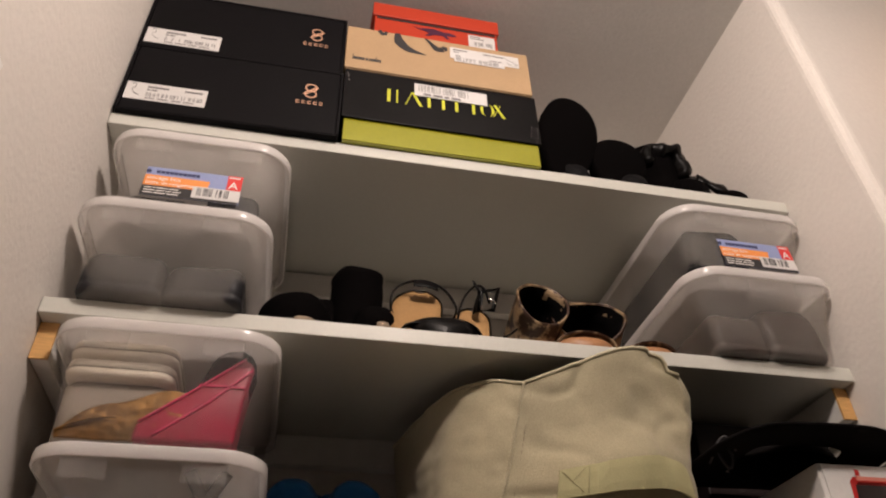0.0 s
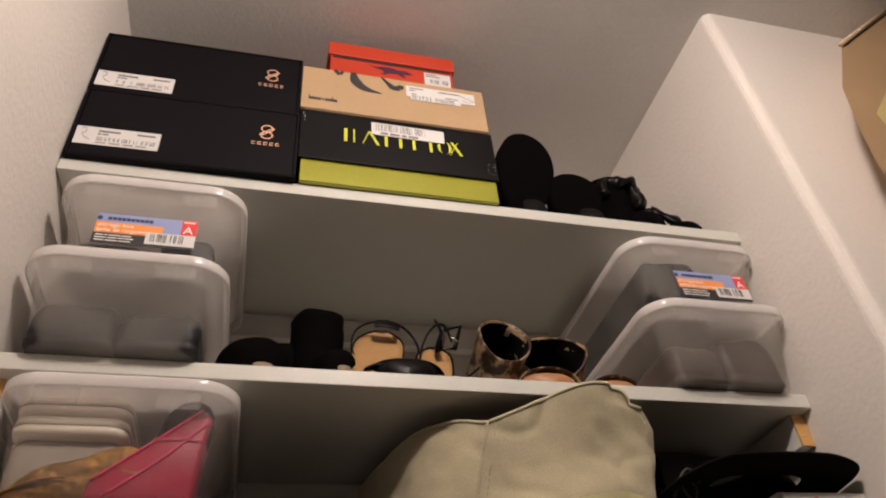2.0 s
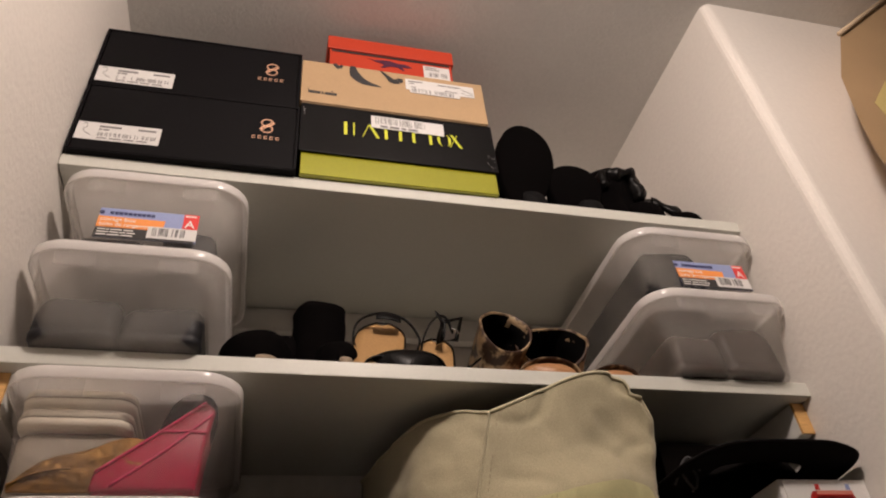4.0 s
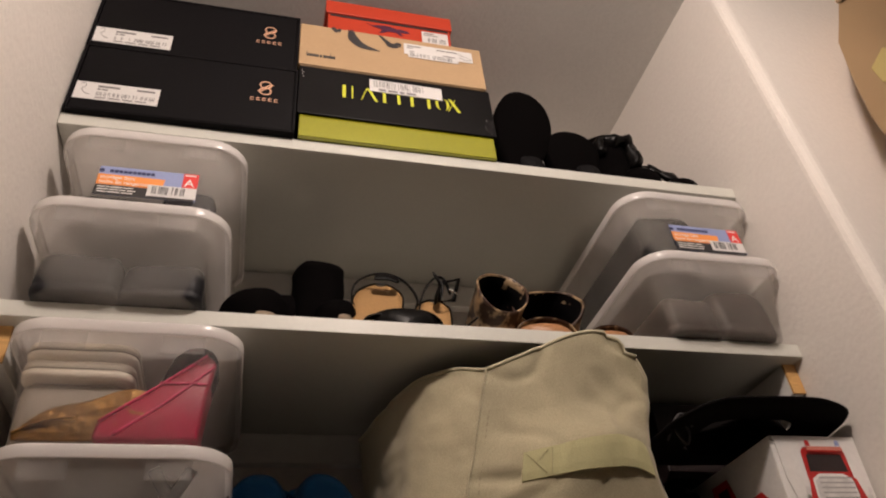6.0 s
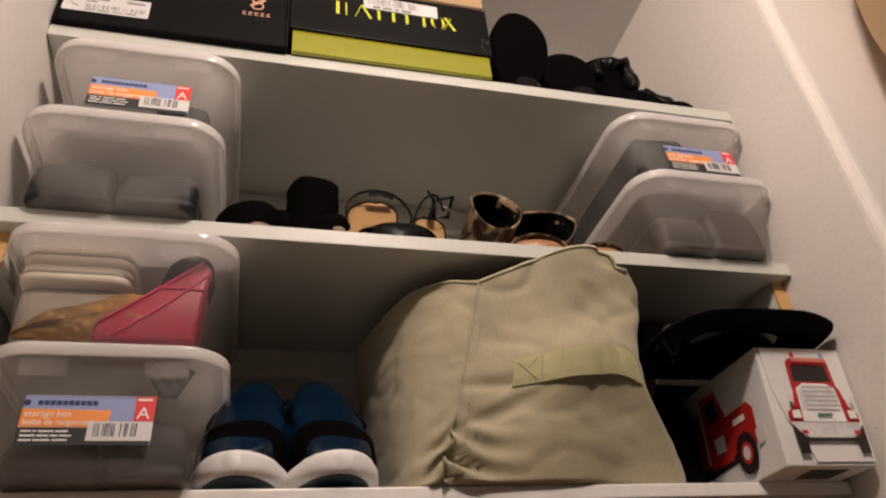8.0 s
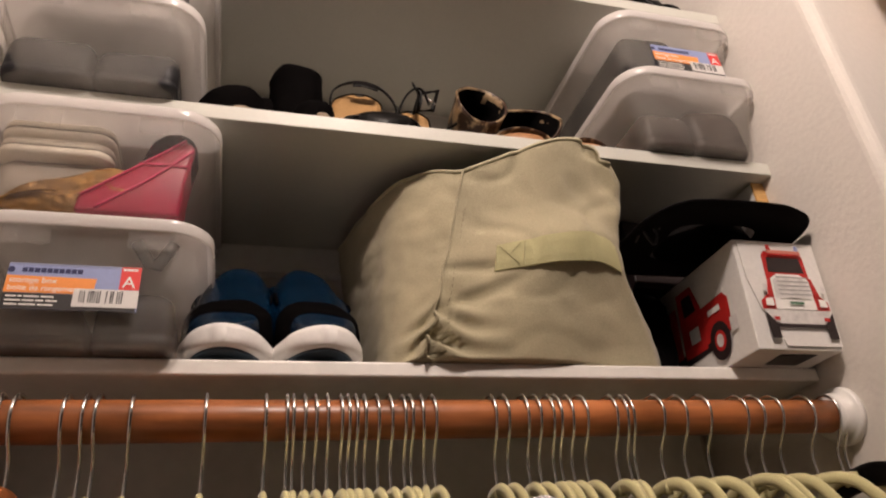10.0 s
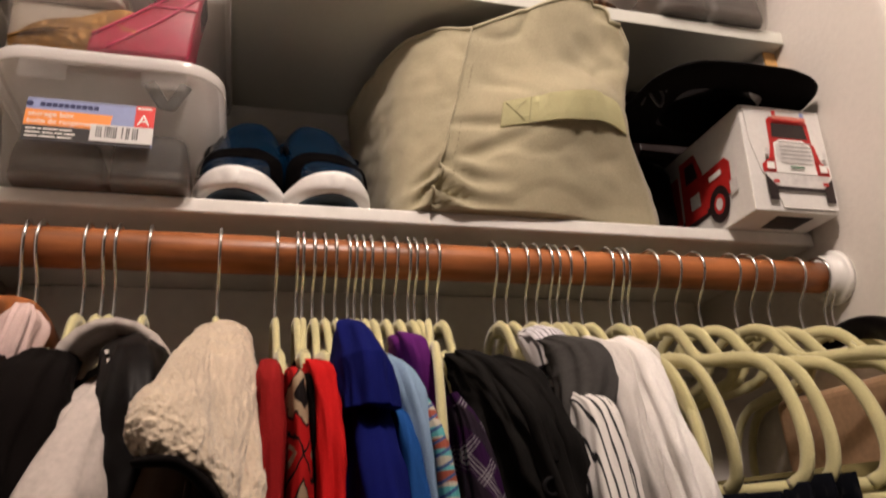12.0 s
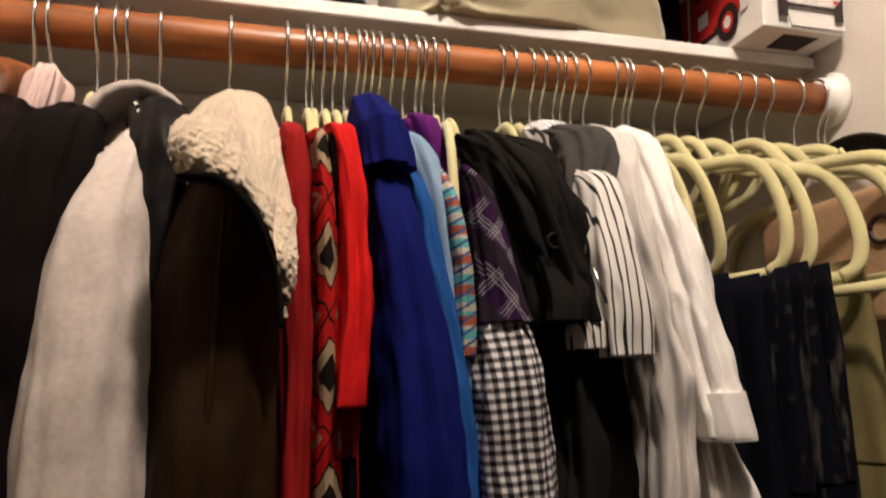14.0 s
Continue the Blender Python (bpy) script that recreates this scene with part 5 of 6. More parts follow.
hook = thing("wall_hook", (XL, 1.267, 2.069), "small white plastic wall hook", "hook")
part("plate", solid(0.0005, 0.004, -0.030, 0.0, -0.008, 0.006, 0.0012, 3), WHITEPLASTIC, hook)
part("prong", solid(0.0045, 0.010, -0.022, -0.004, -0.007, -0.001, 0.0012, 3), WHITEPLASTIC, hook)

# ---- hangers ----
NECK = 1.606


def hanger_mesh(k=1.0, sect=0.0034, deep=0.0066):
    half = [(0.0, 0.003), (0.020, 0.001), (0.038, -0.008), (0.053, -0.025), (0.066, -0.038), (0.082, -0.043), (0.126, -0.049), (0.158, -0.057), (0.180, -0.074), (0.196, -0.103), (0.202, -0.133), (0.195, -0.155), (0.176, -0.164)]
    half = [(u, z * max(1.0, k)) for u, z in half]
    bm = bmesh.new()
    r = glide([(0, -u * k, z) for u, z in half], 4)
    l = glide([(0, u * k, z) for u, z in half], 4)
    sweep(bm, l[::-1] + r[1:], sect, deep, n=8, power=2.6)
    return bm


HANGERS = {}


def hanger(x, yaw, lean=0.0, k=1.0, tip=0.0):
    """A slim hanger on the rod; yaw turns its near arm to the side, tip lowers it. k: its width against the widest."""
    m = Matrix.Translation((x, RODY, NECK)) @ pose(0, 0, 0, tip, lean, yaw)
    square = pose(0, 0, 0, tip, lean, yaw).inverted() @ pose(0, 0, 0, 0, 0, max(-6, min(6, yaw)))
    if k in HANGERS:
        ob = copy_thing(HANGERS[k], m)
        for c in ob.children:
            if c.name.startswith("hook"):
                c.matrix_basis = square
        return ob
    ob = thing("clothes_hanger", (0, 0, 0), "slim cream velvet clothes hanger on the rod" if k > 0.73 else "slim cream velvet hanger inside a garment", "hanger", "cream velvet hangers")
    part("frame", hanger_mesh(k), VELVET, ob, smooth=True)
    bm = bmesh.new()
    sweep(bm, [(0, y * k, -0.164 * max(1.0, k)) for y in (-0.176, -0.1, 0, 0.1, 0.176)], 0.0032, 0.0055, n=8, power=2.6)
    part("trouser_bar", bm, VELVET, ob, smooth=True)
    for s in (-1, 1):
        bm = bmesh.new()
        sweep(bm, [(0, s * 0.118 * k, -0.052), (0, s * 0.123 * k, -0.043), (0, s * 0.128 * k, -0.054)], 0.003, 0.003, n=6)
        part("strap_notch", bm, VELVET, ob, smooth=True)
    bm = bmesh.new()
    sweep(bm, [(0, 0, -0.006), (0, 0, 0.004), (0, 0, 0.008)], [0.0042, 0.0042, 0.0026], n=10)
    part("collar", bm, VELVET, ob, smooth=True)
    bm = bmesh.new()
    hook = [(0, 0, 0.004), (0, 0.001, 0.026), (0, -0.004, 0.040), (0, -0.0155, 0.056), (0, -0.0212, 0.072), (0, -0.0185, 0.084), (0, -0.010, 0.0925), (0, 0, 0.0945), (0, 0.011, 0.0915), (0, 0.0185, 0.083), (0, 0.0208, 0.072), (0, 0.019, 0.062)]
    sweep(bm, glide(hook, 4), 0.0016, n=8)
    part("hook", bm, STEEL, ob, "bent chrome wire hook", smooth=True).matrix_basis = square
    HANGERS[k] = ob
    ob.matrix_basis = m
    return ob


rnd = random.Random(4)
for x in (-0.334, -0.319, -0.309, -0.283, -0.223):
    hanger(x, rnd.uniform(-3, 2), rnd.uniform(-3, 2), 0.72)
for x in (-0.172, -0.153, -0.1475, -0.138, -0.128, -0.117, -0.105, -0.0985, -0.091, -0.083, -0.071, -0.059, -0.046, -0.0395, -0.027, -0.017):
    if x == -0.027:
        hanger(x, -13, 0, 1.0)
    else:
        hanger(x, rnd.uniform(-2, 2), rnd.uniform(-2.5, 2.5), 0.72)
for x in (0.043, 0.056, 0.077, 0.089, 0.104, 0.112, 0.124, 0.139, 0.173, 0.187, 0.194):
    if x > 0.18:
        hanger(x, -20 if x < 0.19 else -15, 3, 1.0, 15)
    else:
        hanger(x, rnd.uniform(-2, 3), rnd.uniform(-4, 3), 0.72)
for x, yaw, lean, k in ((0.225, 10, 6, 0.78), (0.252, 13, 6, 0.74), (0.281, 28, 6, 0.74), (0.327, 6, 5, 1.08), (0.348, 9, -4, 0.78), (0.372, 24, 2, 0.78)):
    hanger(x, yaw, lean, k)

# ---- cloth ----


def cloth(name, col, rough=0.9, vary=0.12, grain=900, bump=0.4, **k):
    return surface(name, col, rough, vary, grain, bump, 18, depth=0.0008, spec=0.06, **k)


def patterned(name, kind, colours, scale, angle=0.0, rough=0.85):
    """Woven or printed cloth: stripes, checks, diamonds, crossed lines, streaks or bands, in object space."""
    m = cloth(name, colours[0], rough)
    nd, ln = m.node_tree.nodes, m.node_tree.links
    tc = nd.new("ShaderNodeTexCoord")

    def wave(rot, sc, sharp, axis="X", dist=0.6):
        mp = nd.new("ShaderNodeMapping")
        mp.inputs["Rotation"].default_value = (0, radians(rot), 0)
        ln.new(tc.outputs["Object"], mp.inputs["Vector"])
        w = nd.new("ShaderNodeTexWave")
        w.wave_type, w.bands_direction, w.wave_profile = "BANDS", axis, "SIN"
        w.inputs["Scale"].default_value, w.inputs["Distortion"].default_value = sc, dist
        w.inputs["Detail"].default_value, w.inputs["Detail Scale"].default_value = 1.0, 0.4
        ln.new(mp.outputs[0], w.inputs["Vector"])
        r = nd.new("ShaderNodeMapRange")
        r.inputs["From Min"].default_value, r.inputs["From Max"].default_value = sharp - 0.06, sharp + 0.06
        ln.new(w.outputs["Fac"], r.inputs["Value"])
        return r.outputs[0]

    def mixed(fac, a, b):
        x = nd.new("ShaderNodeMix")
        x.data_type = "RGBA"
        ln.new(fac, x.inputs["Factor"])
        for key, val in (("A", a), ("B", b)):
            if isinstance(val, tuple):
                x.inputs[key].default_value = (*val, 1)
            else:
                ln.new(val, x.inputs[key])
        return x.outputs["Result"]

    def calc(op, a, b=None):
        x = nd.new("ShaderNodeMath")
        x.operation = op
        for i, val in enumerate((a, b)):
            if isinstance(val, (int, float)):
                x.inputs[i].default_value = val
            elif val is not None:
                ln.new(val, x.inputs[i])
        return x.outputs[0]

    def warped(amount, sc):
        """Object x and z, shifted by soft noise as woven threads are."""
        ns = nd.new("ShaderNodeTexNoise")
        ns.inputs["Scale"].default_value = sc
        ln.new(tc.outputs["Object"], ns.inputs["Vector"])
        sp = nd.new("ShaderNodeSeparateXYZ")
        ln.new(tc.outputs["Object"], sp.inputs[0])
        sh = calc("MULTIPLY", calc("SUBTRACT", ns.outputs["Fac"], 0.5), amount)
        return calc("ADD", sp.outputs["X"], sh), calc("ADD", sp.outputs["Z"], sh)

    if kind == "diamond":
        x, z = warped(0.010, 60)
        u = calc("DIVIDE", calc("ABSOLUTE", x), 0.010)
        v = calc("MULTIPLY", calc("PINGPONG", calc("ADD", z, 5.0), scale / 2), 2 / scale)
        d = calc("ADD", calc("MULTIPLY", u, 0.55), v)
        cr = nd.new("ShaderNodeValToRGB")
        cr.color_ramp.interpolation = "CONSTANT"
        el = cr.color_ramp.elements
        el[0].position, el[0].color = 0.0, (*colours[1], 1)
        el[1].position, el[1].color = 0.30, (*colours[2], 1)
        for p, c in ((0.58, colours[1]), (0.64, colours[0]), (0.96, colours[1]), (1.02, colours[0]), (1.22, colours[2]), (1.36, colours[0])):
            e = el.new(min(p / 1.5, 1.0))
            e.color = (*c, 1)
        el[1].position = 0.30 / 1.5
        ln.new(calc("DIVIDE", d, 1.5), cr.inputs["Fac"])
        out = cr.outputs["Color"]
    elif kind == "crossed":
        c = colours[0]
        for rot in (angle, angle - 68):
            line = calc("MULTIPLY", wave(rot, scale * 2.6, 0.60, dist=0.3), wave(rot, scale * 0.30, 0.74, dist=0.3))
            c = mixed(calc("MULTIPLY", line, 0.8), c, colours[1])
        out = mixed(wave(angle, scale * 0.21, 0.72, dist=0.3), c, colours[2])
    elif kind == "streak":
        ns = nd.new("ShaderNodeTexNoise")
        ns.inputs["Scale"].default_value, ns.inputs["Detail"].default_value = 1.0, 4
        mp = nd.new("ShaderNodeMapping")
        mp.inputs["Scale"].default_value = (150, 150, 28)
        ln.new(tc.outputs["Object"], mp.inputs["Vector"])
        ln.new(mp.outputs[0], ns.inputs["Vector"])
        r = nd.new("ShaderNodeMapRange")
        r.inputs["From Min"].default_value, r.inputs["From Max"].default_value = 0.52, 0.72
        ln.new(ns.outputs["Fac"], r.inputs["Value"])
        band = calc("MULTIPLY", r.outputs[0], wave(0, scale, 0.66, "Y", 2.0))
        cross = calc("MULTIPLY", r.outputs[0], calc("MULTIPLY", wave(0, scale * 0.8, 0.8, "Z", 2.0), 0.5))
        out = mixed(calc("MAXIMUM", band, cross), colours[0], colours[1])
    elif kind == "stripe":
        out = mixed(wave(angle, scale, 0.86, dist=1.2), colours[0], colours[1])
    elif kind == "check":
        c = mixed(wave(angle, scale, 0.5), colours[0], colours[1])
        out = mixed(wave(angle, scale, 0.5, "Z"), c, mixed(wave(angle, scale, 0.5), colours[1], colours[2]))
    else:
        c = mixed(wave(0, scale, 0.55, "Z", 1.0), colours[0], colours[1])
        c = mixed(wave(0, scale * 0.61, 0.75, "Z", 1.0), c, colours[2])
        out = mixed(wave(30, scale * 1.7, 0.85, "Z", 1.0), c, colours[3])
    ln.new(out, nd["Principled BSDF"].inputs["Base Color"])
    return m


def drape(line, wide, thick, seed=0, fold=0.004, n=64, power=2.3, folds=3.0, cap=True, rows=90):
    """Hanging cloth round a line: uneven ovals with folds that run down it."""
    bm = bmesh.new()
    pts = glide(line, max(2, rows // (len(line) - 1)))
    ws, ts = stretch_list(wide, len(pts)), stretch_list(thick, len(pts))
    rings = []
    for i, p in enumerate(pts):
        f = i / (len(pts) - 1)
        r = []
        for k in range(n):
            a = 2 * math.pi * k / n
            c, s = math.cos(a), math.sin(a)
            c2 = math.copysign(abs(c) ** (2 / power), c)
            s2 = math.copysign(abs(s) ** (2 / power), s)
            w = fold * 1.7 * (0.3 + 0.7 * f) * noise.noise(Vector((c * folds + seed, s * folds + seed * 1.7, p.z * 4.0)))
            w += fold * 0.9 * noise.noise(Vector((c * 1.6 + seed * 3, s * 1.6 + p.z * 9, p.z * 22.0)))
            w += fold * 0.35 * noise.noise(Vector((c * 3.5 - p.z * 12, s * 3.5, p.z * 48.0 + seed)))
            ridge = 1 - abs(noise.noise(Vector((c * 1.9 + seed * 1.3, s * 1.9 - p.z * 5, p.z * 11 + seed))))
            w += fold * 0.45 * (ridge ** 8 - 0.3)
            r.append(Vector((p.x + (ws[i] + w) * c2, p.y + (ts[i] + w) * s2, p.z)))
        rings.append(r)
    return loft(bm, rings, True, cap, cap)


def torso(length, thick, half=0.20, seed=0, fold=0.006, neck=0.035, top=0.0, drop=0.075, sink=0.0):
    """The body of a garment on a hanger: narrow neck, sloping shoulders, hanging sides."""
    prof = [(top, neck * 0.8, 0.35), (-0.012, neck, 0.6), (-0.022, neck + 0.015, 0.75), (-0.03 - drop * 0.2, half * 0.5, 0.8), (-0.03 - drop * 0.55, half * 0.75, 0.85), (-0.03 - drop * 0.9, half * 0.95, 0.9), (-0.05 - drop, half, 1.0), (-0.25, half * 0.99, 1.1), (-0.45, half, 1.15), (-length, half * 1.03, 1.2)]
    prof = [(z - sink * max(0.0, 1 + z / 0.11), u, t) for z, u, t in prof]
    bm = bmesh.new()
    zs, us, ts = [], [], []
    for (za, ua, ta), (zb, ub, tb) in zip(prof, prof[1:]):
        for k in range(4):
            q = k / 4
            zs.append(za + (zb - za) * q)
            us.append(ua + (ub - ua) * q)
            ts.append((ta + (tb - ta) * q) * thick)
    rings = []
    for z, u, t in zip(zs, us, ts):
        r = []
        for k in range(40):
            a = 2 * math.pi * k / 40
            c, s = math.cos(a), math.sin(a)
            y = u * math.copysign(abs(c) ** 0.75, c)
            x = t * math.copysign(abs(s) ** 0.8, s)
            w = fold * min(1, -z * 4 + 0.15) * noise.noise(Vector((y * 14 + seed, z * 2.2, seed)))
            w += 0.3 * fold * noise.noise(Vector((y * 30, z * 25, seed * 2.3)))
            r.append(Vector((x + w, -y, z)))
        rings.append(r)
    return loft(bm, rings)


GG = "clothes on the rod"


def garment(name, label, category, x, material, length=0.62, thick=0.010, yaw=0.0, half=0.195, seed=0, fold=0.006, neck=0.035, drop=0.075, sink=0.034):
    ob = thing(name, (x, RODY, NECK), label, category, GG, yaw)
    part("body", torso(length, thick, half, seed, fold, neck, drop=drop, sink=sink), material, ob, smooth=True)
    return ob


def sleeve(ob, pts, wide, thick, material, seed=0, fold=0.004, name="sleeve", label="", **k):
    """A sleeve given by world points; it becomes a part of ob."""
    o = ob.matrix_basis.inverted()
    bm = drape([o @ Vector(p) for p in pts], wide, thick, seed, fold, **k)
    return part(name, bm, material, ob, label, smooth=True)


# colours of cloth
C_BLACK = cloth("black_cotton", (0.0048, 0.0034, 0.0032), vary=0.2)
C_SOFTBLACK = cloth("black_wool", (0.0095, 0.0052, 0.0045), vary=0.2)
C_GREYMARL = cloth("light_grey_fleece", (0.54, 0.48, 0.44), vary=0.14, grain=240)
C_BROWNHIDE = surface("dark_brown_leather", (0.024, 0.0125, 0.0062), 0.55, 0.6, 45, 0.5, 8, depth=0.0025, spec=0.06, stretch=(1, 1, 0.35))
C_BLACKHIDE = surface("black_jacket_leather", (0.005, 0.004, 0.004), 0.5, 0.3, 110, 0.3, 9, depth=0.0010, spec=0.10)
C_SHERPA = surface("cream_sherpa", (0.66, 0.54, 0.405), 0.95, 0.12, 520, 0.9, 22, depth=0.0020, spec=0.03, sheen=0.5)
C_SHIRTBLACK = cloth("worn_black_cotton", (0.0105, 0.0095, 0.009), vary=0.2)
C_DKRED = cloth("dark_red_jersey", (0.26, 0.012, 0.012))
C_RED = cloth("bright_red_jersey", (0.52, 0.012, 0.012))
C_ROYAL = cloth("royal_blue_jersey", (0.006, 0.009, 0.105))
C_MIDBLUE = cloth("mid_blue_cotton", (0.016, 0.075, 0.26))
C_SKY = cloth("light_blue_cotton", (0.22, 0.32, 0.46))
C_PURPLE = cloth("purple_jersey", (0.10, 0.014, 0.13))
C_CHARCOAL = cloth("charcoal_knit", (0.055, 0.052, 0.050), grain=300)
C_LIGHTGREY = cloth("light_grey_cotton", (0.58, 0.55, 0.52))
C_WHITE = cloth("white_cotton", (0.84, 0.81, 0.78))
C_IVORY = cloth("ivory_cotton", (0.76, 0.71, 0.64))
C_SATIN = cloth("pale_pink_satin", (0.66, 0.50, 0.47), 0.4)
C_OLIVE = cloth("olive_green_cotton", (0.19, 0.16, 0.07), vary=0.25)
P_STRIPE = patterned("black_white_stripe", "stripe", ((0.72, 0.69, 0.66), (0.02, 0.02, 0.022)), 62)
P_GING = patterned("black_white_gingham", "check", ((0.70, 0.68, 0.68), (0.16, 0.15, 0.16), (0.012, 0.011, 0.013)), 52, 4)
P_PLAID = patterned("purple_grey_plaid", "crossed", ((0.022, 0.005, 0.032), (0.22, 0.21, 0.22), (0.018, 0.012, 0.020)), 62, 28)
P_IKAT = patterned("red_black_ikat", "diamond", ((0.42, 0.012, 0.012), (0.010, 0.007, 0.007), (0.34, 0.25, 0.16)), 0.070)
P_TEAL = patterned("teal_banded_print", "band", ((0.10, 0.36, 0.38), (0.46, 0.42, 0.34), (0.30, 0.08, 0.05), (0.05, 0.09, 0.22)), 26)
P_NAVY = patterned("dark_navy_plaid", "streak", ((0.0026, 0.0030, 0.0055), (0.060, 0.055, 0.050)), 16)
P_FINE = patterned("fine_striped_cotton", "stripe", ((0.70, 0.68, 0.72), (0.06, 0.055, 0.06)), 95)
NAVY = cloth("navy_denim", (0.0028, 0.0034, 0.0068), vary=0.5)

# wooden hangers with satin and a black coat beside the wall
for x, yaw in ((-0.384, 6), (-0.371, -3)):
    ob = thing("wooden_hanger", (x, RODY, NECK + 0.002), "orange-brown wooden coat hanger", "hanger", "wooden hangers", yaw)
    bm = bmesh.new()
    pts = glide([(0, 0.2, -0.075), (0, 0.12, -0.03), (0, 0.04, -0.002), (0, 0, 0.004), (0, -0.04, -0.002), (0, -0.12, -0.03), (0, -0.2, -0.075)], 5)
    sweep(bm, pts, 0.0085, 0.013, n=12, power=2.4)
    part("frame", bm, ROD, ob, smooth=True)
    bm = bmesh.new()
    sweep(bm, glide([(0, 0, 0.004), (0, 0.001, 0.026), (0, -0.004, 0.040), (0, -0.0155, 0.054), (0, -0.0212, 0.070), (0, -0.0185, 0.082), (0, -0.010, 0.0905), (0, 0, 0.0925), (0, 0.011, 0.0895), (0, 0.0185, 0.081), (0, 0.0208, 0.070)], 4), 0.0017, n=8)
    part("hook", bm, STEEL, ob, "chrome wire hook", smooth=True)
ob = garment("satin_blouse", "pale pink satin blouse on a wooden hanger", "blouse", -0.366, C_SATIN, 0.35, 0.008, seed=31, fold=0.008)
sleeve(ob, [(-0.345, 1.43, 1.588), (-0.343, 1.42, 1.574), (-0.346, 1.412, 1.55), (-0.352, 1.41, 1.52)], [0.005, 0.010, 0.012, 0.014], [0.012, 0.02, 0.02, 0.02], C_SATIN, 3, 0.006, name="collar")
ob = garment("coat", "black wool coat hanging by the wall", "coat", -0.352, C_SOFTBLACK, 0.7, 0.02, seed=32)
sleeve(ob, [(-0.356, 1.40, 1.545), (-0.366, 1.365, 1.50), (-0.372, 1.35, 1.40), (-0.375, 1.36, 1.25), (-0.375, 1.37, 1.05)], [0.018, 0.030, 0.036, 0.038, 0.036], [0.03, 0.045, 0.05, 0.05, 0.045], C_SOFTBLACK, 5, 0.006)
ob = garment("jacket", "plain black jacket on a hanger", "jacket", -0.322, C_BLACK, 0.7, 0.018, seed=33)
sleeve(ob, [(-0.322, 1.42, 1.55), (-0.326, 1.375, 1.51), (-0.332, 1.355, 1.42), (-0.336, 1.36, 1.28), (-0.335, 1.37, 1.05)], [0.014, 0.026, 0.030, 0.032, 0.030], [0.03, 0.04, 0.045, 0.045, 0.04], C_BLACK, 7, 0.006)

# grey hoodie
ob = garment("hoodie", "light grey fleece hoodie with its hood up", "hoodie", -0.298, C_GREYMARL, 0.62, 0.016, seed=34)
sleeve(ob, [(-0.268, 1.375, 1.538), (-0.277, 1.362, 1.505), (-0.286, 1.345, 1.455), (-0.289, 1.338, 1.39), (-0.292, 1.335, 1.30), (-0.293, 1.345, 1.05)], [0.004, 0.014, 0.026, 0.034, 0.034, 0.032], [0.012, 0.030, 0.042, 0.045, 0.045, 0.04], C_GREYMARL, 9, 0.003)
bm = bmesh.new()
rings = []
for i in range(13):
    a = radians(200 - 225 * i / 12)
    cx, cz = -0.2835, 1.530
    rings.append([Vector((cx + (0.033 + r) * math.cos(a), 1.415 + y, cz + (0.038 + r) * math.sin(a))) for r, y in ((0.0, -0.012), (0.006, -0.014), (0.009, 0.0), (0.007, 0.06), (0.0, 0.06), (-0.002, 0.0))])
loft(bm, rings)
o = part("hood", bm, C_GREYMARL, ob, "rolled grey hood edge", smooth=True)
o.matrix_basis = ob.matrix_basis.inverted()
ob = garment("leather_jacket", "black leather jacket with a metal zip", "jacket", -0.272, C_BLACKHIDE, 0.66, 0.014, seed=35)
sleeve(ob, [(-0.272, 1.43, 1.566), (-0.266, 1.40, 1.545), (-0.262, 1.375, 1.51), (-0.264, 1.365, 1.44), (-0.264, 1.37, 1.30), (-0.262, 1.37, 1.05)], [0.008, 0.018, 0.022, 0.022, 0.022, 0.022], [0.02, 0.04, 0.045, 0.045, 0.045, 0.04], C_BLACKHIDE, 11, 0.006)
o = ob.matrix_basis.inverted()
bm = bmesh.new()
zl = glide([o @ Vector(p) for p in ((-0.278, 1.358, 1.540), (-0.268, 1.345, 1.515), (-0.252, 1.335, 1.492))], 8)
for a, b in list(zip(zl, zl[1:]))[::2]:
    sweep(bm, [a, b], 0.0016, n=5)
part("zip", bm, STEEL, ob, "metal zip teeth")["kind"] = "stuff"

# sherpa-collared jacket
ob = garment("shearling_jacket", "dark brown leather jacket with cream sherpa collar", "jacket", -0.226, C_BROWNHIDE, 0.7, 0.018, seed=36)
sleeve(ob, [(-0.222, 1.41, 1.53), (-0.224, 1.378, 1.50), (-0.226, 1.350, 1.455), (-0.2255, 1.338, 1.39), (-0.226, 1.335, 1.28), (-0.228, 1.345, 1.05)], [0.012, 0.022, 0.031, 0.035, 0.036, 0.036], [0.03, 0.04, 0.045, 0.045, 0.045, 0.04], C_BROWNHIDE, 13, 0.003)


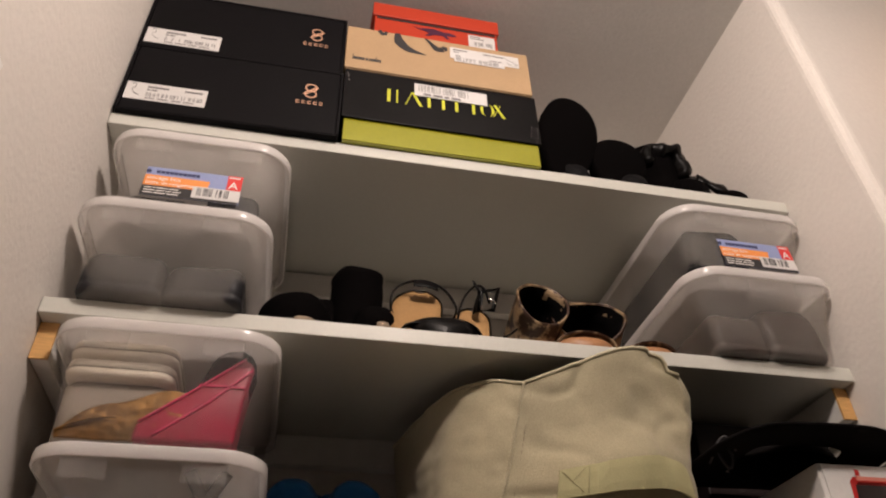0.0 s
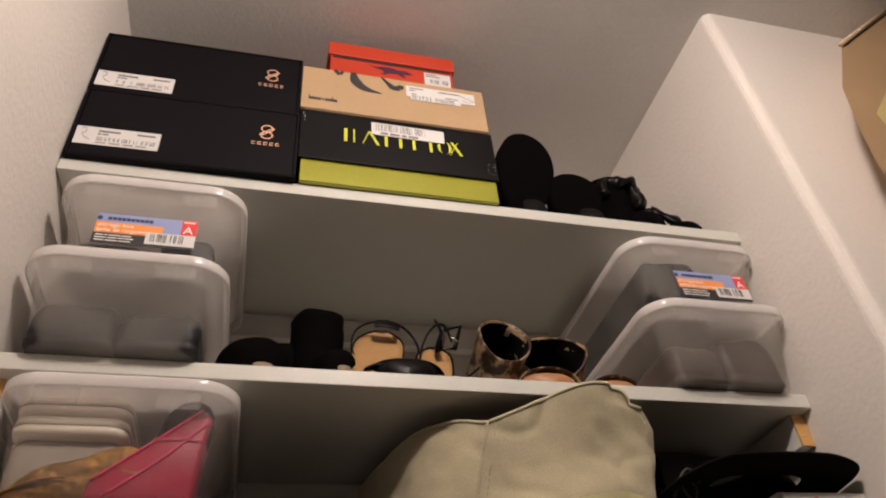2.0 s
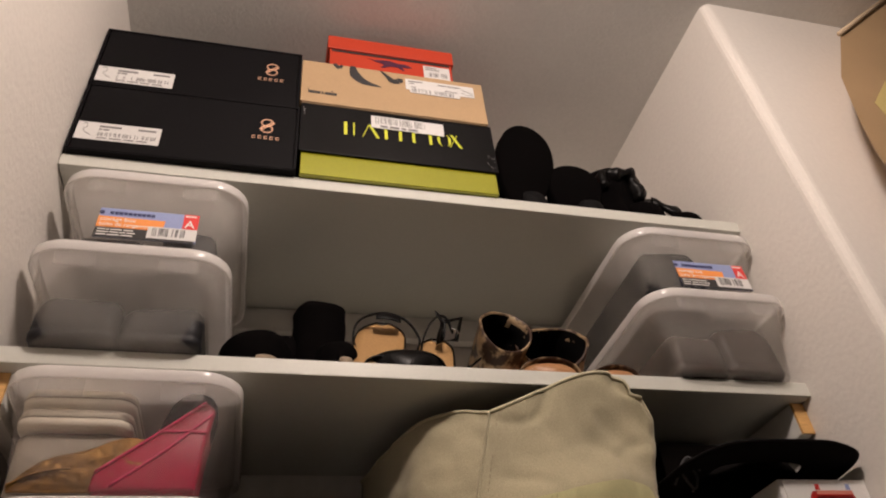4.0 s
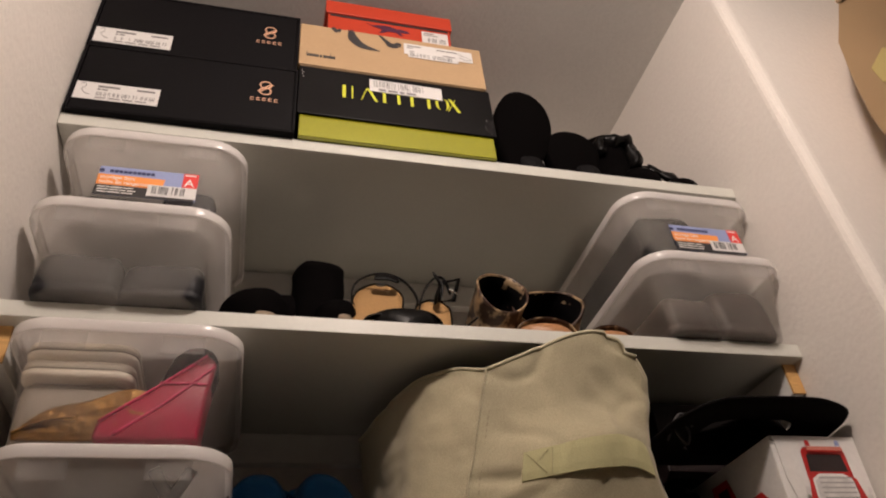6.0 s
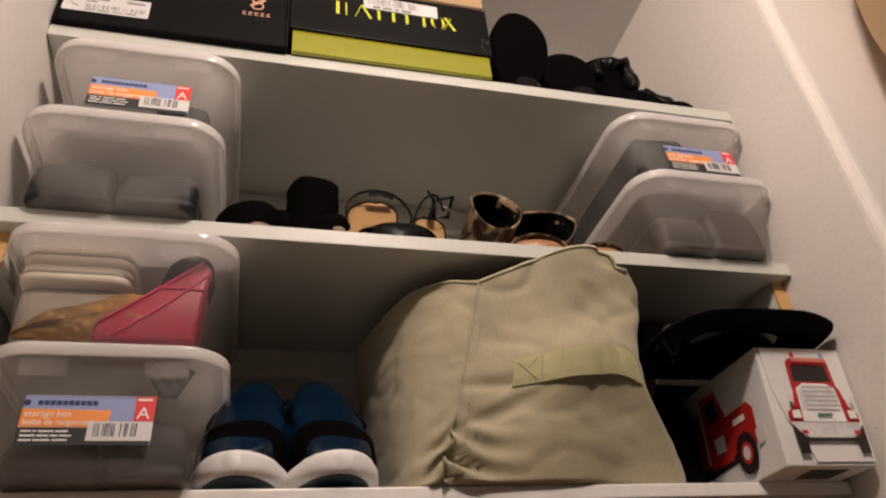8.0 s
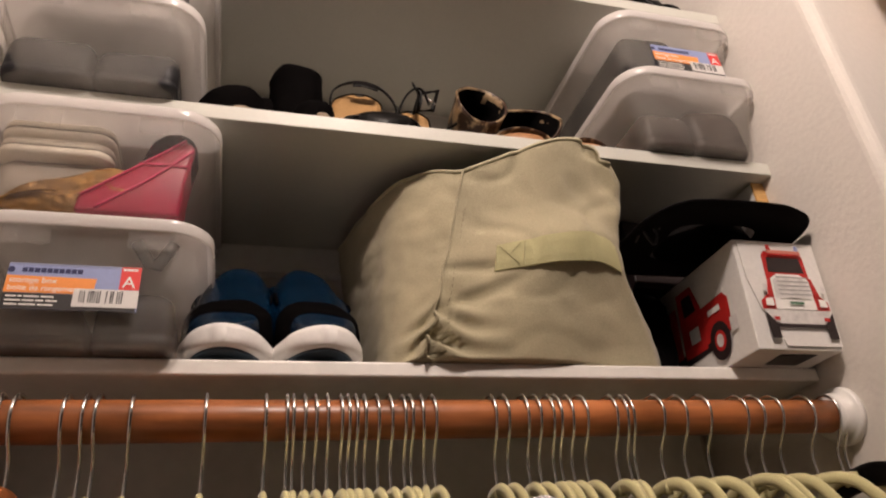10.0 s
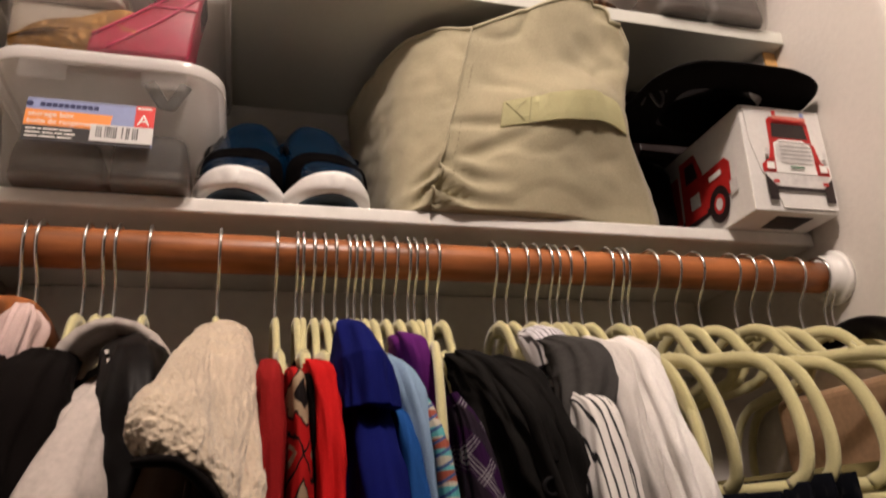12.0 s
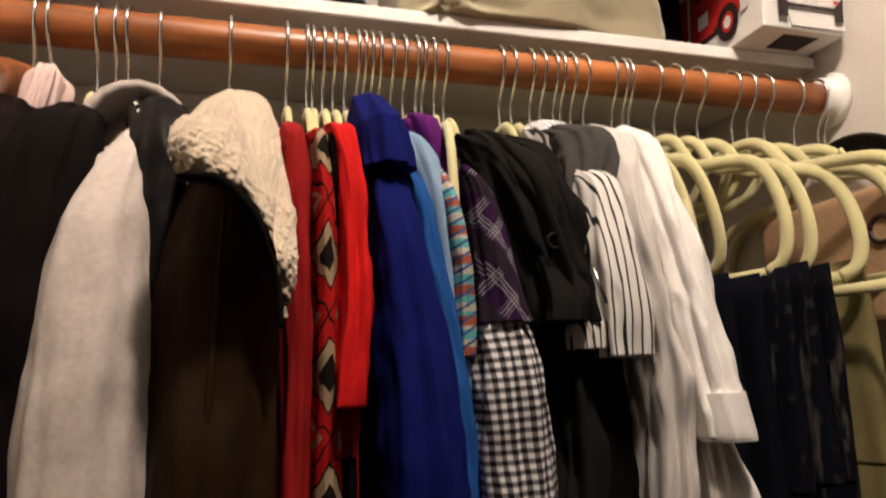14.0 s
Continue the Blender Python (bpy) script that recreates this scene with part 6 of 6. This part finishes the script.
def fleece_collar(outer, inner, depth, seed):
    """A curly collar between an outer and an inner line, thick in the middle, its pile in small curls."""
    o, q = glide(outer, 17), glide(inner, 17)
    rings = []
    n = 150
    for i, (a, b) in enumerate(zip(o, q)):
        f = i / (len(o) - 1)
        e = min(1.0, 0.2 + 7 * min(f, 1 - f))
        mid, half = (a + b) / 2, (a - b) / 2
        side = (o[min(i + 1, len(o) - 1)] - o[max(i - 1, 0)]).cross(half).normalized()
        r = []
        for k in range(n):
            t = 2 * math.pi * k / n
            d = half.normalized() * math.cos(t) + side * math.sin(t)
            v = mid + half * e * math.copysign(abs(math.cos(t)) ** 0.8, math.cos(t)) + side * depth * (1 - 0.7 * f) * e * math.sin(t)
            curl = noise.voronoi(v * 270 + Vector((seed, 0, 0)))[0][0]
            r.append(v + d * (0.0030 * (0.5 - curl) + 0.0008 * noise.noise(v * 460) + 0.0026 * noise.noise(v * 62)))
        rings.append(r)
    return loft(bmesh.new(), rings)


OUTER = [(-0.250, 1.270, 1.479), (-0.245, 1.290, 1.499), (-0.239, 1.340, 1.533), (-0.226, 1.402, 1.568), (-0.2015, 1.400, 1.565), (-0.1885, 1.360, 1.524), (-0.186, 1.315, 1.478), (-0.185, 1.295, 1.439), (-0.189, 1.285, 1.397)]
INNER = [(-0.245, 1.252, 1.465), (-0.237, 1.252, 1.467), (-0.225, 1.254, 1.466), (-0.213, 1.258, 1.459), (-0.204, 1.264, 1.449), (-0.198, 1.270, 1.437), (-0.193, 1.276, 1.423), (-0.192, 1.280, 1.409), (-0.191, 1.282, 1.394)]
roll = fleece_collar([(-0.233, 1.395, 1.500), (-0.234, 1.400, 1.535), (-0.230, 1.412, 1.576)], [(-0.190, 1.395, 1.500), (-0.189, 1.400, 1.535), (-0.195, 1.412, 1.576)], 0.030, 8)
part("collar_roll", roll, C_SHERPA, ob, "curly cream collar roll", smooth=True).matrix_basis = ob.matrix_basis.inverted()
o = part("sherpa_collar", fleece_collar(OUTER, INNER, 0.017, 3), C_SHERPA, ob, "curly cream sherpa collar", smooth=True)
o.matrix_basis = ob.matrix_basis.inverted()
# black strip drawn where the gap below the collar lies in shade
bm = bmesh.new()
edge = glide([(-0.244, 1.256, 1.463), (-0.236, 1.256, 1.464), (-0.225, 1.258, 1.463), (-0.214, 1.262, 1.455), (-0.206, 1.268, 1.444), (-0.200, 1.274, 1.431), (-0.195, 1.279, 1.415), (-0.192, 1.283, 1.391)], 7)
sweep(bm, edge, 0.006, stretch_list([0.0015, 0.0028, 0.0034, 0.0034, 0.003, 0.0026, 0.002, 0.0015], len(edge)), side=(0, 1, 0), n=10, wob=0.001, wobscale=90)
o = part("collar_gap_shade", bm, C_BLACK, ob, "black strip for the shaded gap under the collar", smooth=True)
o.matrix_basis = ob.matrix_basis.inverted()
bm = bmesh.new()
sweep(bm, glide([ob.matrix_basis.inverted() @ Vector(p) for p in ((-0.222, 1.298, 1.458), (-0.225, 1.2925, 1.40), (-0.229, 1.2915, 1.33), (-0.233, 1.2925, 1.24), (-0.235, 1.303, 1.08))], 8), 0.0018, 0.0012, n=6, wob=0.0006, wobscale=120)
part("sleeve_seam", bm, C_BROWNHIDE, ob, smooth=True)

# reds
ob = garment("top", "dark red jersey top on a hanger", "top", -0.180, C_DKRED, 0.66, 0.007, seed=37)
sleeve(ob, [(-0.1825, 1.385, 1.537), (-0.1815, 1.358, 1.515), (-0.1805, 1.345, 1.46), (-0.181, 1.345, 1.36), (-0.183, 1.35, 1.20), (-0.184, 1.36, 1.0)], [0.006, 0.009, 0.0095, 0.0105, 0.012, 0.012], [0.02, 0.035, 0.035, 0.035, 0.035, 0.03], C_DKRED, 15, 0.003)
ob = garment("patterned_dress", "red and black ikat patterned dress", "dress", -0.163, P_IKAT, 0.66, 0.007, seed=38)
sleeve(ob, [(-0.167, 1.385, 1.532), (-0.1655, 1.358, 1.515), (-0.164, 1.345, 1.46), (-0.163, 1.345, 1.36), (-0.164, 1.35, 1.20), (-0.165, 1.36, 1.0)], [0.004, 0.006, 0.008, 0.0095, 0.0105, 0.0105], [0.02, 0.035, 0.035, 0.035, 0.035, 0.03], P_IKAT, 16, 0.002)
ob = garment("top", "black jersey top between red ones", "top", -0.154, C_BLACK, 0.64, 0.005, seed=39)
sleeve(ob, [(-0.1575, 1.39, 1.528), (-0.1555, 1.36, 1.515), (-0.152, 1.352, 1.45), (-0.150, 1.355, 1.30), (-0.150, 1.36, 1.05)], [0.004, 0.006, 0.006, 0.006, 0.006], [0.02, 0.03, 0.03, 0.03, 0.03], C_BLACK, 17, 0.002)
ob = garment("top", "bright red jersey top with a loose sleeve", "top", -0.143, C_RED, 0.5, 0.008, seed=40)
sleeve(ob, [(-0.1535, 1.388, 1.538), (-0.150, 1.358, 1.522), (-0.148, 1.340, 1.475), (-0.147, 1.328, 1.43), (-0.1485, 1.322, 1.395), (-0.1525, 1.322, 1.347)], [0.006, 0.0105, 0.0095, 0.0095, 0.0098, 0.0100], [0.02, 0.03, 0.032, 0.030, 0.028, 0.026], C_RED, 18, 0.004)

# the sleeve's open end: shade inside it painted with the darker red
sleeve(ob, [(-0.1525, 1.332, 1.349), (-0.1520, 1.336, 1.335), (-0.1510, 1.340, 1.318)], [0.0085, 0.0085, 0.0075], [0.018, 0.018, 0.016], C_DKRED, 19, 0.002, name="cuff_hollow", label="cuff hollow, its shade painted as darker red")

# blues
ob = garment("dress", "royal blue jersey dress draped over its hanger", "dress", -0.122, C_ROYAL, 0.66, 0.010, seed=41)
sleeve(ob, [(-0.1245, 1.415, 1.574), (-0.123, 1.40, 1.562), (-0.122, 1.375, 1.535), (-0.1195, 1.352, 1.50)], [0.007, 0.013, 0.0175, 0.0185], [0.02, 0.034, 0.042, 0.026], C_ROYAL, 19, 0.004, name="shoulder")
sleeve(ob, [(-0.120, 1.375, 1.510), (-0.117, 1.358, 1.47), (-0.111, 1.348, 1.41), (-0.105, 1.342, 1.33), (-0.100, 1.345, 1.22), (-0.095, 1.35, 1.0)], [0.013, 0.016, 0.020, 0.025, 0.029, 0.032], [0.03, 0.036, 0.04, 0.04, 0.04, 0.035], C_ROYAL, 20, 0.0035)
ob = garment("shirt", "mid blue cotton shirt on a hanger", "shirt", -0.099, C_MIDBLUE, 0.66, 0.006, seed=42)
sleeve(ob, [(-0.101, 1.40, 1.525), (-0.095, 1.375, 1.49), (-0.088, 1.362, 1.42), (-0.080, 1.356, 1.33), (-0.074, 1.358, 1.2), (-0.07, 1.36, 1.0)], [0.006, 0.009, 0.010, 0.012, 0.014, 0.015], [0.02, 0.03, 0.032, 0.034, 0.034, 0.03], C_MIDBLUE, 21, 0.003)
ob = garment("shirt", "light blue cotton shirt on a hanger", "shirt", -0.088, C_SKY, 0.66, 0.007, seed=43)
sleeve(ob, [(-0.098, 1.415, 1.548), (-0.092, 1.392, 1.53), (-0.086, 1.378, 1.49), (-0.078, 1.370, 1.41), (-0.071, 1.366, 1.32), (-0.064, 1.366, 1.2), (-0.06, 1.366, 1.0)], [0.006, 0.011, 0.0125, 0.011, 0.011, 0.012, 0.012], [0.02, 0.03, 0.034, 0.034, 0.034, 0.034, 0.03], C_SKY, 22, 0.003)
ob = garment("blouse", "teal blouse with a banded print sleeve", "blouse", -0.078, P_TEAL, 0.45, 0.005, seed=44)
sleeve(ob, [(-0.082, 1.39, 1.52), (-0.0765, 1.362, 1.485), (-0.0725, 1.352, 1.44), (-0.072, 1.350, 1.40), (-0.072, 1.350, 1.375)], [0.004, 0.006, 0.0065, 0.007, 0.007], [0.02, 0.026, 0.028, 0.026, 0.024], P_TEAL, 23, 0.002)
ob = garment("top", "purple jersey top on a hanger", "top", -0.075, C_PURPLE, 0.6, 0.008, seed=45)
sleeve(ob, [(-0.080, 1.44, 1.572), (-0.076, 1.420, 1.560), (-0.071, 1.412, 1.53), (-0.067, 1.408, 1.48), (-0.066, 1.406, 1.40), (-0.066, 1.406, 1.2)], [0.006, 0.013, 0.014, 0.010, 0.009, 0.009], [0.02, 0.026, 0.024, 0.018, 0.016, 0.016], C_PURPLE, 24, 0.004)

# plaid and gingham
ob = garment("plaid_shirt", "purple and grey plaid shirt with gingham below", "shirt", -0.048, P_PLAID, 0.6, 0.006, half=0.150, seed=46)
sleeve(ob, [(-0.055, 1.39, 1.515), (-0.053, 1.366, 1.49), (-0.050, 1.348, 1.44), (-0.048, 1.335, 1.395)], [0.004, 0.007, 0.0115, 0.016], [0.02, 0.028, 0.03, 0.03], P_PLAID, 25, 0.003)
sleeve(ob, [(-0.050, 1.340, 1.400), (-0.048, 1.332, 1.37), (-0.0465, 1.328, 1.32), (-0.046, 1.33, 1.2), (-0.046, 1.335, 1.0)], [0.015, 0.019, 0.023, 0.025, 0.026], [0.028, 0.03, 0.03, 0.03, 0.03], P_GING, 26, 0.004, name="gingham_panel", label="black and white gingham")

# blacks
ob = garment("black_shirt", "black cotton shirt with a ring buckle", "shirt", -0.020, C_SHIRTBLACK, 0.6, 0.010, seed=47)
sleeve(ob, [(-0.042, 1.41, 1.550), (-0.034, 1.385, 1.53), (-0.022, 1.362, 1.495), (-0.011, 1.348, 1.45), (-0.004, 1.340, 1.415), (0.001, 1.338, 1.395)], [0.008, 0.016, 0.024, 0.020, 0.016, 0.014], [0.02, 0.034, 0.04, 0.034, 0.028, 0.024], C_SHIRTBLACK, 27, 0.010)
sleeve(ob, [(-0.020, 1.40, 1.545), (-0.008, 1.38, 1.525), (0.004, 1.365, 1.48), (0.008, 1.36, 1.42), (0.010, 1.36, 1.30), (0.012, 1.36, 1.05)], [0.008, 0.016, 0.018, 0.020, 0.024, 0.026], [0.02, 0.03, 0.034, 0.034, 0.034, 0.03], C_SHIRTBLACK, 28, 0.010, name="front_panel")
bm = bmesh.new()
sweep(bm, [(0.0048 * math.cos(a), 0, 0.0048 * math.sin(a)) for a in [2 * math.pi * k / 24 for k in range(25)]], 0.0016, n=6, side=(0, 1, 0))
o = part("ring_buckle", bm, SOLEDARK, ob, "black ring buckle", smooth=True)
o.matrix_basis = ob.matrix_basis.inverted() @ pose(-0.017, 1.3105, 1.447)
bm = bmesh.new()
sweep(bm, [(0.004, 1.300, 1.428), (0.010, 1.297, 1.405)], 0.0012, n=6)
o = part("metal_pin", bm, STEEL, ob, "bright metal pin", smooth=True)
o.matrix_basis = ob.matrix_basis.inverted()
o = ob.matrix_basis.inverted()
for pts, w, t in (
    ([(-0.030, 1.40, 1.545), (-0.022, 1.360, 1.520), (-0.016, 1.335, 1.492), (-0.012, 1.322, 1.462)], [0.006, 0.016, 0.014, 0.004], [0.014, 0.018, 0.014, 0.006]),
    ([(-0.012, 1.345, 1.450), (-0.010, 1.325, 1.435), (-0.008, 1.315, 1.412), (-0.010, 1.312, 1.395)], [0.010, 0.013, 0.014, 0.012], [0.010, 0.010, 0.010, 0.008]),
):
    part("lapel", drape([o @ Vector(p) for p in pts], w, t, 51, 0.003, n=40, rows=40), C_SHIRTBLACK, ob, "turned black lapel", smooth=True)
ob = garment("long_skirt", "long black skirt hanging behind the sleeves", "skirt", 0.030, C_BLACK, 0.66, 0.018, seed=48)
sleeve(ob, [(0.026, 1.375, 1.45), (0.027, 1.368, 1.38), (0.028, 1.362, 1.30), (0.03, 1.36, 1.0)], [0.02, 0.026, 0.030, 0.032], [0.02, 0.024, 0.026, 0.026], C_BLACK, 29, 0.005, name="drape")

# striped shirt, greys and whites
ob = garment("charcoal_cardigan", "charcoal grey knit cardigan", "cardigan", 0.064, C_CHARCOAL, 0.6, 0.014, seed=49)
sleeve(ob, [(0.045, 1.44, 1.568), (0.052, 1.41, 1.552), (0.052, 1.385, 1.53), (0.040, 1.37, 1.50), (0.022, 1.37, 1.45), (0.018, 1.37, 1.40)], [0.010, 0.019, 0.024, 0.020, 0.013, 0.012], [0.03, 0.04, 0.034, 0.03, 0.03, 0.03], C_CHARCOAL, 30, 0.004)
ob = garment("striped_shirt", "white shirt with black stripes and rolled cuff", "shirt", 0.052, P_STRIPE, 0.6, 0.010, seed=50)
sleeve(ob, [(0.0360, 1.375, 1.513), (0.0340, 1.352, 1.495), (0.0300, 1.340, 1.45), (0.0300, 1.332, 1.405), (0.0310, 1.330, 1.372)], [0.012, 0.014, 0.0165, 0.018, 0.018], [0.02, 0.03, 0.034, 0.032, 0.030], P_STRIPE, 31, 0.004)
sleeve(ob, [(0.0150, 1.335, 1.405), (0.0120, 1.332, 1.392), (0.0110, 1.332, 1.378)], [0.010, 0.012, 0.012], [0.016, 0.018, 0.018], P_STRIPE, 32, 0.002, name="cuff", label="turned-back striped cuff")
sleeve(ob, [(0.0490, 1.47, 1.588), (0.0500, 1.455, 1.578), (0.0510, 1.44, 1.562), (0.0530, 1.43, 1.545)], [0.010, 0.016, 0.018, 0.02], [0.018, 0.026, 0.03, 0.03], P_FINE, 33, 0.002, name="collar", label="fine striped shirt collar")
ob = garment("grey_shirt", "light grey cotton shirt on a hanger", "shirt", 0.086, C_LIGHTGREY, 0.6, 0.008, seed=51)
sleeve(ob, [(0.0650, 1.42, 1.562), (0.0670, 1.395, 1.545), (0.0630, 1.368, 1.50), (0.0610, 1.350, 1.45), (0.0660, 1.342, 1.40), (0.0700, 1.338, 1.35), (0.0660, 1.345, 1.2), (0.0660, 1.35, 1.0)], [0.010, 0.017, 0.014, 0.013, 0.015, 0.016, 0.016, 0.016], [0.03, 0.036, 0.034, 0.03, 0.03, 0.03, 0.03, 0.03], C_LIGHTGREY, 34, 0.006)
ob = garment("white_shirt", "white cotton shirt with a long sleeve", "shirt", 0.106, C_WHITE, 0.6, 0.008, seed=52)
sleeve(ob, [(0.088, 1.412, 1.560), (0.086, 1.380, 1.535), (0.083, 1.350, 1.48), (0.084, 1.330, 1.43), (0.0865, 1.320, 1.385), (0.0915, 1.314, 1.345), (0.0945, 1.312, 1.318)], [0.009, 0.014, 0.0135, 0.0135, 0.0145, 0.017, 0.0175], [0.03, 0.034, 0.030, 0.026, 0.024, 0.022, 0.022], C_WHITE, 35, 0.0045, folds=4.0)
sleeve(ob, [(0.0925, 1.313, 1.347), (0.0955, 1.311, 1.322), (0.0965, 1.311, 1.316)], [0.0178, 0.0186, 0.0182], [0.0235, 0.0235, 0.023], C_WHITE, 38, 0.001, name="cuff", label="turned-back white cuff")
sleeve(ob, [(0.1000, 1.345, 1.335), (0.1060, 1.338, 1.29), (0.1150, 1.332, 1.22), (0.1250, 1.335, 1.0)], [0.008, 0.017, 0.024, 0.028], [0.02, 0.022, 0.024, 0.024], C_WHITE, 36, 0.006, name="tail")
sleeve(ob, [(0.0880, 1.322, 1.327), (0.0910, 1.320, 1.29), (0.0930, 1.322, 1.24), (0.093, 1.325, 1.15)], [0.009, 0.010, 0.010, 0.010], [0.012, 0.012, 0.012, 0.012], C_IVORY, 39, 0.003, name="lining", label="ivory lining hanging from the cuff")
ob = garment("ivory_blouse", "ivory cotton blouse on a hanger", "blouse", 0.186, C_IVORY, 0.5, 0.012, yaw=-21.0, half=0.150, seed=53, drop=0.055, sink=0.004)
sleeve(ob, [(0.1130, 1.43, 1.565), (0.1080, 1.40, 1.545), (0.1010, 1.38, 1.50), (0.0970, 1.365, 1.44), (0.0960, 1.36, 1.36), (0.0960, 1.36, 1.2)], [0.008, 0.012, 0.010, 0.010, 0.010, 0.010], [0.03, 0.036, 0.034, 0.03, 0.03, 0.03], C_IVORY, 37, 0.005)


def folded(name, label, category, x, material, top, x1, y0, y1, bottom, thick, seed):
    """A garment folded over a hanger's bar, its near fold towards the room."""
    ob = thing(name, (x, RODY, top), label, category, GG)
    bm = bmesh.new()
    rings = []
    rows = 26
    for i in range(rows + 1):
        f = i / rows
        z = -(top - bottom) * f
        t = thick * (0.25 + 0.75 * min(1, f * 6) ** 0.5) * (1 + 0.25 * f)
        r = []
        for k in range(44):
            a = 2 * math.pi * k / 44
            c, s = math.cos(a), math.sin(a)
            y = (y0 + y1) / 2 + (y1 - y0) / 2 * math.copysign(abs(c) ** 0.6, c) * (1 + 0.06 * f)
            v = Vector((t * math.copysign(abs(s) ** 0.7, s) + (x1 - x) * f, y - RODY, z))
            v.x += 0.016 * min(1, 0.2 + f * 2) * noise.noise(Vector((y * 34, z * 1.5, seed * 1.7))) + 0.003 * noise.noise(Vector((y * 50, z * 20, seed)))
            v.y += 0.006 * f * noise.noise(Vector((s * 3 + seed, z * 9, 0)))
            r.append(v)
        rings.append(r)
    loft(bm, rings)
    part("cloth", bm, material, ob, smooth=True)
    band = [[(v + Vector((math.copysign(0.0012, v.x), -0.0012, 0))) for v in rings[i]] for i in (7, 8)]
    part("hem", loft(bmesh.new(), band, True, False, False), material, ob, "stitched hem band", smooth=True)
    return ob


folded("trousers", "navy denim trousers folded over a hanger bar", "trousers", 0.172, NAVY, 1.440, 0.156, 1.385, 1.70, 0.85, 0.018, 1)
folded("trousers", "navy denim trousers folded over a hanger bar", "trousers", 0.204, NAVY, 1.440, 0.190, 1.385, 1.70, 0.85, 0.016, 7)
folded("plaid_skirt", "dark navy plaid skirt folded over a hanger", "skirt", 0.234, P_NAVY, 1.446, 0.224, 1.385, 1.70, 0.85, 0.015, 2)
folded("plaid_skirt", "dark navy plaid skirt folded over a hanger", "skirt", 0.262, P_NAVY, 1.452, 0.258, 1.390, 1.70, 0.85, 0.016, 3)
folded("plaid_skirt", "dark navy plaid skirt folded over a hanger", "skirt", 0.292, P_NAVY, 1.452, 0.292, 1.395, 1.70, 0.85, 0.014, 4)
folded("olive_trousers", "olive green cotton trousers folded over a hanger", "trousers", 0.356, C_OLIVE, 1.462, 0.358, 1.42, 1.70, 0.85, 0.018, 6)

# end hangers and a bag against the far wall
for x, yaw in ((0.414, 22), (0.449, 3), (0.459, -1)):
    hanger(x, yaw, -2 if yaw < 20 else 4)
bag = thing("shoulder_bag", (0.448, 1.52, 1.40), "tan leather bag with a black strap", "bag")
part("body", solid(-0.018, 0.024, -0.12, 0.12, 0.0, 0.15, 0.012, 4), surface("tan_hide", (0.46, 0.29, 0.17), 0.5, 0.15, 160, 0.3, 9), bag, smooth=False)
bm = bmesh.new()
sweep(bm, glide([(-0.012, -0.10, 0.05), (-0.022, -0.11, 0.12), (-0.015, -0.08, 0.178), (0.0, -0.02, 0.205), (0.005, 0.05, 0.20)], 8), 0.004, 0.013, side=(1, 0, 0), n=10)
part("strap", bm, LEATHER, bag, "wide black leather strap", smooth=True)
bm = bmesh.new()
sweep(bm, [(-0.0185, -0.06 + 0.014 * math.cos(a), 0.10 + 0.014 * math.sin(a)) for a in [2 * math.pi * k / 20 for k in range(21)]], 0.003, n=6)
part("ring", bm, BROWNSHOE, bag, "dark leather ring", smooth=True)
